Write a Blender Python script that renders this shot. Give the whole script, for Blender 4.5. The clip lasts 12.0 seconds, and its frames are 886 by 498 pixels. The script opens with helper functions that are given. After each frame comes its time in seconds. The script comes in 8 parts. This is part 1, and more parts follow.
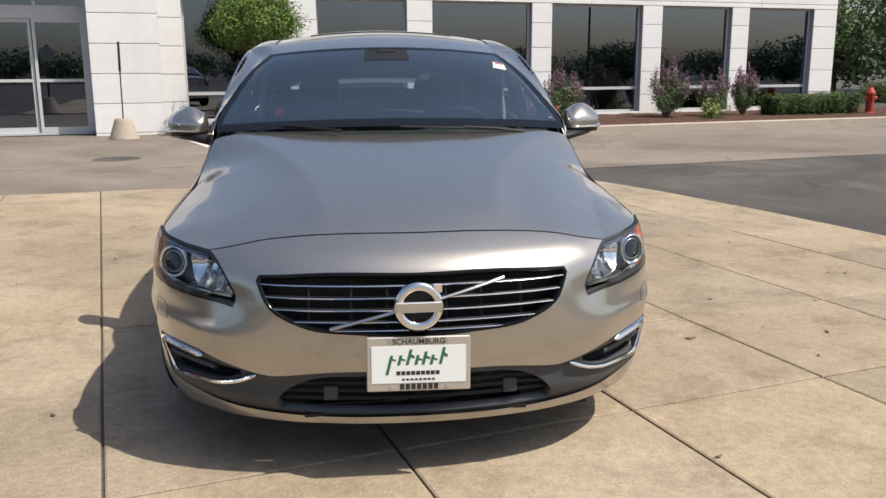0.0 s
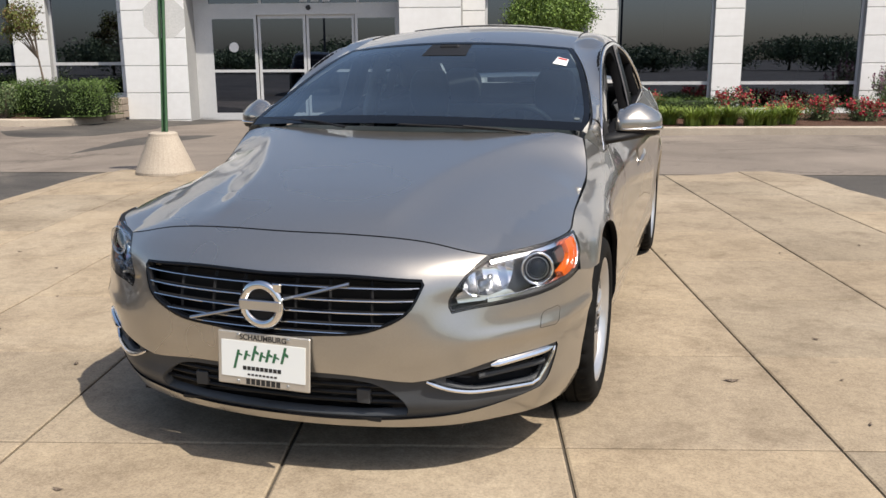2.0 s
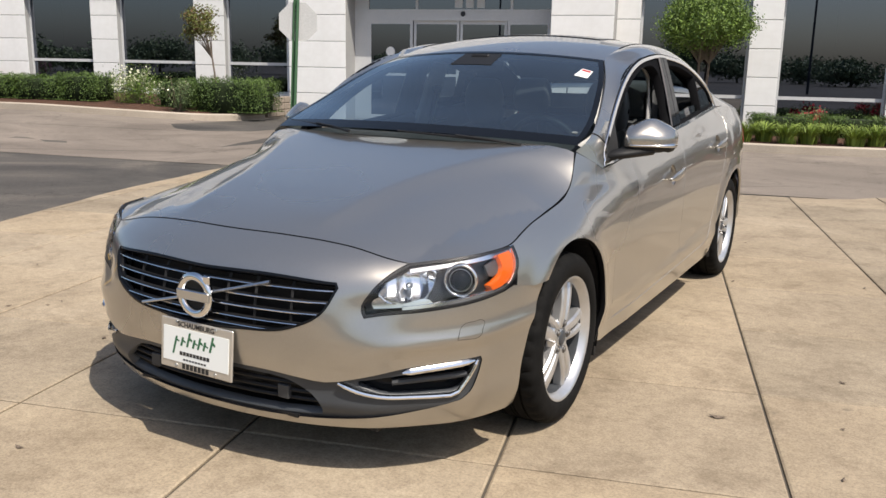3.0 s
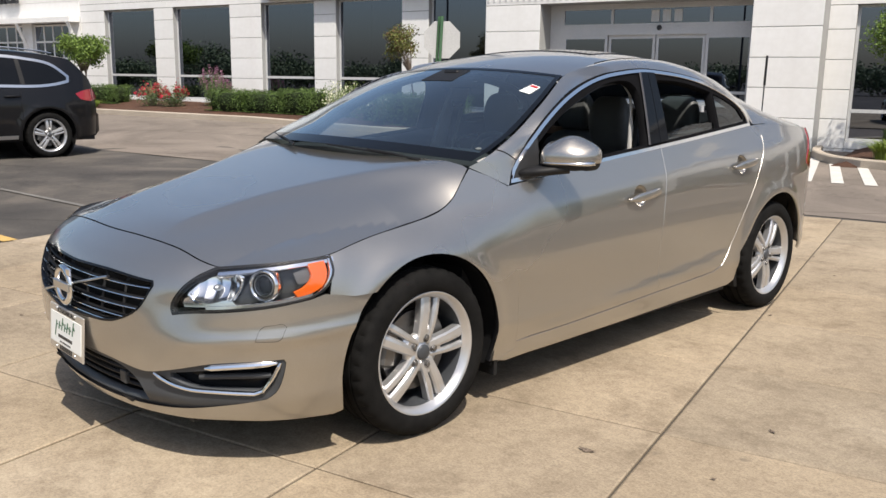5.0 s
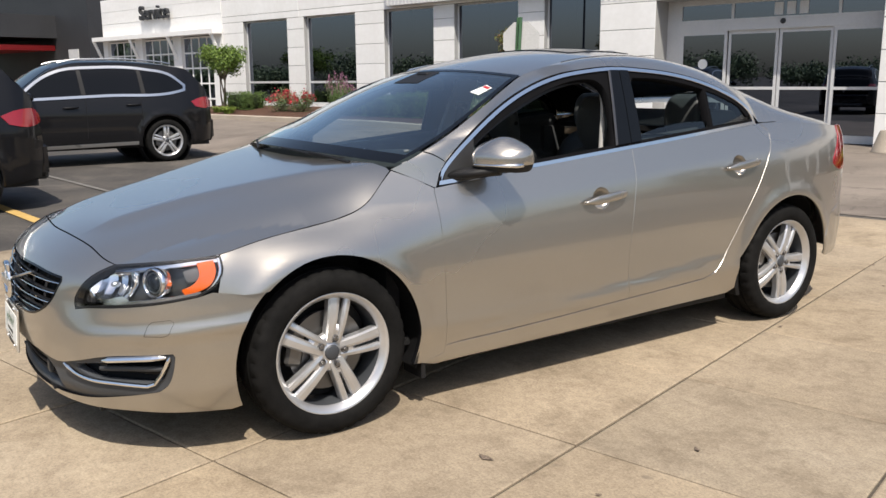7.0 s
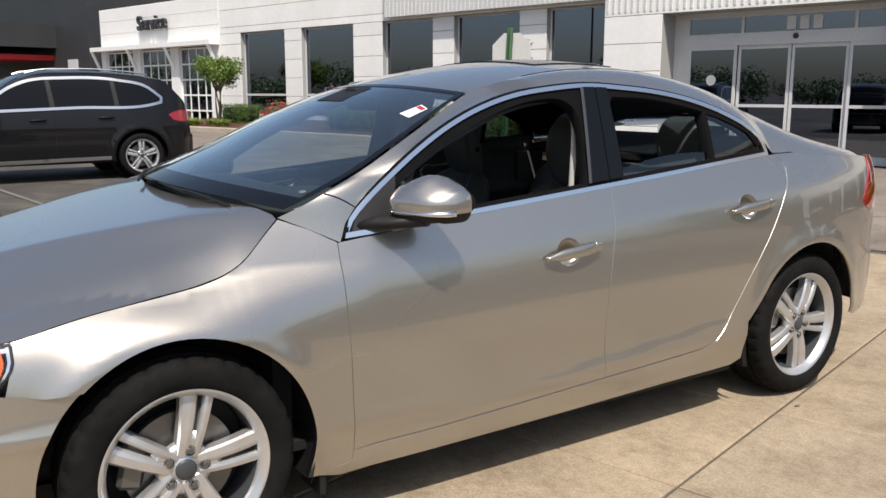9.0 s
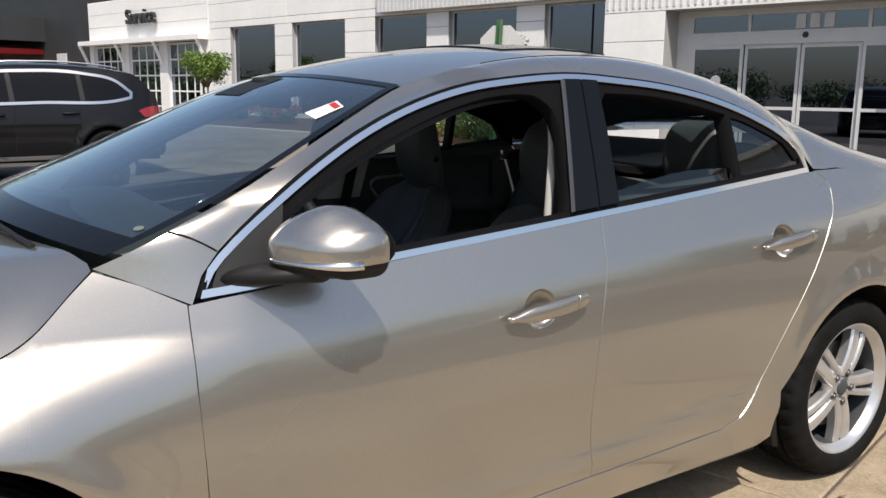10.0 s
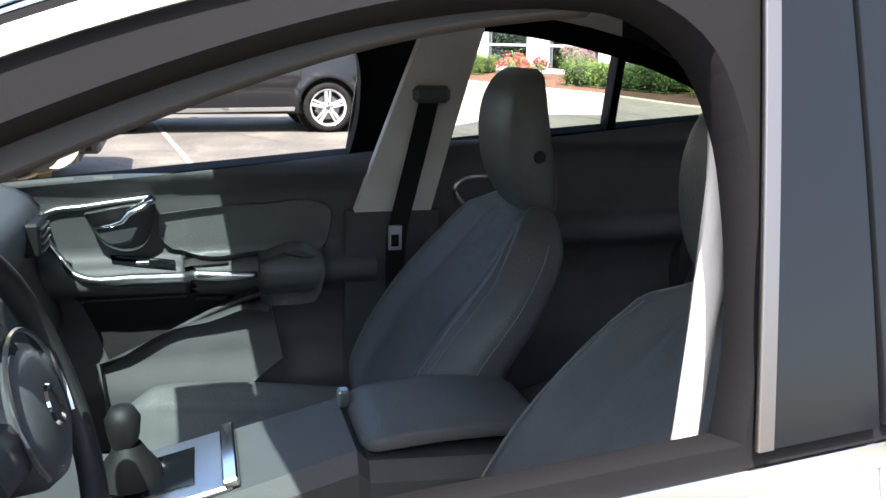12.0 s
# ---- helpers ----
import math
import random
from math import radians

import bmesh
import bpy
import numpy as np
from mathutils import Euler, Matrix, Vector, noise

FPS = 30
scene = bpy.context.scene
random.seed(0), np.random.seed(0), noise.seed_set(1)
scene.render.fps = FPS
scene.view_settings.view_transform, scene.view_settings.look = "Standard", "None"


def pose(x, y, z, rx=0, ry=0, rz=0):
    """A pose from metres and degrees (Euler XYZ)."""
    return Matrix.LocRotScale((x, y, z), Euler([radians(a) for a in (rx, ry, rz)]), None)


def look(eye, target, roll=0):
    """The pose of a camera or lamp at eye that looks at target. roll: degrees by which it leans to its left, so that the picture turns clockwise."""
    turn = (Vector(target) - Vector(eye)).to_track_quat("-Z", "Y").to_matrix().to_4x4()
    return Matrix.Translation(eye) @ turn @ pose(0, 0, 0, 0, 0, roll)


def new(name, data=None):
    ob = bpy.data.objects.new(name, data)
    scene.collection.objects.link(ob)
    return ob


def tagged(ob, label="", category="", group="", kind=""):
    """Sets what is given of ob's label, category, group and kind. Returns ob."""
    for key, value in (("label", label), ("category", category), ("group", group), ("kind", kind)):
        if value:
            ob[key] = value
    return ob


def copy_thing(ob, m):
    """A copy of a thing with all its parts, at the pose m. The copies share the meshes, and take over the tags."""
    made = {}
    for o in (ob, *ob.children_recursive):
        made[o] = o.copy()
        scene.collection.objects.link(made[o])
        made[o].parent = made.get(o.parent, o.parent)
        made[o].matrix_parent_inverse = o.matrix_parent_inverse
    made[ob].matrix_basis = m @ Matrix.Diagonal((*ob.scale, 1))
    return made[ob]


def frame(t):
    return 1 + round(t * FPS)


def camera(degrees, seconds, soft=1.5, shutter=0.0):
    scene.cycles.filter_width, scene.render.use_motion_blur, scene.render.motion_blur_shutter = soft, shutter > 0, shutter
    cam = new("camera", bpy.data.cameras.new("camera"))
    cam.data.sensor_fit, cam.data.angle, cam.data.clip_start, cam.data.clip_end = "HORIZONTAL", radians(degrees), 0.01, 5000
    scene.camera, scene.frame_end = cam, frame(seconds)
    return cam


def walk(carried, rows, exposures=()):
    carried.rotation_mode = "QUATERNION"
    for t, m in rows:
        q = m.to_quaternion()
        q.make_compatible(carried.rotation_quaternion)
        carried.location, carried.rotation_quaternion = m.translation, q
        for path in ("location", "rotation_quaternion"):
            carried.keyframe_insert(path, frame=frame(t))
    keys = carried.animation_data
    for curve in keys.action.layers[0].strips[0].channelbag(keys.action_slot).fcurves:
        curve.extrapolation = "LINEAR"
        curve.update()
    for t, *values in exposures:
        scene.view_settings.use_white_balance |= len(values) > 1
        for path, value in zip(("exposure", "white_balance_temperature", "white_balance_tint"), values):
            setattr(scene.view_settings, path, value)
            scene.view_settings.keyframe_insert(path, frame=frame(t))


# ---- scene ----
cam = camera(55.0, 12.0)
PATH = [
    (0, (-0.18, -3.411, 1.264), (0.025, -1.465, 0.852), -0.3),
    (0.5, (0.179, -3.368, 1.27), (0.182, -1.411, 0.854), 0.1),
    (1, (0.553, -3.324, 1.291), (0.33, -1.381, 0.873), 0.5),
    (1.5, (0.902, -3.231, 1.289), (0.491, -1.321, 0.864), -0.1),
    (2, (1.271, -3.153, 1.286), (0.681, -1.291, 0.855), -0.3),
    (2.5, (1.635, -3.026, 1.299), (0.851, -1.236, 0.876), 0.4),
    (4.3, (2.745, -2.341, 1.306), (1.457, -0.868, 0.892), 1.1),
    (4.5, (2.85, -2.251, 1.321), (1.524, -0.81, 0.913), 0.8),
    (5, (3.112, -2.065, 1.328), (1.703, -0.701, 0.933), 0.8),
    (5.5, (3.373, -1.857, 1.344), (1.882, -0.582, 0.958), 0.8),
    (6, (3.55, -1.64, 1.327), (1.996, -0.446, 0.931), 0.3),
    (6.5, (3.678, -1.477, 1.331), (2.073, -0.355, 0.929), 0.2),
    (8.5, (3.358, -0.94, 1.328), (1.712, 0.131, 0.951), -1.0),
    (9, (3.105, -0.622, 1.345), (1.464, 0.462, 0.984), 0.1),
    (9.5, (2.797, -0.306, 1.330), (1.160, 0.787, 0.972), 0.3),
    (10, (2.492, 0.012, 1.329), (0.852, 1.098, 0.966), 0.7),
    (10.5, (2.180, 0.355, 1.332), (0.508, 1.388, 0.961), 1.5),
    (11, (1.853, 0.661, 1.319), (0.135, 1.608, 0.931), 1.2),
    (11.5, (1.557, 0.912, 1.300), (-0.222, 1.722, 0.877), 1.5),
    (12, (1.282, 1.159, 1.286), (-0.586, 1.696, 0.815), 1.3),
]
walk(cam, [(t, look(eye, target, roll)) for t, eye, target, roll in PATH],
     [(0, 0.17), (6.5, 0.2), (9.5, 0.15), (10.5, 0.27), (11, 0.52), (11.5, 1.12), (12, 2.5)])

# ---- world, sun ----
SUN_WAY = Vector((0.60, -0.27, 1.06)).normalized()   # towards the sun
world = bpy.data.worlds.new("world")
scene.world = world
world.use_nodes = True
wn = world.node_tree.nodes
sky = wn.new("ShaderNodeTexSky")
sky.sky_type = 'NISHITA'
sky.sun_disc = False
sky.sun_elevation = math.asin(SUN_WAY.z)
sky.sun_rotation = math.atan2(SUN_WAY.x, SUN_WAY.y)
sky.air_density, sky.dust_density, sky.ozone_density = 1.0, 2.6, 1.0
wn["Background"].inputs["Strength"].default_value = 0.13
world.node_tree.links.new(sky.outputs["Color"], wn["Background"].inputs["Color"])
sun = new("sun", bpy.data.lights.new("sun", 'SUN'))
sun.data.energy, sun.data.angle, sun.data.color = 4.9, radians(0.6), (1.0, 0.925, 0.82)
sun.matrix_world = look(SUN_WAY * 40, (0, 0, 0))

# ---- materials ----
def material(name, colour=(0.5, 0.5, 0.5), rough=0.6, metal=0.0, spec=0.5, coat=0.0, emit=None, alpha=1.0):
    m = bpy.data.materials.new(name)
    m.use_nodes = True
    b = m.node_tree.nodes["Principled BSDF"]
    b.inputs["Base Color"].default_value = (*colour, 1)
    b.inputs["Roughness"].default_value = rough
    b.inputs["Metallic"].default_value = metal
    b.inputs["Specular IOR Level"].default_value = spec
    b.inputs["Coat Weight"].default_value = coat
    b.inputs["Coat Roughness"].default_value = 0.03
    if emit:
        b.inputs["Emission Color"].default_value = (*emit[:3], 1)
        b.inputs["Emission Strength"].default_value = emit[3]
    return m


def add(m, kind, **values):
    node = m.node_tree.nodes.new(kind)
    for key, value in values.items():
        if key in node.inputs:
            node.inputs[key].default_value = value
    return node


def wire(m, a, b):
    m.node_tree.links.new(a, b)


def bsdf(m):
    return m.node_tree.nodes["Principled BSDF"]


def coords(m, kind="Object"):
    return add(m, "ShaderNodeTexCoord").outputs[kind]


def noise_out(m, scale, detail=5.0, rough=0.6, vector=None, distortion=0.0):
    node = add(m, "ShaderNodeTexNoise", Scale=scale, Detail=detail, Roughness=rough, Distortion=distortion)
    wire(m, vector or coords(m), node.inputs["Vector"])
    return node.outputs["Fac"]


def ramp_out(m, fac, stops):
    node = add(m, "ShaderNodeValToRGB")
    els = node.color_ramp.elements
    while len(els) < len(stops):
        els.new(0.5)
    for el, (at, colour) in zip(els, stops):
        el.position = at
        el.color = (*colour, 1) if len(colour) == 3 else colour
    wire(m, fac, node.inputs["Fac"])
    return node.outputs["Color"]


def mix_out(m, fac, a, b, blend='MIX'):
    node = add(m, "ShaderNodeMix")
    node.data_type, node.blend_type = 'RGBA', blend
    for sock, val in ((node.inputs[0], fac), (node.inputs[6], a), (node.inputs[7], b)):
        if isinstance(val, (int, float)):
            sock.default_value = val
        elif isinstance(val, tuple):
            sock.default_value = (*val, 1)
        else:
            wire(m, val, sock)
    return node.outputs[2]


def bump(m, height, strength=0.3, distance=0.01):
    node = add(m, "ShaderNodeBump", Strength=strength, Distance=distance)
    wire(m, height, node.inputs["Height"])
    wire(m, node.outputs["Normal"], bsdf(m).inputs["Normal"])
    return node


def speckled(name, low, high, big=1.0, fine=40.0, rough=0.8, strength=0.3, distance=0.004, spec=0.3, randomise=0.0):
    """A mineral or painted surface: broad stains, fine grain, and relief of the grain."""
    m = material(name, low, rough, spec=spec)
    at = coords(m)
    broad = noise_out(m, big, 6, 0.65, at, 0.4)
    grain = noise_out(m, fine, 3, 0.7, at)
    c = ramp_out(m, broad, [(0.3, low), (0.7, high)])
    c = mix_out(m, 0.35, c, ramp_out(m, grain, [(0.3, tuple(v * 0.62 for v in low)), (0.65, tuple(min(1, v * 1.18) for v in high))]))
    if randomise:
        info = add(m, "ShaderNodeObjectInfo")
        vary = ramp_out(m, info.outputs["Random"], [(0.0, (1 - randomise,) * 3), (1.0, (1.0,) * 3)])
        c = mix_out(m, 1.0, c, vary, 'MULTIPLY')
    wire(m, c, bsdf(m).inputs["Base Color"])
    bump(m, grain, strength, distance)
    return m


def make_concrete():
    m = material("concrete", (0.4, 0.35, 0.28), 0.85, spec=0.25)
    geo = add(m, "ShaderNodeNewGeometry").outputs["Position"]
    info = add(m, "ShaderNodeObjectInfo").outputs["Random"]
    broad = noise_out(m, 0.55, 7, 0.62, geo, 0.6)
    blot = noise_out(m, 3.1, 6, 0.7, geo, 0.3)
    grain = noise_out(m, 95, 4, 0.75, geo)
    mid = noise_out(m, 22, 4, 0.7, geo)
    c = ramp_out(m, broad, [(0.32, (0.240, 0.195, 0.142)), (0.55, (0.326, 0.270, 0.200)), (0.75, (0.390, 0.332, 0.255))])
    c = mix_out(m, 1.0, c, ramp_out(m, blot, [(0.30, (0.70, 0.68, 0.66)), (0.5, (1, 1, 1)), (0.72, (1.10, 1.10, 1.08))]), 'MULTIPLY')
    c = mix_out(m, 0.45, c, mix_out(m, 1.0, c, ramp_out(m, grain, [(0.33, (0.45, 0.43, 0.40)), (0.6, (1.25, 1.22, 1.18))]), 'MULTIPLY'))
    c = mix_out(m, 0.5, c, mix_out(m, 1.0, c, ramp_out(m, mid, [(0.35, (0.72, 0.70, 0.68)), (0.6, (1.12, 1.12, 1.1))]), 'MULTIPLY'))
    c = mix_out(m, 1.0, c, ramp_out(m, info, [(0.0, (0.86, 0.87, 0.88)), (0.5, (1, 1, 1)), (1.0, (1.06, 1.04, 1.0))]), 'MULTIPLY')
    stains = noise_out(m, 9.0, 2, 0.4, geo)
    c = mix_out(m, ramp_out(m, stains, [(0.74, (0, 0, 0)), (0.80, (0.6, 0.6, 0.6))]), c, (0.14, 0.115, 0.09))
    wire(m, c, bsdf(m).inputs["Base Color"])
    mixed = mix_out(m, 0.5, mid, grain)
    bump(m, mixed, 0.35, 0.004)
    return m


def make_asphalt(name, low, high, patch):
    m = material(name, low, 0.85, spec=0.3)
    geo = add(m, "ShaderNodeNewGeometry").outputs["Position"]
    broad = noise_out(m, 0.35, 7, 0.66, geo, 1.2)
    grain = noise_out(m, 70, 3, 0.75, geo)
    c = ramp_out(m, broad, [(0.34, low), (0.52, high), (0.68, patch)])
    c = mix_out(m, 0.6, c, mix_out(m, 1.0, c, ramp_out(m, grain, [(0.3, (0.5, 0.5, 0.5)), (0.65, (1.35, 1.33, 1.3))]), 'MULTIPLY'))
    crack = add(m, "ShaderNodeTexVoronoi", Scale=0.42)
    crack.feature = 'DISTANCE_TO_EDGE'
    warp = noise_out(m, 1.4, 5, 0.7, geo)
    shifted = add(m, "ShaderNodeVectorMath")
    shifted.operation = 'ADD'
    wire(m, geo, shifted.inputs[0])
    wire(m, mix_out(m, 1.0, (0, 0, 0), ramp_out(m, warp, [(0.2, (0, 0, 0)), (0.8, (1.6, 1.2, 0))])), shifted.inputs[1])
    wire(m, shifted.outputs[0], crack.inputs["Vector"])
    dark = ramp_out(m, crack.outputs["Distance"], [(0.0, (0.62, 0.62, 0.62)), (0.014, (1, 1, 1))])
    c = mix_out(m, 1.0, c, dark, 'MULTIPLY')
    wire(m, c, bsdf(m).inputs["Base Color"])
    bump(m, grain, 0.5, 0.006)
    return m


def make_paint():
    """Beige-silver metallic car paint under a clear coat, with fine flake and a little dust."""
    m = material("silver_paint", (0.43, 0.41, 0.38), 0.28, 0.87, coat=1.0)
    at = coords(m)
    flake = noise_out(m, 900, 1, 0.5, at)
    dust = noise_out(m, 1.1, 3, 0.5, at)
    c = ramp_out(m, flake, [(0.3, (0.352, 0.333, 0.304)), (0.7, (0.450, 0.428, 0.393))])
    c = mix_out(m, ramp_out(m, dust, [(0.40, (0, 0, 0)), (0.8, (0.06, 0.06, 0.06))]), c, (0.42, 0.385, 0.33))
    wire(m, c, bsdf(m).inputs["Base Color"])
    wire(m, ramp_out(m, dust, [(0.3, (0.265,) * 3), (0.8, (0.30,) * 3)]), bsdf(m).inputs["Roughness"])
    bsdf(m).inputs["Coat Roughness"].default_value = 0.015
    bsdf(m).inputs["Coat IOR"].default_value = 1.68
    return m


def make_leather():
    m = material("black_leather", (0.022, 0.024, 0.026), 0.46, spec=0.4)
    at = coords(m)
    pores = add(m, "ShaderNodeTexVoronoi", Scale=260.0)
    wire(m, at, pores.inputs["Vector"])
    wear = noise_out(m, 7, 5, 0.6, at)
    wire(m, ramp_out(m, wear, [(0.3, (0.078, 0.083, 0.085)), (0.75, (0.108, 0.113, 0.115))]), bsdf(m).inputs["Base Color"])
    wire(m, ramp_out(m, wear, [(0.3, (0.40,) * 3), (0.8, (0.55,) * 3)]), bsdf(m).inputs["Roughness"])
    bump(m, pores.outputs["Distance"], 0.25, 0.002)
    return m


def make_grained(name, colour, rough=0.6, scale=350.0, strength=0.25):
    m = material(name, colour, rough, spec=0.35)
    at = coords(m)
    grain = noise_out(m, scale, 3, 0.6, at)
    broad = noise_out(m, 5, 4, 0.6, at)
    wire(m, ramp_out(m, broad, [(0.3, tuple(v * 0.85 for v in colour)), (0.7, tuple(min(1, v * 1.15) for v in colour))]), bsdf(m).inputs["Base Color"])
    bump(m, grain, strength, 0.0015)
    return m


def make_tyre():
    m = material("tyre_rubber", (0.01, 0.01, 0.01), 0.75, spec=0.08)
    at = coords(m)
    dust = noise_out(m, 12, 6, 0.7, at)
    wire(m, ramp_out(m, dust, [(0.35, (0.006, 0.006, 0.006)), (0.8, (0.015, 0.0145, 0.014))]), bsdf(m).inputs["Base Color"])
    bump(m, noise_out(m, 160, 2, 0.5, at), 0.2, 0.001)
    return m


def make_glass(name, tint=(0.85, 0.93, 0.90), weight=0.10, rough=0.0, haze=0.0, shine_=(1, 1, 1), gain_=1.5):
    """A thin pane: mostly clear, with the mirror of a smooth surface."""
    m = bpy.data.materials.new(name)
    m.use_nodes = True
    nt = m.node_tree
    nt.nodes.remove(nt.nodes["Principled BSDF"])
    out = nt.nodes["Material Output"]
    clear = add(m, "ShaderNodeBsdfTransparent", Color=(*tint, 1))
    shine = add(m, "ShaderNodeBsdfGlossy", Roughness=rough, Color=(*shine_, 1))
    fres = add(m, "ShaderNodeFresnel", IOR=1.5)
    gain = add(m, "ShaderNodeMath")
    gain.operation = 'MULTIPLY_ADD'
    gain.inputs[1].default_value, gain.inputs[2].default_value = gain_, weight
    gain.use_clamp = True
    wire(m, fres.outputs[0], gain.inputs[0])
    mix = add(m, "ShaderNodeMixShader")
    wire(m, gain.outputs[0], mix.inputs[0])
    wire(m, clear.outputs[0], mix.inputs[1])
    wire(m, shine.outputs[0], mix.inputs[2])
    if haze:
        reflection_film = add(m, "ShaderNodeMixShader")
        # dust: a diffuse veil that paints the dashboard's pale reflection into the glass.
        dust = add(m, "ShaderNodeBsdfDiffuse", Color=(0.56, 0.65, 0.65, 1))
        veil = noise_out(m, 2.3, 4, 0.6, coords(m))
        wire(m, ramp_out(m, veil, [(0.3, (haze * 0.7,) * 3), (0.7, (haze * 1.3,) * 3)]), reflection_film.inputs[0])
        wire(m, mix.outputs[0], reflection_film.inputs[1])
        wire(m, dust.outputs[0], reflection_film.inputs[2])
        mix = reflection_film
    wire(m, mix.outputs[0], out.inputs["Surface"])
    return m


def make_leaf(name, low, high):
    m = material(name, low, 0.55, spec=0.35)
    geo = add(m, "ShaderNodeNewGeometry")
    c = ramp_out(m, geo.outputs["Random Per Island"], [(0.0, low), (0.6, high), (1.0, tuple(min(1, v * 1.5) for v in high))])
    wire(m, c, bsdf(m).inputs["Base Color"])
    bsdf(m).inputs["Subsurface Weight"].default_value = 0.0
    return m


CONCRETE = make_concrete()
JOINT = speckled("joint_dirt", (0.06, 0.05, 0.04), (0.10, 0.085, 0.065), 3, 60)
ASPHALT = make_asphalt("dark_asphalt", (0.045, 0.042, 0.040), (0.075, 0.069, 0.063), (0.13, 0.115, 0.10))
ROAD = make_asphalt("worn_asphalt", (0.135, 0.114, 0.097), (0.19, 0.162, 0.137), (0.23, 0.196, 0.166))
KERB = speckled("kerb_concrete", (0.33, 0.28, 0.22), (0.45, 0.39, 0.32), 1.5, 70)


def make_panel():
    """Smooth white-coated metal panels, each a little different, with faint rain marks."""
    m = material("white_panel", (0.84, 0.83, 0.81), 0.5, spec=0.4)
    at = coords(m)
    broad = noise_out(m, 0.7, 5, 0.6, at, 0.4)
    marks = noise_out(m, 6.0, 4, 0.6, at)
    c = ramp_out(m, broad, [(0.3, (0.80, 0.79, 0.77)), (0.7, (0.87, 0.865, 0.85))])
    c = mix_out(m, 0.08, c, ramp_out(m, marks, [(0.4, (0.55, 0.53, 0.50)), (0.6, (0.9, 0.9, 0.9))]))
    vary = ramp_out(m, add(m, "ShaderNodeObjectInfo").outputs["Random"], [(0.0, (0.95,) * 3), (1.0, (1.0,) * 3)])
    wire(m, mix_out(m, 1.0, c, vary, 'MULTIPLY'), bsdf(m).inputs["Base Color"])
    return m


WHITE = make_panel()
WHITE_CORE = speckled("panel_joint", (0.30, 0.30, 0.30), (0.36, 0.36, 0.35), 2, 40, 0.8)
RIBBED = speckled("grey_metal_panel", (0.55, 0.555, 0.56), (0.62, 0.62, 0.62), 0.8, 25, 0.5, 0.05)
ALU = speckled("aluminium_frame", (0.52, 0.53, 0.54), (0.60, 0.60, 0.60), 2, 60, 0.42, 0.05)
MULCH = speckled("mulch", (0.055, 0.028, 0.018), (0.12, 0.062, 0.04), 4, 55, 0.95, 1.0, 0.03)
WINDOW = make_glass("tinted_glazing", (0.09, 0.105, 0.12), 0.15, shine_=(0.74, 0.82, 1.0))
# The unlit room's dimness sits in this one dark floor, wall and ceiling colour.
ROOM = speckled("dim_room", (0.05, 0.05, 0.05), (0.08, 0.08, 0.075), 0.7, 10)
TAN_BLIND = speckled("tan_interior", (0.30, 0.24, 0.10), (0.38, 0.30, 0.14), 1.5, 20)
LINE_WHITE = speckled("road_paint_white", (0.45, 0.43, 0.40), (0.62, 0.60, 0.56), 4, 80)
LINE_FADED = speckled("faded_road_paint", (0.10, 0.094, 0.086), (0.20, 0.19, 0.175), 3, 60)
LINE_YELLOW = speckled("road_paint_yellow", (0.42, 0.27, 0.08), (0.56, 0.38, 0.14), 4, 80)
DARK_WALL = speckled("dark_cladding", (0.030, 0.031, 0.034), (0.045, 0.046, 0.05), 0.6, 20, 0.5)
RED = material("red_plastic", (0.42, 0.02, 0.02), 0.35)
GREEN_POST = speckled("green_painted_steel", (0.05, 0.115, 0.06), (0.075, 0.16, 0.085), 6, 60, 0.55)
SIGN_BACK = speckled("bare_aluminium_sign", (0.42, 0.43, 0.43), (0.50, 0.50, 0.50), 3, 60, 0.5)
BARK = speckled("bark", (0.10, 0.075, 0.055), (0.20, 0.155, 0.12), 6, 60, 0.9, 0.8, 0.02)
LEAF_HEDGE = make_leaf("boxwood_leaf", (0.032, 0.062, 0.012), (0.072, 0.118, 0.022))
LEAF_TREE = make_leaf("tree_leaf", (0.05, 0.095, 0.016), (0.115, 0.175, 0.03))
# Far leaves paler and greyer: the air's haze is put into their colour.
LEAF_HAZED = make_leaf("hazed_foliage", (0.085, 0.120, 0.065), (0.145, 0.185, 0.10))
LEAF_LIME = make_leaf("lime_leaf", (0.10, 0.155, 0.025), (0.20, 0.265, 0.045))
LEAF_DULL = make_leaf("sage_leaf", (0.05, 0.085, 0.03), (0.11, 0.15, 0.06))
PETAL_RED = make_leaf("red_petal", (0.24, 0.01, 0.022), (0.40, 0.025, 0.045))
PETAL_WHITE = make_leaf("cream_petal", (0.48, 0.50, 0.34), (0.62, 0.62, 0.46))
PETAL_PURPLE = make_leaf("purple_flower_spike", (0.17, 0.075, 0.13), (0.28, 0.14, 0.20))

# ---- building helpers ----
def mesh_of(name, bm, mats, smooth=False):
    me = bpy.data.meshes.new(name)
    bm.to_mesh(me)
    bm.free()
    for m in (mats if isinstance(mats, (list, tuple)) else [mats]):
        me.materials.append(m)
    if smooth:
        for p in me.polygons:
            p.use_smooth = True
    return me


def part(name, bm, material_, parent, label="", smooth=False):
    """Links a bmesh (or a mesh) as one mesh object under a thing or under a part."""
    me = bm if isinstance(bm, bpy.types.Mesh) else mesh_of(name, bm, material_, smooth)
    ob = new(name, me)
    ob.parent = parent
    if label:
        ob["label"] = label
    return ob


def thing(name, at=None, **tags):
    ob = new(name)
    ob.empty_display_size = 0.2
    if at is not None:
        ob.matrix_world = at
    return tagged(ob, **tags)


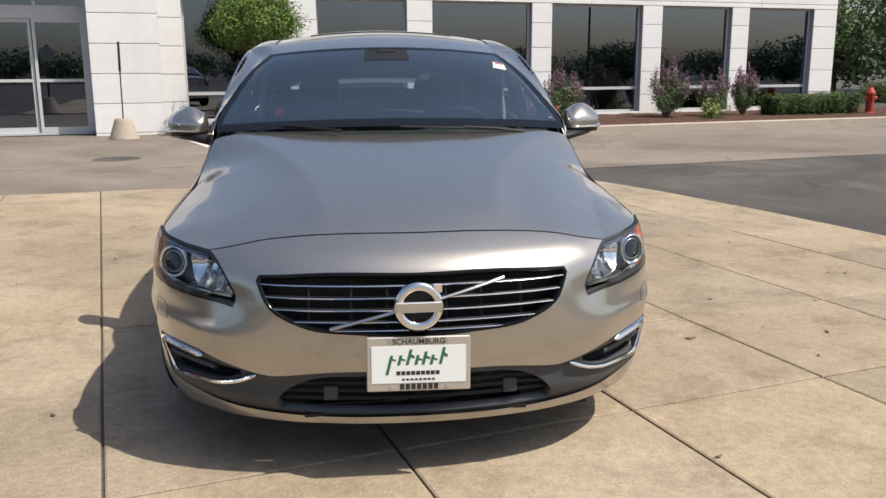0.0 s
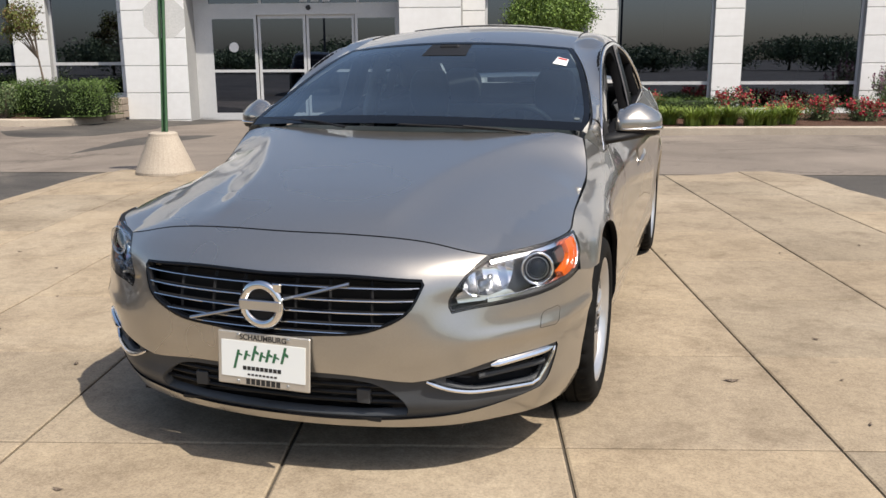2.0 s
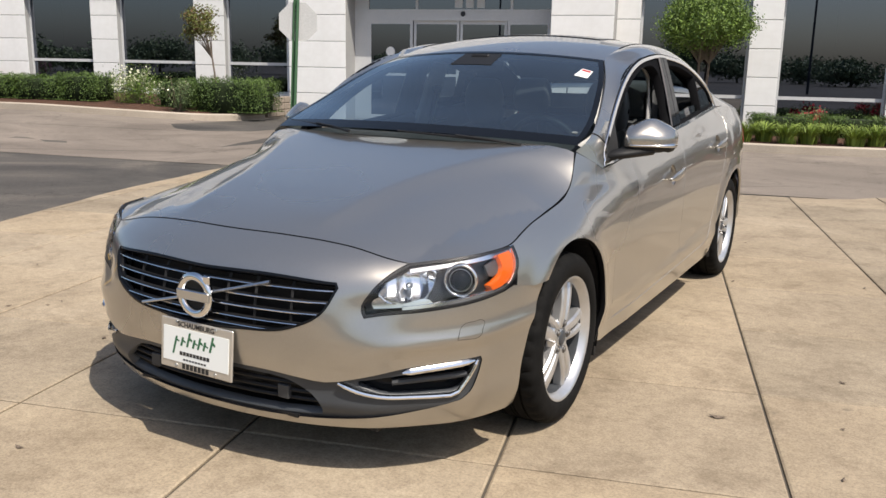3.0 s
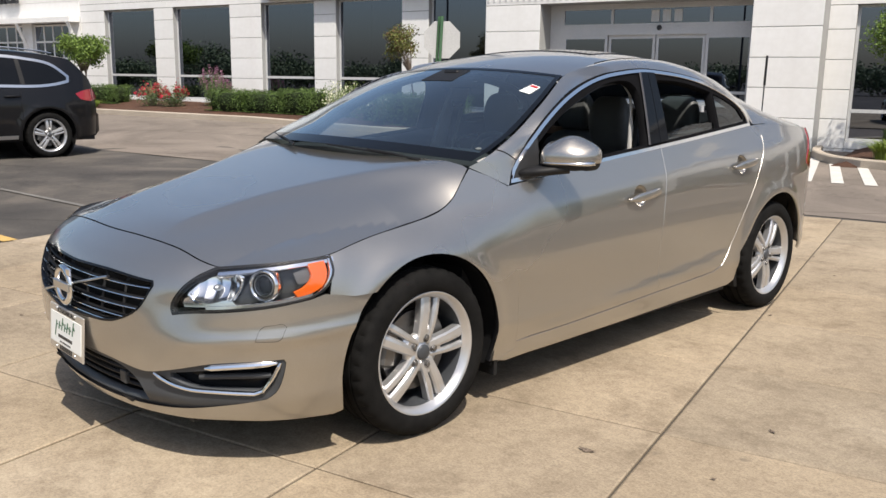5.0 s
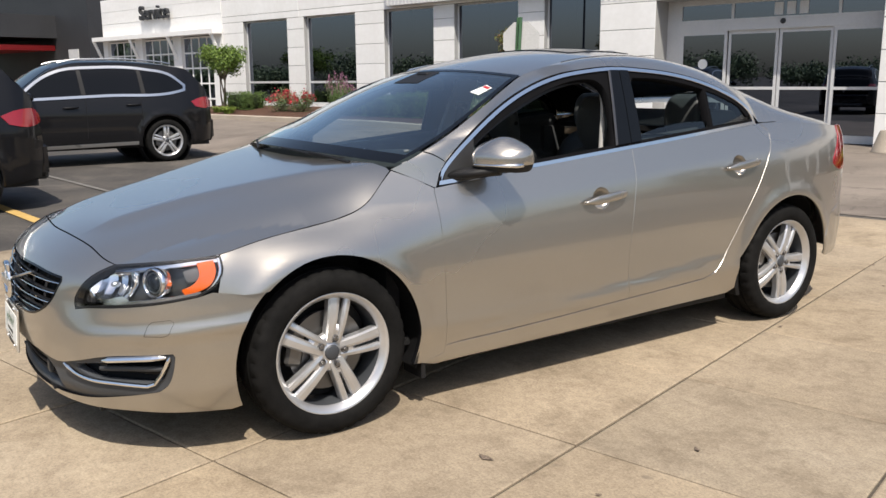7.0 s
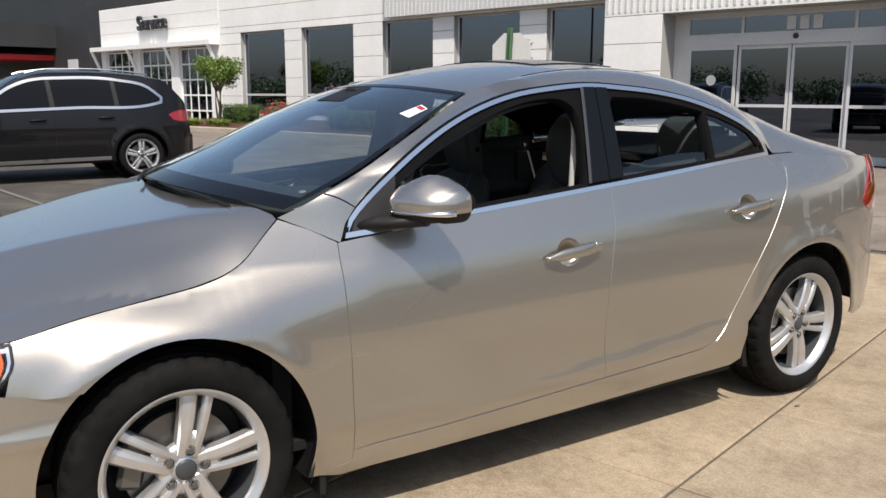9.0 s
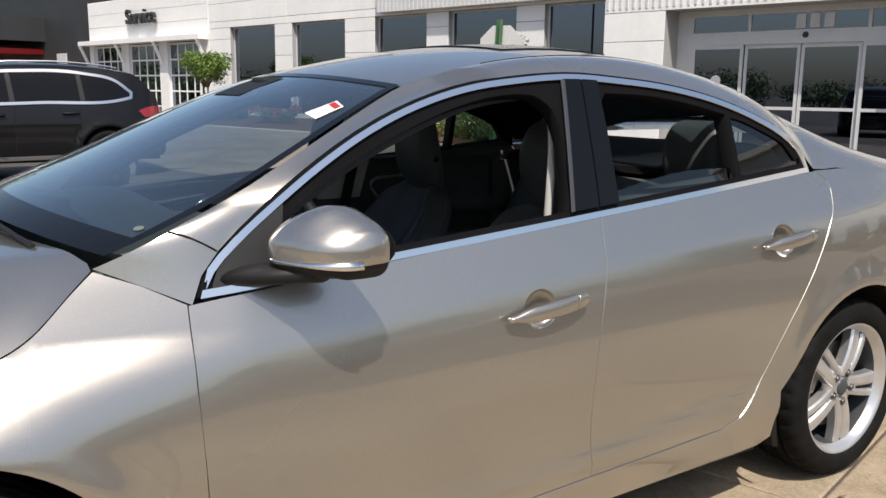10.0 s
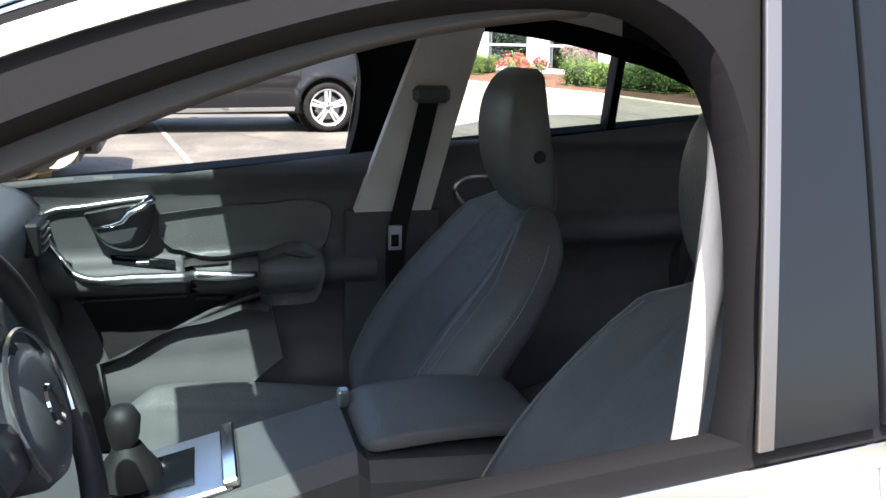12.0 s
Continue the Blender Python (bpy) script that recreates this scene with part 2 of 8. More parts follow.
def box(bm, x0, x1, y0, y1, z0, z1, mat=0, bevel=0.0):
    vs = [bm.verts.new((x, y, z)) for x in (x0, x1) for y in (y0, y1) for z in (z0, z1)]
    fs = []
    for ids in ((0, 1, 3, 2), (4, 6, 7, 5), (0, 4, 5, 1), (2, 3, 7, 6), (0, 2, 6, 4), (1, 5, 7, 3)):
        f = bm.faces.new([vs[i] for i in ids])
        f.material_index = mat
        fs.append(f)
    if bevel:
        es = list({e for f in fs for e in f.edges})
        bmesh.ops.bevel(bm, geom=es, offset=bevel, segments=1, affect='EDGES', profile=0.5)
    return vs


def boxes(*rows, bevel=0.0):
    bm = bmesh.new()
    for r in rows:
        box(bm, *r, bevel=bevel)
    return bm


def lathe(bm, profile, steps=32, axis='z', at=(0, 0, 0), mat=0, closed=False):
    """Turns a profile of (radius, height) round an axis."""
    rings = []
    for r, h in profile:
        ring = []
        for i in range(steps):
            a = 2 * math.pi * i / steps
            c, s = r * math.cos(a), r * math.sin(a)
            p = {'z': (c, s, h), 'x': (h, c, s), 'y': (c, h, s)}[axis]
            ring.append(bm.verts.new((p[0] + at[0], p[1] + at[1], p[2] + at[2])))
        rings.append(ring)
    pairs = list(zip(rings, rings[1:])) + ([(rings[-1], rings[0])] if closed else [])
    for a, b in pairs:
        for i in range(steps):
            j = (i + 1) % steps
            f = bm.faces.new((a[i], a[j], b[j], b[i]))
            f.material_index = mat
    return rings


def tube(bm, points, radius, sides=8, mat=0, cap=True, flat=1.0, up=Vector((0, 0, 1))):
    """A tube along points; radius may be a list; flat squeezes it along its second axis."""
    pts = [Vector(p) for p in points]
    rad = radius if isinstance(radius, (list, tuple)) else [radius] * len(pts)
    rings = []
    for i, p in enumerate(pts):
        t = (pts[min(i + 1, len(pts) - 1)] - pts[max(i - 1, 0)]).normalized()
        a = t.cross(up)
        if a.length < 1e-4:
            a = t.cross(Vector((1, 0, 0)))
        a.normalize()
        b = t.cross(a).normalized()
        rings.append([bm.verts.new(p + rad[i] * (math.cos(2 * math.pi * k / sides) * a + flat * math.sin(2 * math.pi * k / sides) * b)) for k in range(sides)])
    for a, b in zip(rings, rings[1:]):
        for k in range(sides):
            f = bm.faces.new((a[k], a[(k + 1) % sides], b[(k + 1) % sides], b[k]))
            f.material_index = mat
    if cap:
        for ring in (rings[0][::-1], rings[-1]):
            f = bm.faces.new(ring)
            f.material_index = mat
    return rings


def spline(points, n):
    """n + 1 points of a smooth curve through the given ones, even in their chord length."""
    pts = np.array(points, float)
    t = np.concatenate([[0], np.cumsum(np.maximum(1e-6, np.linalg.norm(np.diff(pts, axis=0), axis=1)))])
    return curve_at(t, pts, np.linspace(0, t[-1], n + 1))


def curve_at(t, v, q):
    """Smooth values at q through v given at t, with no overshoot at the ends."""
    t, v, q = np.asarray(t, float), np.asarray(v, float), np.asarray(q, float)
    flat = v.ndim == 1
    v = v[:, None] if flat else v
    h = np.diff(t)[:, None]
    s = np.diff(v, axis=0) / h
    m = np.empty_like(v)
    m[0], m[-1] = s[0], s[-1]
    m[1:-1] = (s[:-1] * h[1:] + s[1:] * h[:-1]) / (h[1:] + h[:-1])
    k = np.clip(np.searchsorted(t, q) - 1, 0, len(t) - 2)
    hh = h[k]
    u = ((q - t[k])[..., None] / hh)
    u = np.clip(u, -0.5, 1.5)
    out = ((1 + 2 * u) * (1 - u) ** 2) * v[k] + u * (1 - u) ** 2 * hh * m[k] + u * u * (3 - 2 * u) * v[k + 1] + u * u * (u - 1) * hh * m[k + 1]
    return out[..., 0] if flat else out


def smoothstep(x):
    x = min(1.0, max(0.0, x))
    return x * x * (3 - 2 * x)


# ---- ground ----
FACE = Matrix.Translation((-7.6, 14.9, 0)) @ Matrix.Rotation(radians(13.5), 4, 'Z')   # x along the facade, -y towards the car
FACE_INV = FACE.inverted()


def ground_z(x, y):
    u, o, _ = FACE_INV @ Vector((x, y, 0))
    return -0.035 + 0.20 * smoothstep((-u - 1.5) / 8) * smoothstep((o + 11) / 6)


bm = bmesh.new()
xs = sorted(set([-2500, -600, -200, -90] + list(np.arange(-60, 61, 3.0)) + [90, 200, 600, 2500]))
ys = xs
grid = [[bm.verts.new((x, y, ground_z(x, y) if abs(x) < 80 and abs(y) < 80 else -0.035)) for y in ys] for x in xs]
for i in range(len(xs) - 1):
    for j in range(len(ys) - 1):
        bm.faces.new((grid[i][j], grid[i + 1][j], grid[i + 1][j + 1], grid[i][j + 1]))
ground = tagged(part("ground", bm, ASPHALT, None, smooth=True), "dark worn asphalt of a car lot with cracks", "ground", kind="structure")


def ground_patch(name, u0, u1, o0, o1, lift, mat, step=1.0, label="", category="", frame_=FACE):
    """A sheet laid on the ground, given along and across the facade."""
    bm = bmesh.new()
    nu, no = max(1, int((u1 - u0) / step)), max(1, int((o1 - o0) / step))
    g = []
    for i in range(nu + 1):
        row = []
        for j in range(no + 1):
            p = frame_ @ Vector((u0 + (u1 - u0) * i / nu, o0 + (o1 - o0) * j / no, 0))
            row.append(bm.verts.new((p.x, p.y, ground_z(p.x, p.y) + lift)))
        g.append(row)
    for i in range(nu):
        for j in range(no):
            bm.faces.new((g[i][j], g[i + 1][j], g[i + 1][j + 1], g[i][j + 1]))
    ob = part(name, bm, mat, None, smooth=True)
    return tagged(ob, label, category, kind="structure")


ground_patch("road", -60, 60, -9.5, -0.2, 0.006, ROAD, 1.0, "light worn asphalt drive along the building front", "road")

# ---- the showroom ----
building = thing("showroom_building", FACE, label="long white panelled car showroom with dark tinted windows", category="building", kind="structure")
R_WIN = [(3.98, 6.25), (6.88, 9.0), (9.63, 12.2), (12.75, 15.33), (15.92, 18.08), (18.64, 20.8)]
L_WIN = [(-19.4, -16.85), (-15.95, -13.4), (-12.1, -10.05), (-9.25, -7.0), (-6.15, -4.45)]
TOP = 6.4
R_HEAD, R_TRANS, R_SILL = 2.85, 0.78, 0.18
L_HEAD, L_TRANS, L_SILL = 3.40, 1.27, 0.55


def wall_rows(lo, hi, pitch=0.6, first=0.02):
    """Course lines between lo and hi."""
    zs = [lo]
    z = first
    while z < hi - 0.05:
        if z > lo + 0.05:
            zs.append(z)
        z += pitch
    return zs + [hi]


core = bmesh.new()
panels = []   # (u0, u1, z0, z1, front)


def clad(u0, u1, z0, z1, front=0.0, depth=0.30, pitch=0.59, first=0.02):
    box(core, u0, u1, front + 0.012, front + depth, z0, z1)
    zs = wall_rows(z0, z1, pitch, first)
    for a, b in zip(zs, zs[1:]):
        panels.append((u0, u1, a, b, front))


edges = [3.47] + [v for w in R_WIN for v in w] + [21.6]
for a, b in zip(edges[::2], edges[1::2]):
    clad(a, b, -0.1, R_HEAD)
for u in np.arange(3.47, 21.5, 2.59):
    clad(u, min(21.6, u + 2.59), R_HEAD, TOP, first=0.02 + 0.59 * 5)
for a, b in R_WIN:
    clad(a, b, -0.1, R_SILL)
edges = [-20.7] + [v for w in L_WIN for v in w] + [-4.1]
for a, b in zip(edges[::2], edges[1::2]):
    clad(a, b, -0.1, L_HEAD, pitch=0.6)
for a, b in ((-20.7, -16.2), (-16.2, -11.75), (-11.75, -7.9), (-7.9, -4.1)):
    clad(a, b, L_HEAD, TOP, pitch=0.6)
for a, b in L_WIN:
    clad(a, b, -0.1, L_SILL)
# portal round the entrance, standing proud of the front
for a, b in ((-4.1, -2.65), (2.12, 3.47)):
    clad(a, b, -0.1, 3.02, -0.6, 0.9, pitch=0.6)
clad(-4.1, 3.47, 3.02, TOP, -0.6, 0.9, pitch=1.2, first=0.62)
wall = part("wall_front", core, WHITE_CORE, building)
wall["kind"] = "structure"
shared = {}
for u0, u1, z0, z1, front in panels:
    key = (round(u1 - u0, 3), round(z1 - z0, 3))
    if key not in shared:
        w, h = key
        shared[key] = mesh_of("panel", boxes((0.004, w - 0.004, 0, 0.02, 0.008, h - 0.008), bevel=0.004), WHITE)
    ob = part("panel", shared[key], None, wall)
    ob.matrix_basis = Matrix.Translation((u0, front - 0.008, z0))
# ribbed grey band above the middle windows
bm = bmesh.new()
box(bm, -11.75, -4.102, -0.26, -0.02, 3.47, TOP)
for i in range(50):
    u = -11.72 + i * 0.152
    box(bm, u, u + 0.06, -0.275, -0.258, 3.48, TOP - 0.02)
part("fascia", bm, RIBBED, building, "light grey ribbed metal sign band")
bm = bmesh.new()
for i in range(48):
    u = -4.05 + i * 0.157
    box(bm, u, u + 0.05, -0.622, -0.606, 3.10, TOP - 0.02)
part("fascia", bm, RIBBED, building, "light grey ribbed metal over the entrance")
part("roof", boxes((-20.7, 21.6, -0.3, 16, TOP, TOP + 0.25)), WHITE, building)
part("wall_side", boxes((21.3, 21.6, 0.3, 16, -0.1, TOP)), WHITE, building)
part("wall_back", boxes((-30.0, 21.6, 15.7, 16, -0.1, TOP)), WHITE, building)
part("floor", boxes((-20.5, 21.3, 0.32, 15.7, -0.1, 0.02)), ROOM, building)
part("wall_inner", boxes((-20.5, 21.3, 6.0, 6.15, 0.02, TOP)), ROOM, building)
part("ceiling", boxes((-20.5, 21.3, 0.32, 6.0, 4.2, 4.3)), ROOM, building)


def window(u0, u1, sill, trans, head, name, depth=0.17, blind=False):
    win = part(name, boxes((u0, u1, depth - 0.02, depth + 0.02, sill, sill + 0.05), (u0, u1, depth - 0.02, depth + 0.02, head - 0.05, head),
                            (u0, u0 + 0.05, depth - 0.021, depth + 0.021, sill, head), (u1 - 0.05, u1, depth - 0.021, depth + 0.021, sill, head),
                            (u0 + 0.05, u1 - 0.05, depth - 0.03, depth + 0.03, trans - 0.035, trans + 0.035)), ALU, building)
    win["kind"] = "structure"
    mid = (u0 + u1) / 2
    part("mullion", boxes((mid - 0.02, mid + 0.02, depth, depth + 0.04, sill + 0.05, head - 0.05)), DARK_WALL, win)
    part("pane", boxes((u0 + 0.05, u1 - 0.05, depth - 0.004, depth + 0.004, trans + 0.035, head - 0.05)), WINDOW, win)
    part("pane", boxes((u0 + 0.05, u1 - 0.05, depth - 0.004, depth + 0.004, sill + 0.05, trans - 0.035)), WINDOW, win)
    if blind:
        part("low_panel", boxes((u0 + 0.1, u1 - 0.1, depth + 0.35, depth + 0.40, sill, trans - 0.12)), TAN_BLIND, win)
    return win


for i, (a, b) in enumerate(R_WIN):
    window(a, b, R_SILL, R_TRANS, R_HEAD, "window_%d" % (i + 1), blind=True)
for i, (a, b) in enumerate(L_WIN):
    window(a, b, L_SILL, L_TRANS, L_HEAD, "window_%d" % (i + 7), blind=True)

# entrance: fixed lights over a header, two sliding and two fixed leaves
E0, E1 = -2.65, 2.12
entrance = part("entrance_frame", boxes(
    (E0, E1, -0.03, 0.05, 2.33, 2.58), (E0, E1, -0.02, 0.04, 2.90, 3.02), (E0, -2.30, -0.02, 0.05, 0, 2.33), (2.02, E1, -0.02, 0.05, 0, 3.02),
    (E0, -2.30, -0.02, 0.04, 2.58, 2.90), (-1.14, -1.08, -0.02, 0.04, 2.58, 2.90), (1.10, 1.16, -0.02, 0.04, 2.58, 2.90), (E0, E1, -0.02, 0.06, -0.02, 0.03)), ALU, building)
for a, b in ((-2.30, -1.14), (-1.08, 1.10), (1.16, 2.02)):
    part("pane", boxes((a, b, 0.006, 0.014, 2.58, 2.90)), WINDOW, entrance)
for k, (a, b) in enumerate(((-2.30, -1.21), (-1.19, -0.09), (-0.07, 1.03), (1.05, 2.02))):
    y = 0.0 if k in (0, 3) else 0.045
    leaf = part("door_leaf", boxes((a, b, y - 0.02, y + 0.02, 0.03, 0.14), (a, b, y - 0.02, y + 0.02, 2.25, 2.33), (a, a + 0.06, y - 0.021, y + 0.021, 0.03, 2.33),
                                   (b - 0.06, b, y - 0.021, y + 0.021, 0.03, 2.33), (a, b, y - 0.022, y + 0.022, 1.06, 1.12)), ALU, entrance)
    part("pane", boxes((a + 0.06, b - 0.06, y - 0.004, y + 0.004, 0.14, 1.06)), WINDOW, leaf)
    part("pane", boxes((a + 0.06, b - 0.06, y - 0.004, y + 0.004, 1.12, 2.25)), WINDOW, leaf)
bm = bmesh.new()
lathe(bm, [(0.0, -0.07), (0.045, -0.065), (0.06, -0.03)], 16, 'y', (0.0, 0, 2.48))
part("sensor", bm, DARK_WALL, entrance)
bm = bmesh.new()
for k in range(3):
    box(bm, -0.20 + 0.26 * k, -0.02 + 0.26 * k, -0.012, 0.004, 2.61, 2.87)
part("number_bars", bm, ALU, entrance, "three pale upright bars over the doors")
bm = bmesh.new()
lathe(bm, [(0.0, -0.03), (0.11, -0.03), (0.11, -0.024)], 24, 'y', (-1.75, 0, 1.62))
part("door_sticker", bm, WHITE, entrance, "round pale sticker on the glass")

# ---- service wing ----
service = thing("service_wing", FACE, label="white service wing with glazed garage doors", category="building", kind="structure")
bm = bmesh.new()
box(bm, -30.0, -20.72, 0.012, 0.4, 3.25, 4.80)
doors_u = [(-29.6, -27.2), (-26.6, -24.2), (-23.6, -21.4)]
pe = [-30.0] + [v for w in doors_u for v in w] + [-20.72]
for a, b in zip(pe[::2], pe[1::2]):
    box(bm, a, b, -0.02, 0.4, 0.0, 3.25)
box(bm, -30.15, -20.72, -0.45, 0.2, 3.05, 3.22)
part("wall", bm, WHITE, service)
for a in (3.25, 3.77, 4.28):
    part("panel", boxes((-29.98, -20.74, -0.008, 0.012, a + 0.006, a + 0.5), bevel=0.004), WHITE, service)
for a, b in doors_u:
    rows = [(a, b, 0.1, 0.14, 0.05 + 0.58 * k, 0.11 + 0.58 * k) for k in range(6)] + [(a + (b - a) * k / 4 - 0.03, a + (b - a) * k / 4 + 0.03, 0.099, 0.141, 0.05, 3.0) for k in range(5)]
    d = part("garage_door", boxes(*rows), WHITE, service)
    part("pane", boxes((a, b, 0.115, 0.125, 0.63, 3.0)), WINDOW, d)
for u in (-30.1, -26.95, -23.95, -20.9):
    bm = bmesh.new()
    tube(bm, [(u, -0.4, 3.08), (u, -0.02, 2.2)], 0.07, 4)
    part("bracket", bm, WHITE, service)
part("roof", boxes((-30.0, -20.72, 0.3, 15.7, 4.6, 4.8)), WHITE, service)
part("wall_side", boxes((-30.0, -29.7, 0.4, 15.7, 0, 4.8)), WHITE, service)


def lettering(name, text, size, m, mat, parent, depth=0.02, align='CENTER', bold=0.0):
    cu = bpy.data.curves.new(name, 'FONT')
    cu.body, cu.size, cu.extrude, cu.align_x, cu.align_y, cu.offset = text, size, depth, align, 'CENTER', bold
    tmp = bpy.data.objects.new(name, cu)
    me = bpy.data.meshes.new_from_object(tmp)
    bpy.data.objects.remove(tmp)
    me.materials.clear()
    me.materials.append(mat)
    ob = new(name, me)
    ob.parent = parent
    ob.matrix_basis = m
    return ob


lettering("service_lettering", "Service", 0.78, pose(-25.25, -0.16, 4.03, 90, 0, 0), DARK_WALL, service, 0.06, bold=0.012)["label"] = "dark raised letters on the white wall"

# ---- dark neighbouring building ----
dark = thing("dark_building", FACE, label="black clad neighbouring showroom with a red-edged canopy", category="building", kind="structure")
part("wall", boxes((-62, -33.4, 1.0, 14, -0.1, 6.6)), DARK_WALL, dark)
part("canopy", boxes((-46, -37.2, -3.0, 1.0, 2.9, 3.15)), RED, dark, "red canopy edge")
for u in (-37.6, -45.5):
    part("post", boxes((u - 0.2, u + 0.2, -2.8, -2.4, 0, 2.9)), DARK_WALL, dark)
part("sign_board", boxes((-47, -36.9, -2.6, 1.0, 3.5, 4.6)), DARK_WALL, dark)
part("sign_edge", boxes((-47, -36.7, -2.75, -2.6, 3.5, 3.68), (-36.9, -36.7, -2.75, -2.6, 3.68, 4.5)), WHITE, dark, "white angled sign edge")
bars = [(-46.2 + 1.1 * k, -45.4 + 1.1 * k, -2.64, -2.6, 3.85, 4.25) for k in range(8)]
part("sign_bars", boxes(*bars), WHITE, dark, "pale bars of a shop sign")
part("window", boxes((-35.6, -34.6, 0.94, 1.0, 1.6, 2.9)), ALU, dark)

# ---- the parked sedan: x to its left side, nose towards -y, front axle at y = 0 ----
PAINT = make_paint()
CHROME = material("chrome", (0.80, 0.80, 0.80), 0.10, 1.0)
PILLAR_EDGE = material("dark_satin_metal", (0.21, 0.185, 0.17), 0.36, 1.0)
SATIN = material("satin_silver", (0.62, 0.63, 0.64), 0.28, 1.0)
ALLOY = make_grained("alloy_wheel_silver", (0.56, 0.56, 0.565), 0.30, 200, 0.05)
bsdf(ALLOY).inputs["Metallic"].default_value = 0.75
BLACK_GLOSS = material("gloss_black", (0.006, 0.007, 0.009), 0.05, spec=0.17)
PLASTIC = make_grained("dark_grey_plastic", (0.045, 0.047, 0.050), 0.5, 500, 0.2)
DARK_PLASTIC = make_grained("dark_door_plastic", (0.020, 0.020, 0.021), 0.5, 500, 0.2)
TRIM_GREY = make_grained("anthracite_trim", (0.048, 0.052, 0.058), 0.40, 500, 0.12)
BLACK = make_grained("black_plastic", (0.008, 0.008, 0.009), 0.6, 400, 0.2)
# Real rubber, and also the painted shade on panel edges along shut lines.
RUBBER_AND_GAP_SHADE = make_grained("black_rubber_and_gap_shade", (0.006, 0.006, 0.007), 0.75, 200, 0.2)
bsdf(RUBBER_AND_GAP_SHADE).inputs["Specular IOR Level"].default_value = 0.05
TYRE = make_tyre()
CAR_GLASS = make_glass("car_glass", (0.40, 0.50, 0.53), 0.04, haze=0.016, shine_=(0.88, 0.95, 1.0))
QUARTER_GLASS = make_glass("quarter_glass", (0.30, 0.37, 0.37), 0.02, gain_=0.9)
LENS = make_glass("clear_lens", (0.95, 0.96, 0.97), 0.0, gain_=0.9)
LAMP_INSIDE = material("lamp_housing", (0.022, 0.023, 0.026), 0.30)
AMBER = material("amber_reflector", (0.66, 0.115, 0.008), 0.16, spec=0.6, coat=0.8)
TAIL = material("red_tail_lamp", (0.24, 0.006, 0.010), 0.10, spec=0.6, coat=1.0)
REFLECTOR = material("lamp_reflector", (0.82, 0.83, 0.85), 0.12, 1.0)
DISC = make_grained("brake_disc", (0.17, 0.165, 0.16), 0.4, 60, 0.1)
bsdf(DISC).inputs["Metallic"].default_value = 0.8
PLATE_WHITE = material("plate_white", (0.78, 0.80, 0.78), 0.4)
PLATE_FRAME = material("plate_frame", (0.56, 0.53, 0.48), 0.32, 0.6)
INK_GREEN = material("green_ink", (0.03, 0.13, 0.06), 0.5)
INK_BLACK = material("black_ink", (0.02, 0.02, 0.02), 0.5)

car = thing("sedan_car", pose(0, 0, 0), label="beige-silver four-door saloon with open side windows parked on concrete", category="car")


def inset(poly, d):
    """The polygon moved inwards by d."""
    pts = np.array(poly, float)
    area = 0.5 * np.sum(pts[:, 0] * np.roll(pts[:, 1], -1) - np.roll(pts[:, 0], -1) * pts[:, 1])
    sgn = 1.0 if area > 0 else -1.0
    nxt, prv = np.roll(pts, -1, 0), np.roll(pts, 1, 0)
    e1, e2 = pts - prv, nxt - pts
    e1 /= np.maximum(1e-9, np.linalg.norm(e1, axis=1))[:, None]
    e2 /= np.maximum(1e-9, np.linalg.norm(e2, axis=1))[:, None]
    n1, n2 = np.stack([-e1[:, 1], e1[:, 0]], 1) * sgn, np.stack([-e2[:, 1], e2[:, 0]], 1) * sgn
    b = n1 + n2
    b /= np.maximum(0.35, np.sum(b * n1, axis=1))[:, None]
    return pts + b * d


def resample(poly, step):
    out = []
    pts = [np.array(p, float) for p in poly]
    for a, b in zip(pts, pts[1:] + pts[:1]):
        n = max(1, int(np.linalg.norm(b - a) / step))
        out += [a + (b - a) * k / n for k in range(n)]
    return np.array(out)


def inside(poly, pts):
    x, y = pts[:, 0], pts[:, 1]
    res = np.zeros(len(pts), bool)
    px, py = poly[:, 0], poly[:, 1]
    qx, qy = np.roll(px, -1), np.roll(py, -1)
    for a, b, c, d in zip(px, py, qx, qy):
        if b != d:
            res ^= ((b > y) != (d > y)) & (x < (c - a) * (y - b) / (d - b) + a)
    return res


def near(poly, pts, d):
    res = np.zeros(len(pts), bool)
    for p in poly:
        res |= np.hypot(pts[:, 0] - p[0], pts[:, 1] - p[1]) < d
    return res


from mathutils.geometry import delaunay_2d_cdt


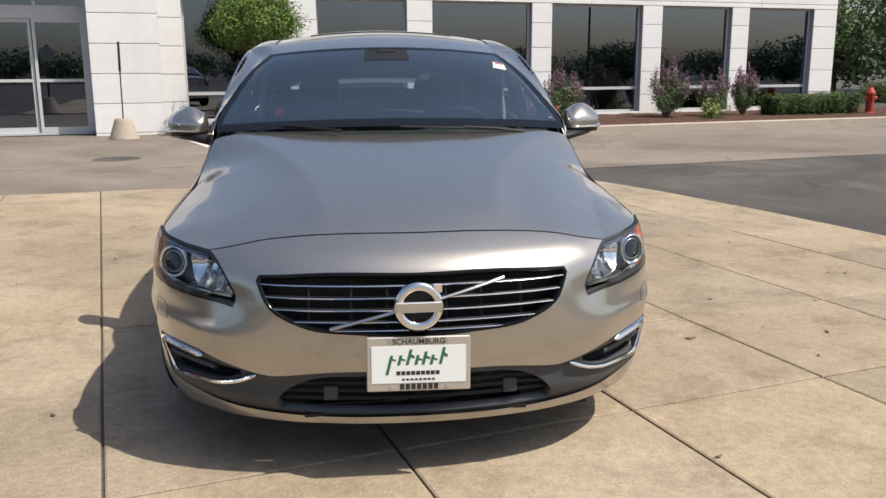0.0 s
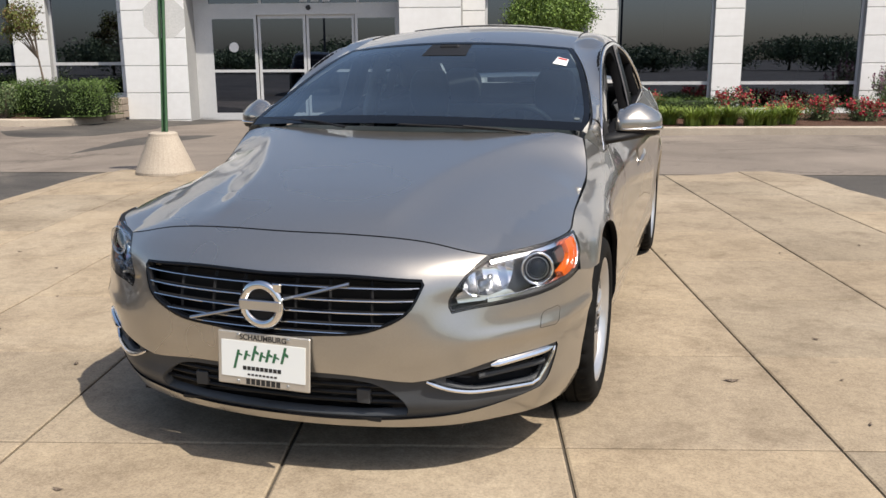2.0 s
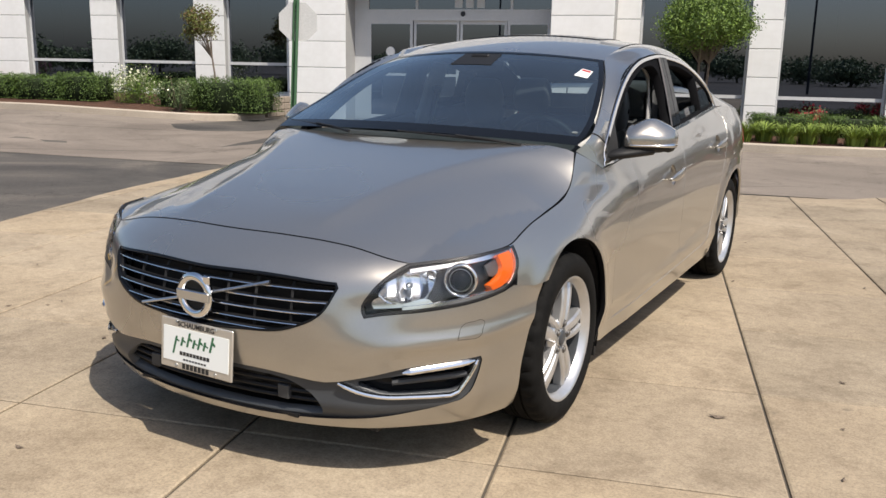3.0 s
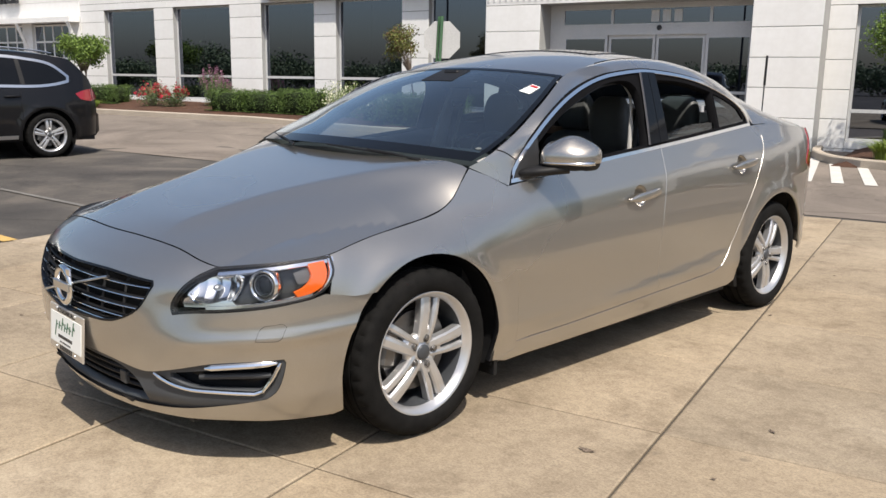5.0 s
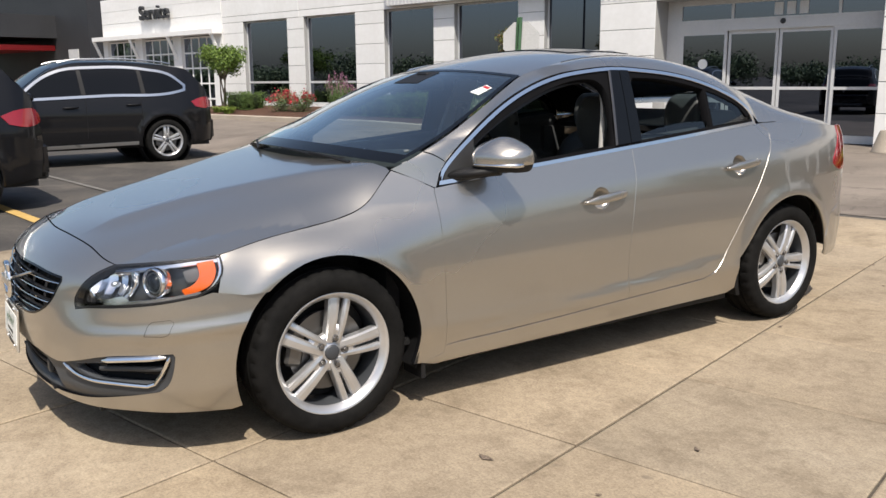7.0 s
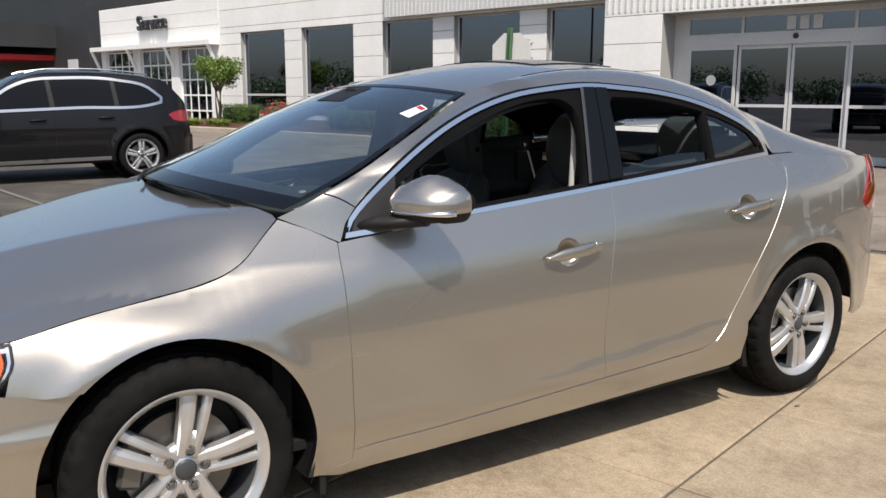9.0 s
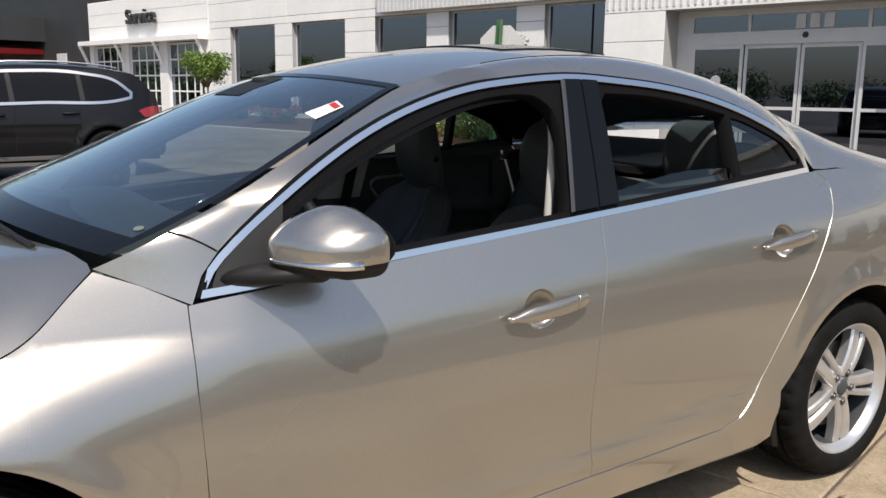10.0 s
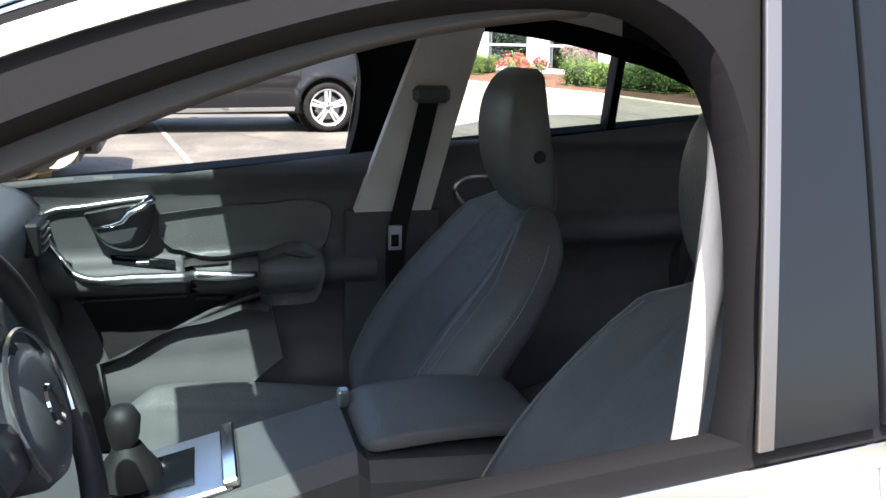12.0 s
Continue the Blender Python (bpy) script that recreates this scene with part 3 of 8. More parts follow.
def panel(outline_, f, holes=(), step=0.03, gap=0.0, flange=0.014, out=None, mirror=False, lift=0.0, flip_flange=False):
    """A sheet cut out of the surface f(u, v), with holes and with edges turned inwards. out: a point on its inner side."""
    outer = resample(inset(outline_, gap) if gap else np.array(outline_, float), step)
    loops = [outer] + [resample(np.array(h, float), step) for h in holes]
    lo, hi = outer.min(0), outer.max(0)
    gx, gy = np.meshgrid(np.arange(lo[0], hi[0], step), np.arange(lo[1], hi[1], step), indexing="ij")
    gx = gx + (np.arange(gx.shape[1]) % 2)[None, :] * 0.0
    pts = np.stack([gx.ravel(), gy.ravel()], 1)
    keep = inside(outer, pts) & ~near(outer, pts, step * 0.55)
    for h in loops[1:]:
        keep &= ~inside(h, pts) & ~near(h, pts, step * 0.55)
    pts = pts[keep]
    verts = [Vector(p) for l in loops for p in l] + [Vector(p) for p in pts]
    edges, base = [], 0
    for l in loops:
        edges += [(base + k, base + (k + 1) % len(l)) for k in range(len(l))]
        base += len(l)
    vs, _, fs, _, _, _ = delaunay_2d_cdt(verts, edges, [], 0, 1e-6)
    co = np.array([tuple(v) for v in vs])
    cen = np.array([co[list(t)].mean(0) for t in fs])
    ok = inside(outer, cen)
    for h in loops[1:]:
        ok &= ~inside(h, cen)
    tris = [t for t, k in zip(fs, ok) if k]
    eps = 1e-4
    p3 = np.array([f(u, v) for u, v in co], float)
    du = np.array([f(u + eps, v) for u, v in co], float) - np.array([f(u - eps, v) for u, v in co], float)
    dv = np.array([f(u, v + eps) for u, v in co], float) - np.array([f(u, v - eps) for u, v in co], float)
    nn = np.cross(du, dv)
    nn /= np.maximum(1e-12, np.linalg.norm(nn, axis=1))[:, None]
    if out is None:
        out = (0.0, 1.4, 0.5)
    if np.mean(np.sum(nn * (p3 - np.array(out)), axis=1)) < 0:
        nn = -nn
    p3 = p3 + nn * lift
    if mirror:
        p3[:, 0] *= -1
        nn[:, 0] *= -1
    faces = []
    for t in tris:
        a, b, c = (p3[i] for i in t)
        t = tuple(t)
        faces.append(t if np.dot(np.cross(b - a, c - a), nn[t[0]]) >= 0 else t[::-1])
    used = sorted({i for t in faces for i in t})
    ren = {i: k for k, i in enumerate(used)}
    verts3 = [p3[i] for i in used]
    norms = [nn[i] for i in used]
    faces = [tuple(ren[i] for i in t) for t in faces]
    count = {}
    for t in faces:
        for a, b in ((t[0], t[1]), (t[1], t[2]), (t[2], t[0])):
            count[(a, b)] = count.get((a, b), 0) + 1
    if flange:
        border = [e for e in count if (e[1], e[0]) not in count]
        for a, b in border:
            k = len(verts3)
            pa, pb, na, nb = verts3[a], verts3[b], norms[a], norms[b]
            side = np.cross(pb - pa, na)
            side /= max(1e-9, np.linalg.norm(side))
            verts3 += [pa, pb, pb - nb * flange, pa - na * flange]
            norms += [(na + side) / 1.414, (nb + side) / 1.414, side, side]
            faces.append((k + 1, k, k + 3, k + 2))
    me = bpy.data.meshes.new("panel")
    me.from_pydata([tuple(v) for v in verts3], [], faces)
    me.polygons.foreach_set("use_smooth", [True] * len(me.polygons))
    me.polygons.foreach_set("material_index", [0] * len(tris) + [1] * (len(faces) - len(tris)))
    me.normals_split_custom_set_from_vertices([tuple(v / max(1e-9, np.linalg.norm(v))) for v in norms])
    me.update()
    return me


def skin(name, me, mat, parent, label="", edge=None):
    """Links a sheet; edge: the material of its turned-in edges."""
    me.name = name
    me.materials.append(mat)
    me.materials.append(edge or mat)
    return part(name, me, None, parent, label)


def interp(q, t, v):
    return float(curve_at(t, v, np.array([q]))[0])


class Curve1:
    """A smooth value over one coordinate, tabled for speed."""

    def __init__(self, pairs, lo=None, hi=None):
        t, v = zip(*pairs)
        self.q = np.linspace(t[0] if lo is None else lo, t[-1] if hi is None else hi, 1200)
        self.v = curve_at(t, v, self.q)

    def __call__(self, x):
        return float(np.interp(x, self.q, self.v))


# -- the side surface: half width over (y, z) --
edge_x = Curve1([(-0.80, 0.60), (-0.707, 0.650), (-0.63, 0.722), (-0.53, 0.802), (-0.40, 0.838), (-0.26, 0.826), (-0.06, 0.815), (0.10, 0.810), (0.176, 0.824), (0.257, 0.850), (0.29, 0.868), (0.34, 0.90), (0.42, 0.95)])
edge_z = Curve1([(-0.80, 0.680), (-0.707, 0.708), (-0.63, 0.7175), (-0.53, 0.730), (-0.40, 0.741), (-0.26, 0.770), (-0.06, 0.799), (0.10, 0.826), (0.2, 0.862), (0.3, 0.912), (0.42, 0.975)])
# the shut line between bonnet and fender
seam_x = Curve1([(-0.80, 0.60), (-0.707, 0.650), (-0.63, 0.722), (-0.53, 0.802), (-0.40, 0.838), (-0.26, 0.826), (-0.06, 0.815), (0.10, 0.807), (0.176, 0.806), (0.219, 0.801), (0.257, 0.792), (0.29, 0.782), (0.34, 0.763)])
seam_z = Curve1([(-0.80, 0.680), (-0.707, 0.708), (-0.63, 0.7175), (-0.53, 0.730), (-0.40, 0.741), (-0.26, 0.770), (-0.06, 0.799), (0.10, 0.823), (0.176, 0.848), (0.219, 0.874), (0.257, 0.908), (0.29, 0.940), (0.34, 0.983)])
plan = Curve1([(-0.62, 0.815), (-0.47, 0.875), (-0.385, 0.895), (-0.30, 0.907), (-0.1, 0.922), (0.0, 0.926), (0.2, 0.919), (0.45, 0.908), (0.9, 0.911), (1.6, 0.917),
               (2.2, 0.921), (2.5, 0.928), (2.776, 0.931), (3.0, 0.922), (3.2, 0.893), (3.35, 0.846), (3.47, 0.785), (3.56, 0.705), (3.64, 0.60)])
upright = Curve1([(0.10, -0.085), (0.15, -0.050), (0.20, -0.030), (0.25, -0.021), (0.30, -0.011), (0.345, -0.003), (0.40, -0.004), (0.50, -0.002), (0.60, 0.0), (0.70, -0.005),
                  (0.78, -0.013), (0.83, -0.023), (0.88, -0.042), (0.95, -0.069), (1.02, -0.097), (1.10, -0.135), (1.2, -0.19)])


def belt(y):
    return 0.907 + 0.0855 * (y - 0.45)


def W_shape(y, z):
    zz = z - 0.075 * (y - 1.0) * smoothstep((z - 0.4) / 0.4)
    p = upright(zz) * (1 + 0.45 * smoothstep((y - 1.8) / 1.0))
    x = plan(y) + p
    if y < 0.63:
        yy = max(-0.40, min(0.335, y))
        ze = seam_z(yy) if yy < 0.15 else seam_z(0.15) + 0.04 * (yy - 0.15)
        turn_in = lambda q: q * q if q < 1 else 1 + 0.15 * (q - 1)
        zs = seam_z(yy)
        full = (plan(yy) + upright(zs - 0.075 * (yy - 1.0) * smoothstep((zs - 0.4) / 0.4)) - seam_x(yy) - 0.0018) / turn_in((zs - ze + 0.18) / 0.18)
        x -= full * turn_in(max(0.0, (z - ze + 0.18) / 0.18)) * (1 - smoothstep((y - 0.26) / 0.36)) * smoothstep((y + 0.52) / 0.12)
    for cy in (0.0, 2.776):
        r = math.hypot(y - cy, z - 0.32)
        x += 0.011 * math.exp(-((r - 0.395) / 0.045) ** 2) * smoothstep((z - 0.2) / 0.2)
    return x


def W_raw(y, z):
    """Lower door crease: under it the panel stands a little further out."""
    zc = 0.374 + 0.085 * (y - 1.545)
    return W_shape(y, z) + 0.006 * smoothstep((zc + 0.022 - z) / 0.044) * smoothstep((y - 0.55) / 0.25) * (1 - smoothstep((y - 2.15) / 0.2))


TAPS = [(0.035 * k, math.exp(-0.5 * (0.035 * k / 0.075) ** 2)) for k in range(-5, 6)]


def W(y, z):
    """The half width, evened out along the fender's shoulder."""
    x = W_raw(y, z)
    if -0.22 < y < 0.66 and z > 0.60:
        k = smoothstep((y + 0.20) / 0.16) * (1 - smoothstep((y - 0.52) / 0.13)) * smoothstep((z - 0.60) / 0.12)
        if k > 0:
            x += k * (sum(w * W_raw(y + d, z) for d, w in TAPS) / sum(w for _, w in TAPS) - x)
    return x


def side(y, z):
    return (W(y, z), y, z)


def belt_x(y):
    return W(y, belt(y))


def G(y, z):
    """Half width of the glass house."""
    h = z - belt(y)
    return belt_x(y) - 0.008 - 0.26 * h - 0.12 * h * h


def green(y, z):
    return (G(y, z), y, z)


ARCH = 0.380


def arc(cy, a0, a1, n=22, r=ARCH, cz=0.32):
    return [(cy - r * math.cos(math.radians(a0 + (a1 - a0) * k / n)), cz + r * math.sin(math.radians(a0 + (a1 - a0) * k / n))) for k in range(n + 1)]


def sp(points, n=16):
    return [tuple(p) for p in spline(points, n)]


def oval(y, z, a, b, n=28):
    return [(y + a * math.cos(2 * math.pi * k / n), z + b * math.sin(2 * math.pi * k / n)) for k in range(n)]


# the shut line behind the rear door, from its foot to the belt
REAR_HY, REAR_HZ = 2.332, 0.888
LAMP_EDGE = [(3.335, 1.050), (3.29, 0.97), (3.225, 0.90), (3.19, 0.850), (3.23, 0.822), (3.46, 0.80)]
REAR_CUT = [(2.075, 0.328), (2.155, 0.352), (2.205, 0.395), (2.252, 0.452), (2.365, 0.615), (2.49, 0.795), (2.565, 0.915), (2.618, 0.995), (2.632, 1.045), (2.585, 1.0895)]
for sgn in (1, -1):
    mir = sgn < 0
    # fender
    hood_line = [(y, seam_z(y) - 0.002) for y in (-0.40, -0.3, -0.2, -0.1, 0.0, 0.1, 0.15, 0.19, 0.22, 0.25, 0.28, 0.31, 0.336)]
    poly = sp(hood_line, 34) + sp([(0.42, 0.945), (0.50, 0.903)], 4) + sp([(0.495, 0.75), (0.505, 0.5), (0.513, 0.26)], 14) + [(0.508, 0.225), (0.40, 0.20)]
    poly += arc(0, 198, 48, 30) + [(-0.34, 0.600), (-0.425, 0.615), (-0.412, 0.66)]
    # Black edge colour stands for the shade deep in the shut line.
    skin("fender", panel(poly, side, step=0.020, gap=0.0004, flange=0.022, mirror=mir), PAINT, car, edge=RUBBER_AND_GAP_SHADE)
    # doors
    cut1 = sp([(0.50, 0.903), (0.495, 0.75), (0.505, 0.5), (0.513, 0.256)], 14)
    cut2 = sp([(1.549, 0.304), (1.541, 0.476), (1.555, 0.658), (1.573, 0.785), (1.594, 0.90), (1.607, belt(1.607))], 18)
    poly = cut1 + sp([(0.513, 0.260), (1.03, 0.279), (1.549, 0.304)], 12)[1:-1] + cut2 + sp([(1.607, belt(1.607)), (1.05, belt(1.05)), (0.50, 0.905)], 16)[1:-1]
    front_door = skin("front_door", panel(poly, side, holes=[oval(1.362, 0.797, 0.054, 0.050)], step=0.024, gap=0.0022, flange=0.022, mirror=mir), PAINT, car)
    cut3 = sp(REAR_CUT, 30)
    poly = cut2[::-1] + sp([(1.549, 0.304), (1.847, 0.317), (2.075, 0.328)], 10)[1:-1] + cut3 + sp([(2.585, belt(2.585)), (2.1, belt(2.1)), (1.607, belt(1.607))], 14)[1:-1]
    rear_door = skin("rear_door", panel(poly, side, holes=[oval(REAR_HY, REAR_HZ, 0.054, 0.050)], step=0.024, gap=0.0022, flange=0.022, mirror=mir), PAINT, car)
    for door, hy, hz in ((front_door, 1.362, 0.797), (rear_door, REAR_HY, REAR_HZ)):
        bowl = lambda y, z, hy=hy, hz=hz: (W(y, z) - 0.034 * max(0.0, 1 - ((y - hy) / 0.056) ** 2 - ((z - hz) / 0.052) ** 2) ** 0.5, y, z)
        skin("handle_cup", panel(oval(hy, hz, 0.056, 0.052), bowl, step=0.010, flange=0.0, mirror=mir, lift=-0.001), PAINT, door)
        # a flattened grip: pointed in front, thick and blunt behind, with a separate end cap
        def grip(a0, a1, n):
            bm = bmesh.new()
            rings = []
            for k in range(n + 1):
                a = a0 + (a1 - a0) * k / n
                y, z = hy - 0.116 + 0.253 * a, hz - 0.010 + 0.024 * a
                tall = 0.0060 + 0.0140 * smoothstep(a / 0.30) - 0.0035 * smoothstep((a - 0.75) / 0.25) - 0.006 * smoothstep((a - 0.965) / 0.035)
                out_ = W(y, z) + 0.006 + 0.024 * math.sin(math.pi * (0.10 + 0.80 * a)) ** 0.6
                thick = 0.0075 + 0.003 * math.sin(math.pi * a)
                rings.append([bm.verts.new((sgn * (out_ + thick * math.copysign(abs(math.cos(b)) ** 0.75, math.cos(b))), y, z + tall * math.copysign(abs(math.sin(b)) ** 0.75, math.sin(b)))) for b in np.linspace(0, 2 * math.pi, 17)[:-1]])
            for p, q in zip(rings, rings[1:]):
                for k in range(16):
                    bm.faces.new((p[k], p[(k + 1) % 16], q[(k + 1) % 16], q[k]))
            bm.faces.new(rings[0][::-1])
            bm.faces.new(rings[-1])
            bmesh.ops.recalc_face_normals(bm, faces=bm.faces[:])
            return bm
        bar = part("handle", grip(0.0, 0.845, 20), PAINT, door, smooth=True)
        part("handle_end", grip(0.853, 1.0, 8), PAINT, bar, smooth=True)
    # sill and rear quarter, one pressing
    poly = [(0.47, 0.180), (0.40, 0.20), (0.508, 0.225)] + sp([(0.513, 0.2575), (1.03, 0.2765), (1.549, 0.3015), (1.847, 0.3145), (2.075, 0.3255)], 30) + sp([(2.162, 0.350), (2.212, 0.393), (2.254, 0.4515)], 6)
    top = sp([(2.585, belt(2.585)), (2.8, 1.091), (3.0, 1.076), (3.25, 1.058), (3.335, 1.050)], 20)
    poly += sp(REAR_CUT[4:], 22) + top[1:] + sp(LAMP_EDGE, 12)[1:] + [(3.46, 0.80)] + sp([(3.46, 0.80), (3.41, 0.70)], 4)[1:] + sp([(3.35, 0.60), (3.21, 0.55), (3.14, 0.44)], 8)
    poly += arc(2.776, 164, 32, 28) + [(2.354, 0.40), (2.352, 0.30), (2.36, 0.235)] + sp([(2.30, 0.215), (1.9, 0.212), (1.24, 0.197), (0.70, 0.187), (0.47, 0.180)], 24)[:-1]
    skin("side_panel", panel(poly, side, step=0.024, gap=0.0012, mirror=mir), PAINT, car)

# -- the roof sides --
C1 = [(0.508, 0.907), (0.520, 0.942), (0.553, 0.986), (0.618, 1.043), (0.70, 1.102), (0.815, 1.178), (0.925, 1.240), (1.085, 1.308), (1.25, 1.353), (1.40, 1.374), (1.58, 1.387), (1.76, 1.379), (1.955, 1.361), (2.16, 1.324), (2.335, 1.272), (2.46, 1.218), (2.532, 1.166), (2.562, 1.112)]
B3 = [(0.762, 0.335, 0.987), (0.780, 0.42, 1.022), (0.776, 0.52, 1.064), (0.758, 0.62, 1.104), (0.724, 0.76, 1.172), (0.684, 0.90, 1.240), (0.640, 1.02, 1.295), (0.592, 1.137, 1.341), (0.575, 1.40, 1.405), (0.566, 1.70, 1.436), (0.562, 2.05, 1.425), (0.570, 2.35, 1.372),
      (0.590, 2.65, 1.270), (0.630, 2.95, 1.155), (0.690, 3.22, 1.085)]
c1_line = sp(C1, 60)
c1_3d = np.array([green(y, z) for y, z in c1_line] + [side(y, z) for y, z in sp([(2.60, belt(2.60) - 0.001), (2.66, belt(2.66) + 0.001), (2.8, 1.088), (3.0, 1.071), (3.25, 1.053)], 18)])
c1_3d = np.array(spline(c1_3d, 120))
b_3d = np.array(spline(B3, 120))


def at_row(rows, t):
    k = min(len(rows) - 2, max(0, int(t * (len(rows) - 1))))
    u = t * (len(rows) - 1) - k
    return rows[k] * (1 - u) + rows[k + 1] * u


fender_top = np.array([side(y, z) for y, z in sp([(0.508, 0.903), (0.42, 0.945), (0.338, 0.982)], 20)])


def ruled(t, s):
    a, b = at_row(c1_3d, t), at_row(b_3d, t)
    d = b - a
    nrm = np.array((d[2], 0.0, -d[0]))
    nrm = nrm / max(1e-6, np.linalg.norm(nrm))
    if nrm[0] < 0:
        nrm = -nrm
    return a + d * s + nrm * (0.10 * np.linalg.norm(d)) * 4 * s * (1 - s) * smoothstep(t / 0.10)


def rail(t, s):
    """The pillar and roof side: s 0 at the window's edge, 1 at the roof's. Its foot grows out of the fender."""
    p = ruled(t, s)
    if t < 0.09:
        q = min(1.0, max(0.0, s))
        p = p + (at_row(fender_top, q) - ruled(0.0, q)) * (1 - smoothstep(t / 0.09))
    return tuple(p)


for sgn in (1, -1):
    bm = bmesh.new()
    tube(bm, [(sgn * (p[0] + 0.0008), p[1], p[2] + 0.0008) for p in (rail(0.040 + 0.012 * s, s) for s in np.linspace(0.0, 1.0, 12))], 0.0018, 5)
    part("pillar_joint", bm, RUBBER_AND_GAP_SHADE, car)
for sgn in (1, -1):
    skin("roof_side", panel([(0.0, -0.01), (0.998, -0.01), (0.998, 1.01), (0.0, 1.01)], lambda u, v: rail(u, v), step=0.02, flange=0.0, mirror=sgn < 0, out=(0, 1.5, 0.6)), PAINT, car)


for sgn in (1, -1):
    bm = bmesh.new()
    tube(bm, [(sgn * p[0], p[1], p[2] + 0.0005) for p in b_3d[46:96]], 0.0032, 6)
    part("roof_seam", bm, RUBBER_AND_GAP_SHADE, car)


def t_of_y(y):
    return float(np.interp(y, b_3d[:, 1], np.linspace(0, 1, len(b_3d))))


crown = Curve1([(0.375, 0.030), (0.85, 0.035), (1.137, 0.034), (1.7, 0.049), (2.35, 0.045), (2.9, 0.030), (3.22, 0.02)])
sweep = Curve1([(0.375, -0.165), (1.137, -0.075), (1.6, 0.0), (2.1, 0.02), (2.35, 0.05), (2.9, 0.11), (3.22, 0.12)])


def top(u, t):
    b = at_row(b_3d, t)
    w = 1 - u * u
    return (b[0] * u, b[1] + sweep(b[1]) * w, b[2] + crown(b[1]) * w)


def upper(t0, t1, u=1.0, lift=0.0, step=0.03, round_=0.0):
    poly = [(-u, t0), (u, t0), (u, t1), (-u, t1)]
    return panel(poly, top, step=step, flange=0.0, out=(0, 1.5, 0.6), lift=lift)


T_WS, T_RW, T_DECK = t_of_y(1.137), t_of_y(2.36), t_of_y(2.98)
skin("roof", upper(T_WS, T_RW), PAINT, car)
skin("sunroof", panel([(-0.70, t_of_y(1.60)), (0.70, t_of_y(1.60)), (0.70, t_of_y(2.02)), (-0.70, t_of_y(2.02))], top, step=0.03, flange=0.004, lift=0.004, out=(0, 1.5, 0.6)), BLACK_GLOSS, car, "dark glass sunroof")
windscreen = skin("windscreen", upper(0.012, T_WS - 0.004, 0.985, 0.002), CAR_GLASS, car, "clear windscreen with a dark border")
rim = [(-0.985, 0.012), (0.985, 0.012), (0.985, T_WS + 0.001), (-0.985, T_WS + 0.001)]
hole = [(-0.955, 0.036), (0.955, 0.036), (0.950, T_WS - 0.008), (-0.950, T_WS - 0.008)]
skin("border", panel(rim, top, holes=[hole], step=0.03, flange=0.0, lift=0.0035, out=(0, 1.5, 0.6)), BLACK_GLOSS, windscreen, "black screen border")
skin("sensor_patch", panel([(-0.17, T_WS - 0.06), (0.17, T_WS - 0.06), (0.17, T_WS - 0.012), (-0.17, T_WS - 0.012)], top, step=0.03, flange=0.0, lift=0.0036, out=(0, 1.5, 0.6)), BLACK, windscreen)
skin("price_sticker", panel([(0.79, 0.220), (0.88, 0.214), (0.912, 0.240), (0.84, 0.2475)], top, step=0.02, flange=0.0, lift=0.0045, out=(0, 1.5, 0.6)), PLATE_WHITE, windscreen, "white and red paper sticker")
skin("sticker_band", panel([(0.834, 0.2385), (0.893, 0.2335), (0.902, 0.239), (0.842, 0.2445)], top, step=0.02, flange=0.0, lift=0.0055, out=(0, 1.5, 0.6)), RED, windscreen)
STICKER = material("clear_sticker", (0.12, 0.135, 0.135), 0.5)
skin("oil_sticker", panel([(0.925 + 0.015 * math.cos(a), 0.046 + 0.0030 * math.sin(a)) for a in np.linspace(0, 2 * math.pi, 17)[:-1]], top, step=0.02, flange=0.0, lift=0.0046, out=(0, 1.5, 0.6)), STICKER, windscreen, "small round pale sticker")
rear_window = skin("rear_window", upper(T_RW + 0.004, T_DECK, 0.97, 0.002), CAR_GLASS, car, "clear rear window")
skin("border", panel([(-0.97, T_RW + 0.004), (0.97, T_RW + 0.004), (0.97, T_DECK), (-0.97, T_DECK)], top, holes=[[(-0.90, T_RW + 0.016), (0.90, T_RW + 0.016), (0.88, T_DECK - 0.024), (-0.88, T_DECK - 0.024)]], step=0.03, flange=0.0, lift=0.0036, out=(0, 1.5, 0.6)), BLACK_GLOSS, rear_window, "black rear screen border")

# -- boot --
def deck(u, t):
    y = 2.96 + 0.64 * t
    w = 0.665 - 0.02 * t + 0.05 * math.sin(math.pi * t)
    zc = 1.135 - 0.085 * t + 0.02 * math.sin(math.pi * t)
    return (u * w, y + 0.13 * (1 - u * u) * (1 - t) + 0.05 * (1 - u * u) * t - 0.11 * t * u * u, zc - 0.045 * u * u - 0.02 * t)


skin("boot_lid", panel([(-1.03, 0), (1.03, 0), (1.03, 1), (-1.03, 1)], deck, step=0.05, flange=0.03, out=(0, 1.5, 0.3)), PAINT, car)


def tail_face(s, z):
    a = min(1.0, abs(s))
    x = 0.80 * math.sin(a * math.pi / 2 * 0.98)
    y = 3.40 + 0.22 * math.cos(a * math.pi / 2) ** 0.8
    return (math.copysign(x, s) if s else 0.0, y - 0.05 * max(0, z - 0.8) + 0.03 * math.exp(-((z - 0.5) / 0.15) ** 2), z)


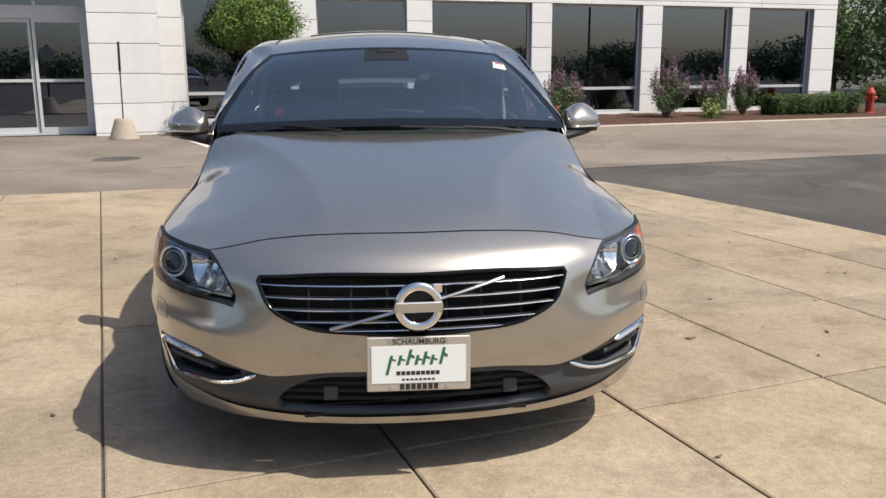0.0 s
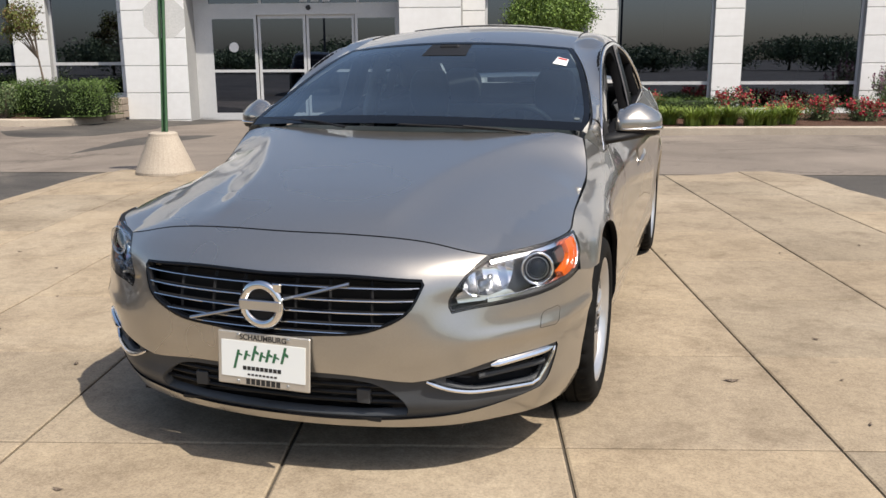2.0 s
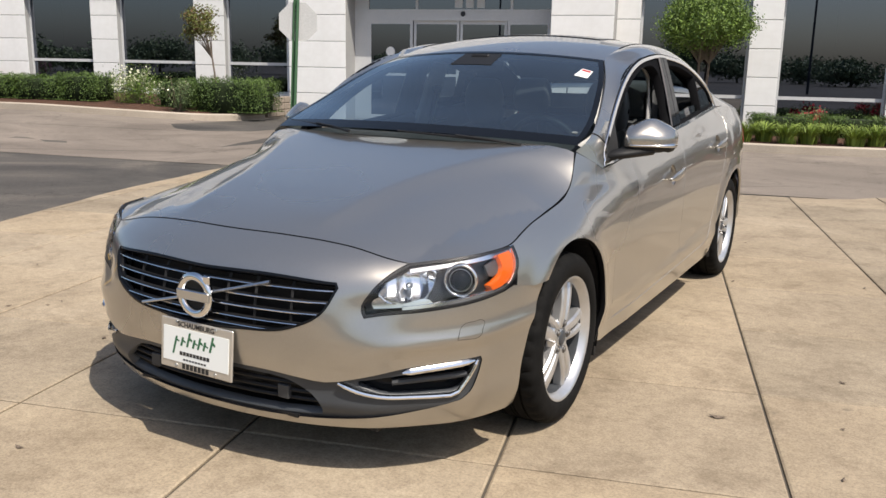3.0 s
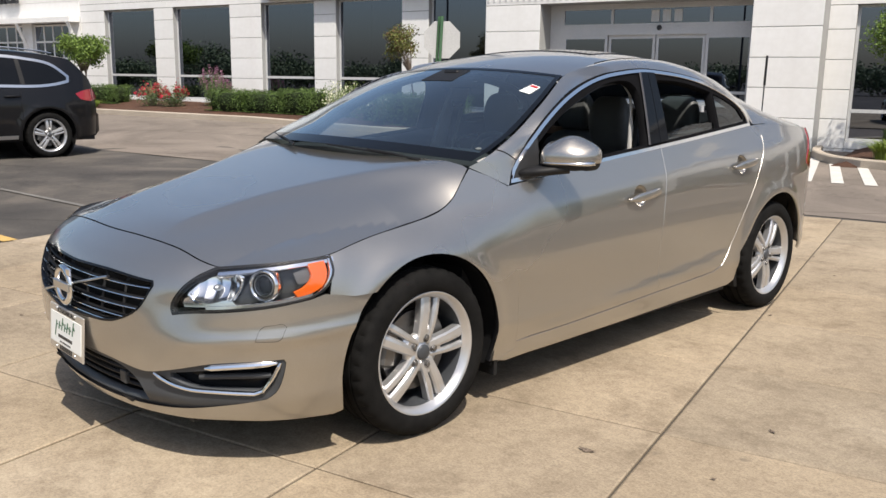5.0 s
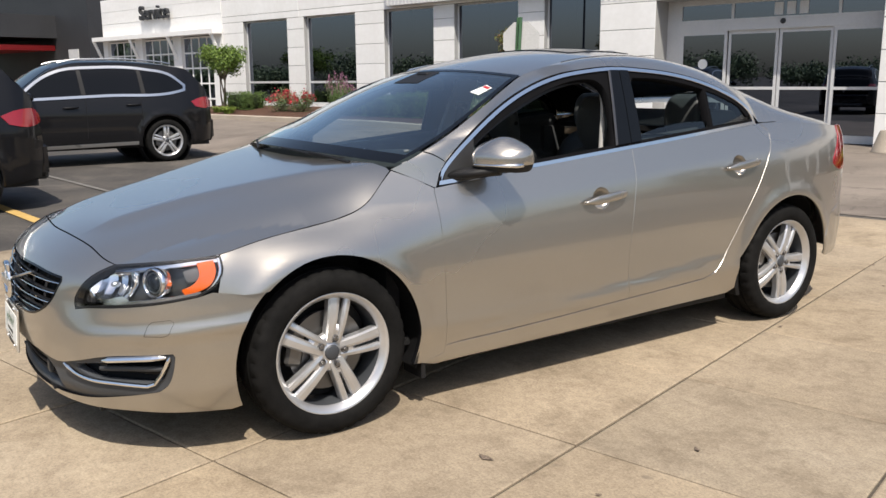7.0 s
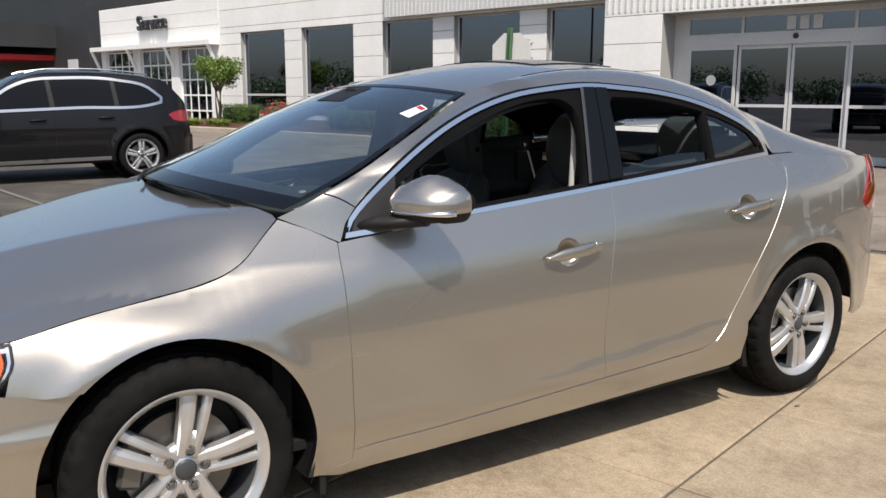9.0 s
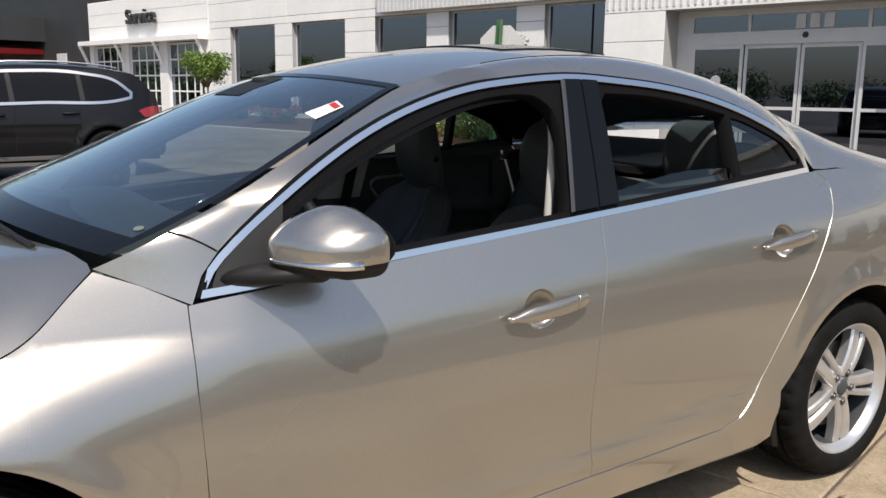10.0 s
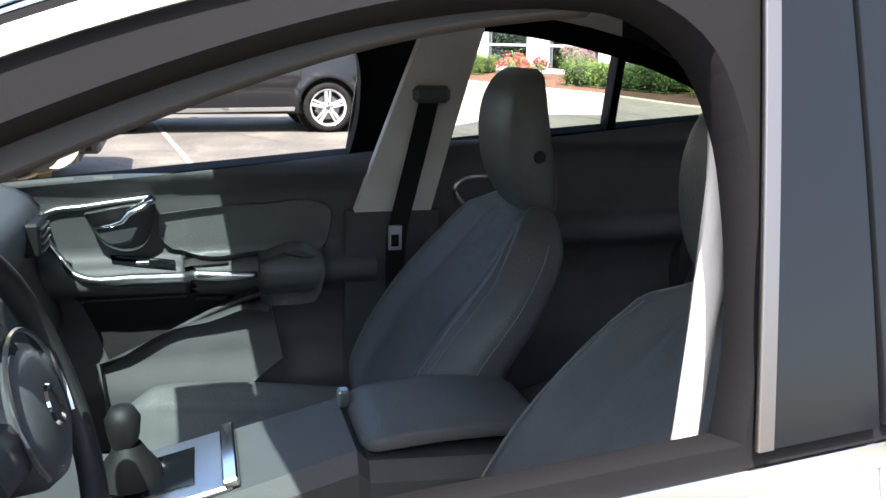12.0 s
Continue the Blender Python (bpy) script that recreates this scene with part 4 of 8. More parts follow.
skin("rear_bumper", panel([(-0.98, 0.30), (0.98, 0.30), (0.98, 0.72), (-0.98, 0.72)], tail_face, step=0.05, flange=0.02, out=(0, 1.5, 0.5)), PAINT, car)
skin("boot_face", panel([(-0.70, 0.725), (0.70, 0.725), (0.70, 1.03), (-0.70, 1.03)], tail_face, step=0.05, flange=0.02, out=(0, 1.5, 0.5)), PAINT, car)
for sgn in (1, -1):
    mir = sgn < 0
    poly = sp([(3.41, 0.70), (3.35, 0.60), (3.21, 0.55), (3.145, 0.43)], 10) + arc(2.776, 164, 180, 6)[1:] + [(3.20, 0.305), (3.53, 0.30), (3.56, 0.45), (3.555, 0.70)]
    skin("rear_bumper_side", panel(poly, side, step=0.03, gap=0.0012, mirror=mir), PAINT, car)
    poly = sp(LAMP_EDGE, 14) + [(3.57, 0.79), (3.60, 0.88), (3.56, 1.045)]
    skin("tail_lamp", panel(poly, side, step=0.03, gap=0.002, lift=0.004, mirror=mir), TAIL, car, "red tail lamp")

# -- bonnet --
bonnet_c = Curve1([(-0.80, 0.748), (-0.773, 0.762), (-0.68, 0.799), (-0.5, 0.850), (-0.3, 0.895), (-0.1, 0.936), (0.1, 0.976), (0.22, 1.001), (0.30, 1.016), (0.42, 1.035)])
crease_x = Curve1([(-0.82, 0.285), (-0.70, 0.290), (-0.50, 0.312), (-0.30, 0.352), (-0.10, 0.425), (0.05, 0.500), (0.15, 0.560), (0.27, 0.645), (0.42, 0.70)])
shoulder_x = Curve1([(-0.82, 0.430), (-0.69, 0.455), (-0.54, 0.487), (-0.39, 0.508), (-0.14, 0.518), (0.0, 0.530), (0.12, 0.556), (0.27, 0.650), (0.42, 0.71)])


def soft(x, w):
    return w * math.log1p(math.exp(min(60.0, x / w)))


def bonnet_base(x, y):
    """A nearly flat middle, a fine crease with a shallow hollow beyond it, and a shoulder that falls to the edge."""
    a, w = abs(x), edge_x(y)
    def rest(q):
        return 0.020 * q * q + 0.28 * (soft(q - crease_x(y), 0.006) - 0.72 * soft(q - crease_x(y) - 0.10, 0.025)) * (1 - 0.5 * smoothstep((y - 0.05) / 0.25))
    def fall(q):
        return 0.8 * soft(q - shoulder_x(y), 0.026) + 1.2 * soft(q - 0.875 * w, 0.025)
    a = min(a, 1.15 * w)
    drop = bonnet_c(y) - edge_z(y)
    return bonnet_c(y) - rest(a) - (drop - rest(w)) * fall(a) / fall(w)


def bonnet(x, y):
    """The base shape, led flush to the fenders along the shut line."""
    z = bonnet_base(x, y)
    if y > -0.45:
        yy = min(0.34, y)
        off = seam_z(yy) - 0.0015 - bonnet_base(seam_x(yy), yy)
        z += off * min(1.1, abs(x) / seam_x(yy)) ** 5 * smoothstep((y + 0.45) / 0.12)
    a = min(abs(x), lip[-1][0])
    ye, ze = np.interp(a, lip[:, 0], lip[:, 1]), np.interp(a, lip[:, 0], lip[:, 2])
    z += (ze + 0.001 - bonnet_base(a, ye)) * (1 - smoothstep((y - ye) / 0.16))
    return (x, y, float(z))


# scuttle under the screen, wipers
skin("scuttle", panel([(-0.68, 0.20), (0.68, 0.20), (0.68, 0.46), (-0.68, 0.46)], lambda x, y: (x, y + 0.16 * (x / 0.73) ** 2, 0.968 + 0.04 * (y - 0.2)), step=0.06, flange=0.02, out=(0, 0.3, 0.3)), BLACK, car)
for x0, t0, x1, t1 in ((-0.70, 0.036, -0.22, 0.004), (0.02, 0.012, 0.56, 0.002)):
    bm = bmesh.new()
    a, m_, b = (np.array(top(x / 0.755, t)) + (0, -0.002, 0.001) for x, t in ((x0, t0), ((x0 + x1) / 2, (t0 + t1) / 2), (x1, t1)))
    tube(bm, [a, m_, b], [0.004, 0.006, 0.004], 6)
    tube(bm, [m_ + (0, -0.002, 0.006), (m_ + b) / 2 + (0, -0.004, 0.005), b + (0, -0.004, -0.004)], 0.005, 6)
    part("wiper", bm, BLACK, car)

# -- nose --
NOSE = [(0, -0.957), (0.25, -0.940), (0.45, -0.895), (0.60, -0.830), (0.72, -0.730), (0.80, -0.640), (0.845, -0.560), (0.875, -0.470), (0.895, -0.385), (0.905, -0.300), (0.912, -0.220)]
nose_line = np.array(NOSE)
nose_t = np.concatenate([[0], np.cumsum(np.linalg.norm(np.diff(nose_line, axis=0), axis=1))])
nose_s = np.linspace(0, nose_t[-1], 700)
nose_p = curve_at(np.concatenate([-nose_t[:0:-1], nose_t]), np.concatenate([nose_line[:0:-1] * (-1, 1), nose_line]), nose_s)
nose_out = Curve1([(0.12, -0.085), (0.165, -0.062), (0.205, -0.040), (0.25, -0.022), (0.33, -0.010), (0.42, 0.0), (0.50, 0.0), (0.58, -0.008), (0.64, -0.028), (0.68, -0.055), (0.715, -0.096), (0.74, -0.140), (0.77, -0.20)])


def nose(s, z):
    a = min(abs(s), nose_s[-1] - 1e-3)
    x, y = np.interp(a, nose_s, nose_p[:, 0]), np.interp(a, nose_s, nose_p[:, 1])
    x2, y2 = np.interp(a + 0.002, nose_s, nose_p[:, 0]), np.interp(a + 0.002, nose_s, nose_p[:, 1])
    l = math.hypot(x2 - x, y2 - y) or 1.0
    nx, ny = -(y - y2) / l, -(x2 - x) / l
    o = nose_out(z)
    if z > 0.45:
        o *= 1 - 0.72 * smoothstep((a - 0.62) / 0.40)
    o -= 0.020 * math.exp(-((a - 0.60) / 0.10) ** 2 - ((z - 0.575) / 0.070) ** 2)
    o += 0.010 * math.exp(-((z - 0.425 - 0.06 * a) / 0.028) ** 2) * smoothstep((a - 0.55) / 0.2)
    x, y = x + nx * o, y + ny * o
    return (math.copysign(x, s) if s else 0.0, y, z)


def s_of_y(y):
    return float(np.interp(y, nose_p[:, 1], nose_s))


lamp_top = sp([(0.735, 0.709), (0.86, 0.7225), (1.00, 0.734), (1.145, 0.741)], 12)
lamp_out = sp([(1.145, 0.741), (1.150, 0.69), (1.120, 0.640), (1.06, 0.607)], 8)
lamp_low = sp([(1.06, 0.607), (0.93, 0.589), (0.78, 0.574), (0.65, 0.563), (0.585, 0.553)], 16)
lamp_in = sp([(0.585, 0.553), (0.575, 0.575), (0.605, 0.63), (0.66, 0.675), (0.735, 0.709)], 12)
LAMP = lamp_top[:-1] + lamp_out[:-1] + lamp_low[:-1] + lamp_in[:-1]
GRILLE_HALF = sp([(0, 0.664), (0.26, 0.667), (0.495, 0.655)], 14) + sp([(0.502, 0.640), (0.458, 0.566), (0.345, 0.506), (0.17, 0.485), (0, 0.474)], 22)
GRILLE = GRILLE_HALF + [(-s, z) for s, z in GRILLE_HALF[::-1]][1:-1]
TRIM_HALF = sp([(0, 0.366), (0.29, 0.362), (0.38, 0.352), (0.47, 0.345), (0.505, 0.350)], 12) + sp([(0.60, 0.372), (0.72, 0.398), (0.84, 0.408), (0.965, 0.413)], 12)[0:] + \
    sp([(0.972, 0.40), (0.965, 0.36), (0.935, 0.292), (0.905, 0.272)], 8) + sp([(0.80, 0.254), (0.65, 0.232), (0.47, 0.215), (0.3, 0.207), (0, 0.205)], 20)
TRIM = TRIM_HALF + [(-s, z) for s, z in TRIM_HALF[::-1]][1:-1]
half_top = sp([(0, 0.7615), (0.25, 0.7605), (0.50, 0.7465), (0.735, 0.709)], 20)
# the bonnet meets the bumper along this lip
lip = np.array([nose(q, z) for q, z in half_top])
front_edge = [(-x, y) for x, y, _ in lip[:0:-1]] + [(x, y) for x, y, _ in lip]
right_edge = sp([(0.722, -0.63), (0.802, -0.53)] + [(seam_x(y), y) for y in (-0.40, -0.3, -0.2, -0.1, 0.0, 0.1, 0.15, 0.19, 0.22, 0.25, 0.28, 0.31, 0.336)], 44)
rear_edge = sp([(0.735, 0.336), (0.68, 0.32), (0.5, 0.27), (0.25, 0.225), (0, 0.212), (-0.25, 0.225), (-0.5, 0.27), (-0.68, 0.32), (-0.735, 0.336)], 30)
poly = front_edge + right_edge + rear_edge + [(-x, y) for x, y in right_edge[::-1]]
# Turned-in edges painted black as the gap's depth shade.
skin("bonnet", panel(poly, bonnet, step=0.020, gap=0.0016, flange=0.03, out=(0, 0, 0.3)), PAINT, car, edge=RUBBER_AND_GAP_SHADE)
half = half_top + lamp_in[::-1][1:] + lamp_low[::-1][1:] + [(1.11, 0.620), (1.16, 0.6125), (1.285, 0.601)]
half += [(s_of_y(y), z) for y, z in arc(0, 47.4, -22, 20)] + sp([(1.16, 0.168), (0.98, 0.178), (0.72, 0.184), (0.36, 0.178), (0, 0.175)], 24)
poly = half + [(-s, z) for s, z in half[::-1]][1:-1]
# Edges black here too: gap shade put into colour.
bumper = skin("front_bumper", panel(poly, nose, holes=[GRILLE, TRIM], step=0.019, gap=0.0015, flange=0.02, out=(0, 0.2, 0.45)), PAINT, car, edge=RUBBER_AND_GAP_SHADE)
for sgn in (1, -1):
    bm = bmesh.new()
    ring = [Vector(nose(sgn * s, z)) + Vector((0, -0.0012, 0)) for s, z in sp([(0.876, 0.480), (0.910, 0.479), (0.950, 0.481), (0.958, 0.486), (0.968, 0.507), (0.976, 0.524), (0.970, 0.530), (0.935, 0.530), (0.905, 0.527), (0.893, 0.520), (0.883, 0.500), (0.876, 0.480)], 44)]
    tube(bm, ring, 0.0006, 4)
    part("washer_cover_gap", bm, BLACK, bumper)
# lower dark trim with the intake
INTAKE_HALF = [(0, 0.350)] + sp([(0.27, 0.345), (0.345, 0.330), (0.445, 0.236), (0.44, 0.226)], 14) + [(0.3, 0.219), (0, 0.217)]
INTAKE = INTAKE_HALF + [(-s, z) for s, z in INTAKE_HALF[::-1]][1:-1]
FOG = sp([(0.56, 0.352), (0.70, 0.372), (0.945, 0.392)], 10) + sp([(0.935, 0.36), (0.905, 0.312), (0.87, 0.303)], 6) + sp([(0.74, 0.305), (0.63, 0.312), (0.56, 0.335)], 10)


def trim_face(s, z):
    """Set back from the bumper, and rounded at its edges."""
    x, y, zz = nose(s, z)
    return (x, y + 0.012 - 0.010 * math.exp(-((z - 0.262) / 0.03) ** 2), zz)


trim = skin("lower_trim", panel(TRIM, trim_face, holes=[INTAKE, FOG, [(-s, z) for s, z in FOG]], step=0.018, flange=0.03, out=(0, 0.2, 0.45)), TRIM_GREY, car, "anthracite lower bumper trim")


def back(f, d):
    return lambda s, z: (f(s, z)[0] * 0.985, f(s, z)[1] + d, f(s, z)[2])


part("radiator", boxes((-0.47, 0.47, -0.80, -0.78, 0.22, 0.66)), BLACK, car)
for zc in (0.318, 0.292, 0.266):
    bm = bmesh.new()
    n = 0.44 - (0.35 - zc) * -0.2
    pts = [Vector(nose(s, zc)) + Vector((0, 0.035, 0)) for s in np.linspace(-0.40 - (0.32 - zc) * 0.9, 0.40 + (0.32 - zc) * 0.9, 30)]
    tube(bm, pts, 0.007, 6)
    part("intake_slat", bm, BLACK, trim)
for s in (-0.27, 0.30):
    p = nose(s, 0.285)
    part("hook_cover", boxes((p[0] - 0.022, p[0] + 0.022, p[1] + 0.022, p[1] + 0.04, 0.262, 0.308), bevel=0.003), PLASTIC, trim)
for sgn in (1, -1):
    f = lambda s, z, sgn=sgn: (sgn * back(nose, 0.045)(s, z)[0], back(nose, 0.045)(s, z)[1], z)
    fog = skin("fog_recess", panel(sp([(0.53, 0.34), (0.70, 0.385), (0.97, 0.40)], 10) + sp([(0.95, 0.33), (0.88, 0.29)], 5) + sp([(0.74, 0.295), (0.60, 0.305)], 6), f, step=0.025, flange=0.0, out=(0, 0.2, 0.45)), BLACK_GLOSS, trim, "black fog lamp recess")
    bm = bmesh.new()
    tube(bm, [Vector(nose(sgn * s, z)) + Vector((0, 0.026, 0)) for s, z in sp([(0.66, 0.345), (0.78, 0.352), (0.90, 0.356)], 10)], 0.010, 8)
    part("fog_bar", bm, PLASTIC, fog)
    bm = bmesh.new()
    tube(bm, [Vector(nose(sgn * s, z)) + Vector((0, -0.001, 0)) for s, z in sp([(0.505, 0.345), (0.57, 0.319), (0.63, 0.306), (0.745, 0.299), (0.865, 0.294)], 16) + sp([(0.893, 0.303), (0.925, 0.345), (0.955, 0.402)], 8)], [0.004] + [0.0075] * 16 + [0.0075] * 8 + [0.004], 8)
    part("chrome_strip", bm, CHROME, trim, "bright chrome strip round the fog lamp")
    bm = bmesh.new()
    tube(bm, [Vector(nose(sgn * s, z)) + Vector((0, -0.004, 0)) for s, z in sp([(0.708, 0.384), (0.82, 0.394), (0.945, 0.402)], 10)], [0.004] + [0.0105] * 8 + [0.009, 0.004], 8)
    part("daylight_bar", bm, REFLECTOR, trim, "clear daytime light bar")

# -- grille --
grille = skin("grille_surround", panel(inset(GRILLE, -0.001), lambda s, z: tuple(np.array(nose(s, z)) + (0, -0.0015, 0)), holes=[inset(GRILLE, 0.006)], step=0.02, flange=0.03, out=(0, 0.2, 0.45)), BLACK_GLOSS, car, "grille with bright slats")
gpoly = np.array(GRILLE)


def grille_span(z, margin=0.012):
    lo = gpoly[(gpoly[:, 0] >= 0)]
    lower = lo[lo[:, 1].argsort()]
    s = 0.0
    for a, b in zip(GRILLE_HALF, GRILLE_HALF[1:]):
        if min(a[1], b[1]) <= z <= max(a[1], b[1]) and a[1] != b[1]:
            s = max(s, a[0] + (b[0] - a[0]) * (z - a[1]) / (b[1] - a[1]))
    return s - margin


for k, zc in enumerate((0.629, 0.593, 0.557, 0.521, 0.495)):
    w = grille_span(zc)
    for dz, dy, r, mat, name in ((0.0, 0.006, 0.0025, CHROME, "bright_slat_edge"), (-0.003, 0.030, 0.008, BLACK, "slat")):
        bm = bmesh.new()
        tube(bm, [Vector(nose(s, zc)) + Vector((0, dy, dz)) for s in np.linspace(-w, w, 36)], r, 6, flat=1.0 if mat is CHROME else 0.5)
        part(name, bm, mat, grille)
for s in (-0.33, -0.2, -0.09, 0.09, 0.2, 0.33):
    bm = bmesh.new()
    z0 = max(0.485, 0.474 + 0.4 * max(0, abs(s) - 0.15) ** 1.5)
    tube(bm, [Vector(nose(s, z)) + Vector((0, 0.036, 0)) for z in np.linspace(z0, 0.655, 6)], 0.006, 4)
    part("grille_bar", bm, BLACK, grille)
bm = bmesh.new()
pts = [Vector(nose(s, 0.573 + 0.258 * s)) + Vector((0, -0.006, 0)) for s in np.linspace(-0.262, 0.275, 24)]
tube(bm, pts, 0.0082, 6, flat=0.6)
part("diagonal_bar", bm, SATIN, grille, "satin diagonal bar across the grille")
bc = Vector(nose(0, 0.573)) + Vector((0.004, -0.012, 0))
bm = bmesh.new()
lathe(bm, [(0.047, -0.004), (0.052, -0.013), (0.064, -0.015), (0.074, -0.010), (0.075, 0.004), (0.047, 0.004)], 48, 'y', bc, closed=True)
badge = part("badge", bm, CHROME, car, "round chrome badge ring", smooth=True)
bm = bmesh.new()
lathe(bm, [(0.0, 0.0), (0.05, 0.0)], 32, 'y', bc)
part("backing", bm, BLACK, badge)
part("cross_bar", boxes((bc.x - 0.070, bc.x + 0.070, bc.y - 0.018, bc.y - 0.003, bc.z - 0.016, bc.z + 0.016), bevel=0.003), SATIN, badge, "brushed bar across the ring")
part("arrow", boxes((bc.x + 0.042, bc.x + 0.07, bc.y - 0.012, bc.y, bc.z + 0.042, bc.z + 0.070), bevel=0.003), CHROME, badge)

# -- show plate --
plate_at = pose(0.002, -0.968, 0.395, 90 - 4, 0.6, 0)
plate = part("show_plate", boxes((-0.157, 0.157, -0.084, 0.084, -0.004, 0.004), bevel=0.003), PLATE_FRAME, car, "dealer show plate in a beige metal frame")
plate.matrix_basis = plate_at
part("plate_sheet", boxes((-0.143, 0.143, -0.058, 0.056, 0.004, 0.006)), PLATE_WHITE, plate, "white sheet with green and black writing")
lettering("plate_lettering", "SCHAUMBURG", 0.024, pose(0, 0.069, 0.0045), INK_BLACK, plate, 0.0006, bold=0.0004)
for x, h, d in ((-0.094, 0.030, 0.03), (-0.066, 0.030, 0.0), (-0.040, 0.048, 0.0), (-0.014, 0.030, 0.0), (0.008, 0.040, 0.0), (0.032, 0.030, 0.0), (0.060, 0.052, 0.0)):
    bm = bmesh.new()
    for corners in (((0, -d), (0.009, -d), (0.009, h), (0, h)), ((0.009, h * 0.5), (0.021, h * 0.4), (0.021, h * 0.55), (0.009, h * 0.7))):
        bm.faces.new([bm.verts.new((x + a + 0.25 * b, b - 0.002, 0.0068)) for a, b in corners])
    part("green_bar", bm, INK_GREEN, plate, "green slanted bar")
for n_, x0, w_, gap_, y0, y1, z_ in ((9, -0.068, 0.012, 0.0148, -0.033, -0.021, 0.006), (8, -0.052, 0.009, 0.013, -0.050, -0.044, 0.006), (7, -0.058, 0.0132, 0.0172, -0.079, -0.061, 0.004)):
    for k in range(n_):
        part("dark_bar", boxes((x0 + gap_ * k, x0 + gap_ * k + w_, y0, y1, z_, z_ + 0.0008)), INK_BLACK, plate)
for x, y in ((-0.085, 0.074), (0.085, 0.074), (-0.085, -0.072), (0.085, -0.072)):
    bm = bmesh.new()
    lathe(bm, [(0, 0.009), (0.005, 0.008), (0.006, 0.004)], 12, 'z', (x, y, 0))
    part("plate_screw", bm, SATIN, plate)

# -- window surrounds, glass, pillars --
frame_line = list(c1_line) + [(2.572, 1.096)]
OUT_WIN = frame_line + sp([(2.565, belt(2.565)), (1.6, belt(1.6)), (0.525, belt(0.525))], 40)
low_at = lambda pts, d: [(y, max(z, belt(y) + d)) if z > belt(y) + 0.03 else (y, belt(y) + d) for y, z in pts]
CHROME_OUT, IN_WIN = low_at(inset(OUT_WIN, 0.009), -0.0035), low_at(inset(OUT_WIN, 0.0235), 0.0125)
roofline = Curve1([(y, z) for y, z in c1_line], 0.5, 2.56)


def head(y):
    return roofline(y) - 0.046


def head_front(y):
    return roofline(y) - 0.046 - 0.014 * (1 - smoothstep((y - 1.0) / 0.35))


lowl = lambda y: (y, belt(y) + 0.028)
FW = [(y, head_front(y)) for y in np.linspace(0.72, 1.36, 24)] + sp([(1.40, head_front(1.40) - 0.002), (1.458, head_front(1.458) - 0.014), (1.502, head_front(1.502) - 0.048), (1.522, head_front(1.522) - 0.100), (1.527, 1.18), (1.521, 1.09), (1.506, belt(1.50) + 0.028)], 26) + [lowl(y) for y in np.linspace(1.44, 0.70, 20)]
RW = sp([(1.690, belt(1.69) + 0.028), (1.687, 1.2), (1.683, head(1.69) - 0.03)], 8) + sp([(1.700, head(1.70) - 0.006), (1.85, head(1.85)), (2.0, head(2.0)), (2.186, head(2.186))], 14) + [lowl(2.194)] + [lowl(y) for y in np.linspace(2.13, 1.75, 10)]
QG = [lowl(2.216), (2.208, head(2.208) - 0.004)] + [(y, head(y)) for y in np.linspace(2.26, 2.45, 10)] + sp([(2.500, head(2.45) - 0.055), (2.522, 1.132), (2.525, belt(2.525) + 0.028)], 5) + [lowl(2.34)]
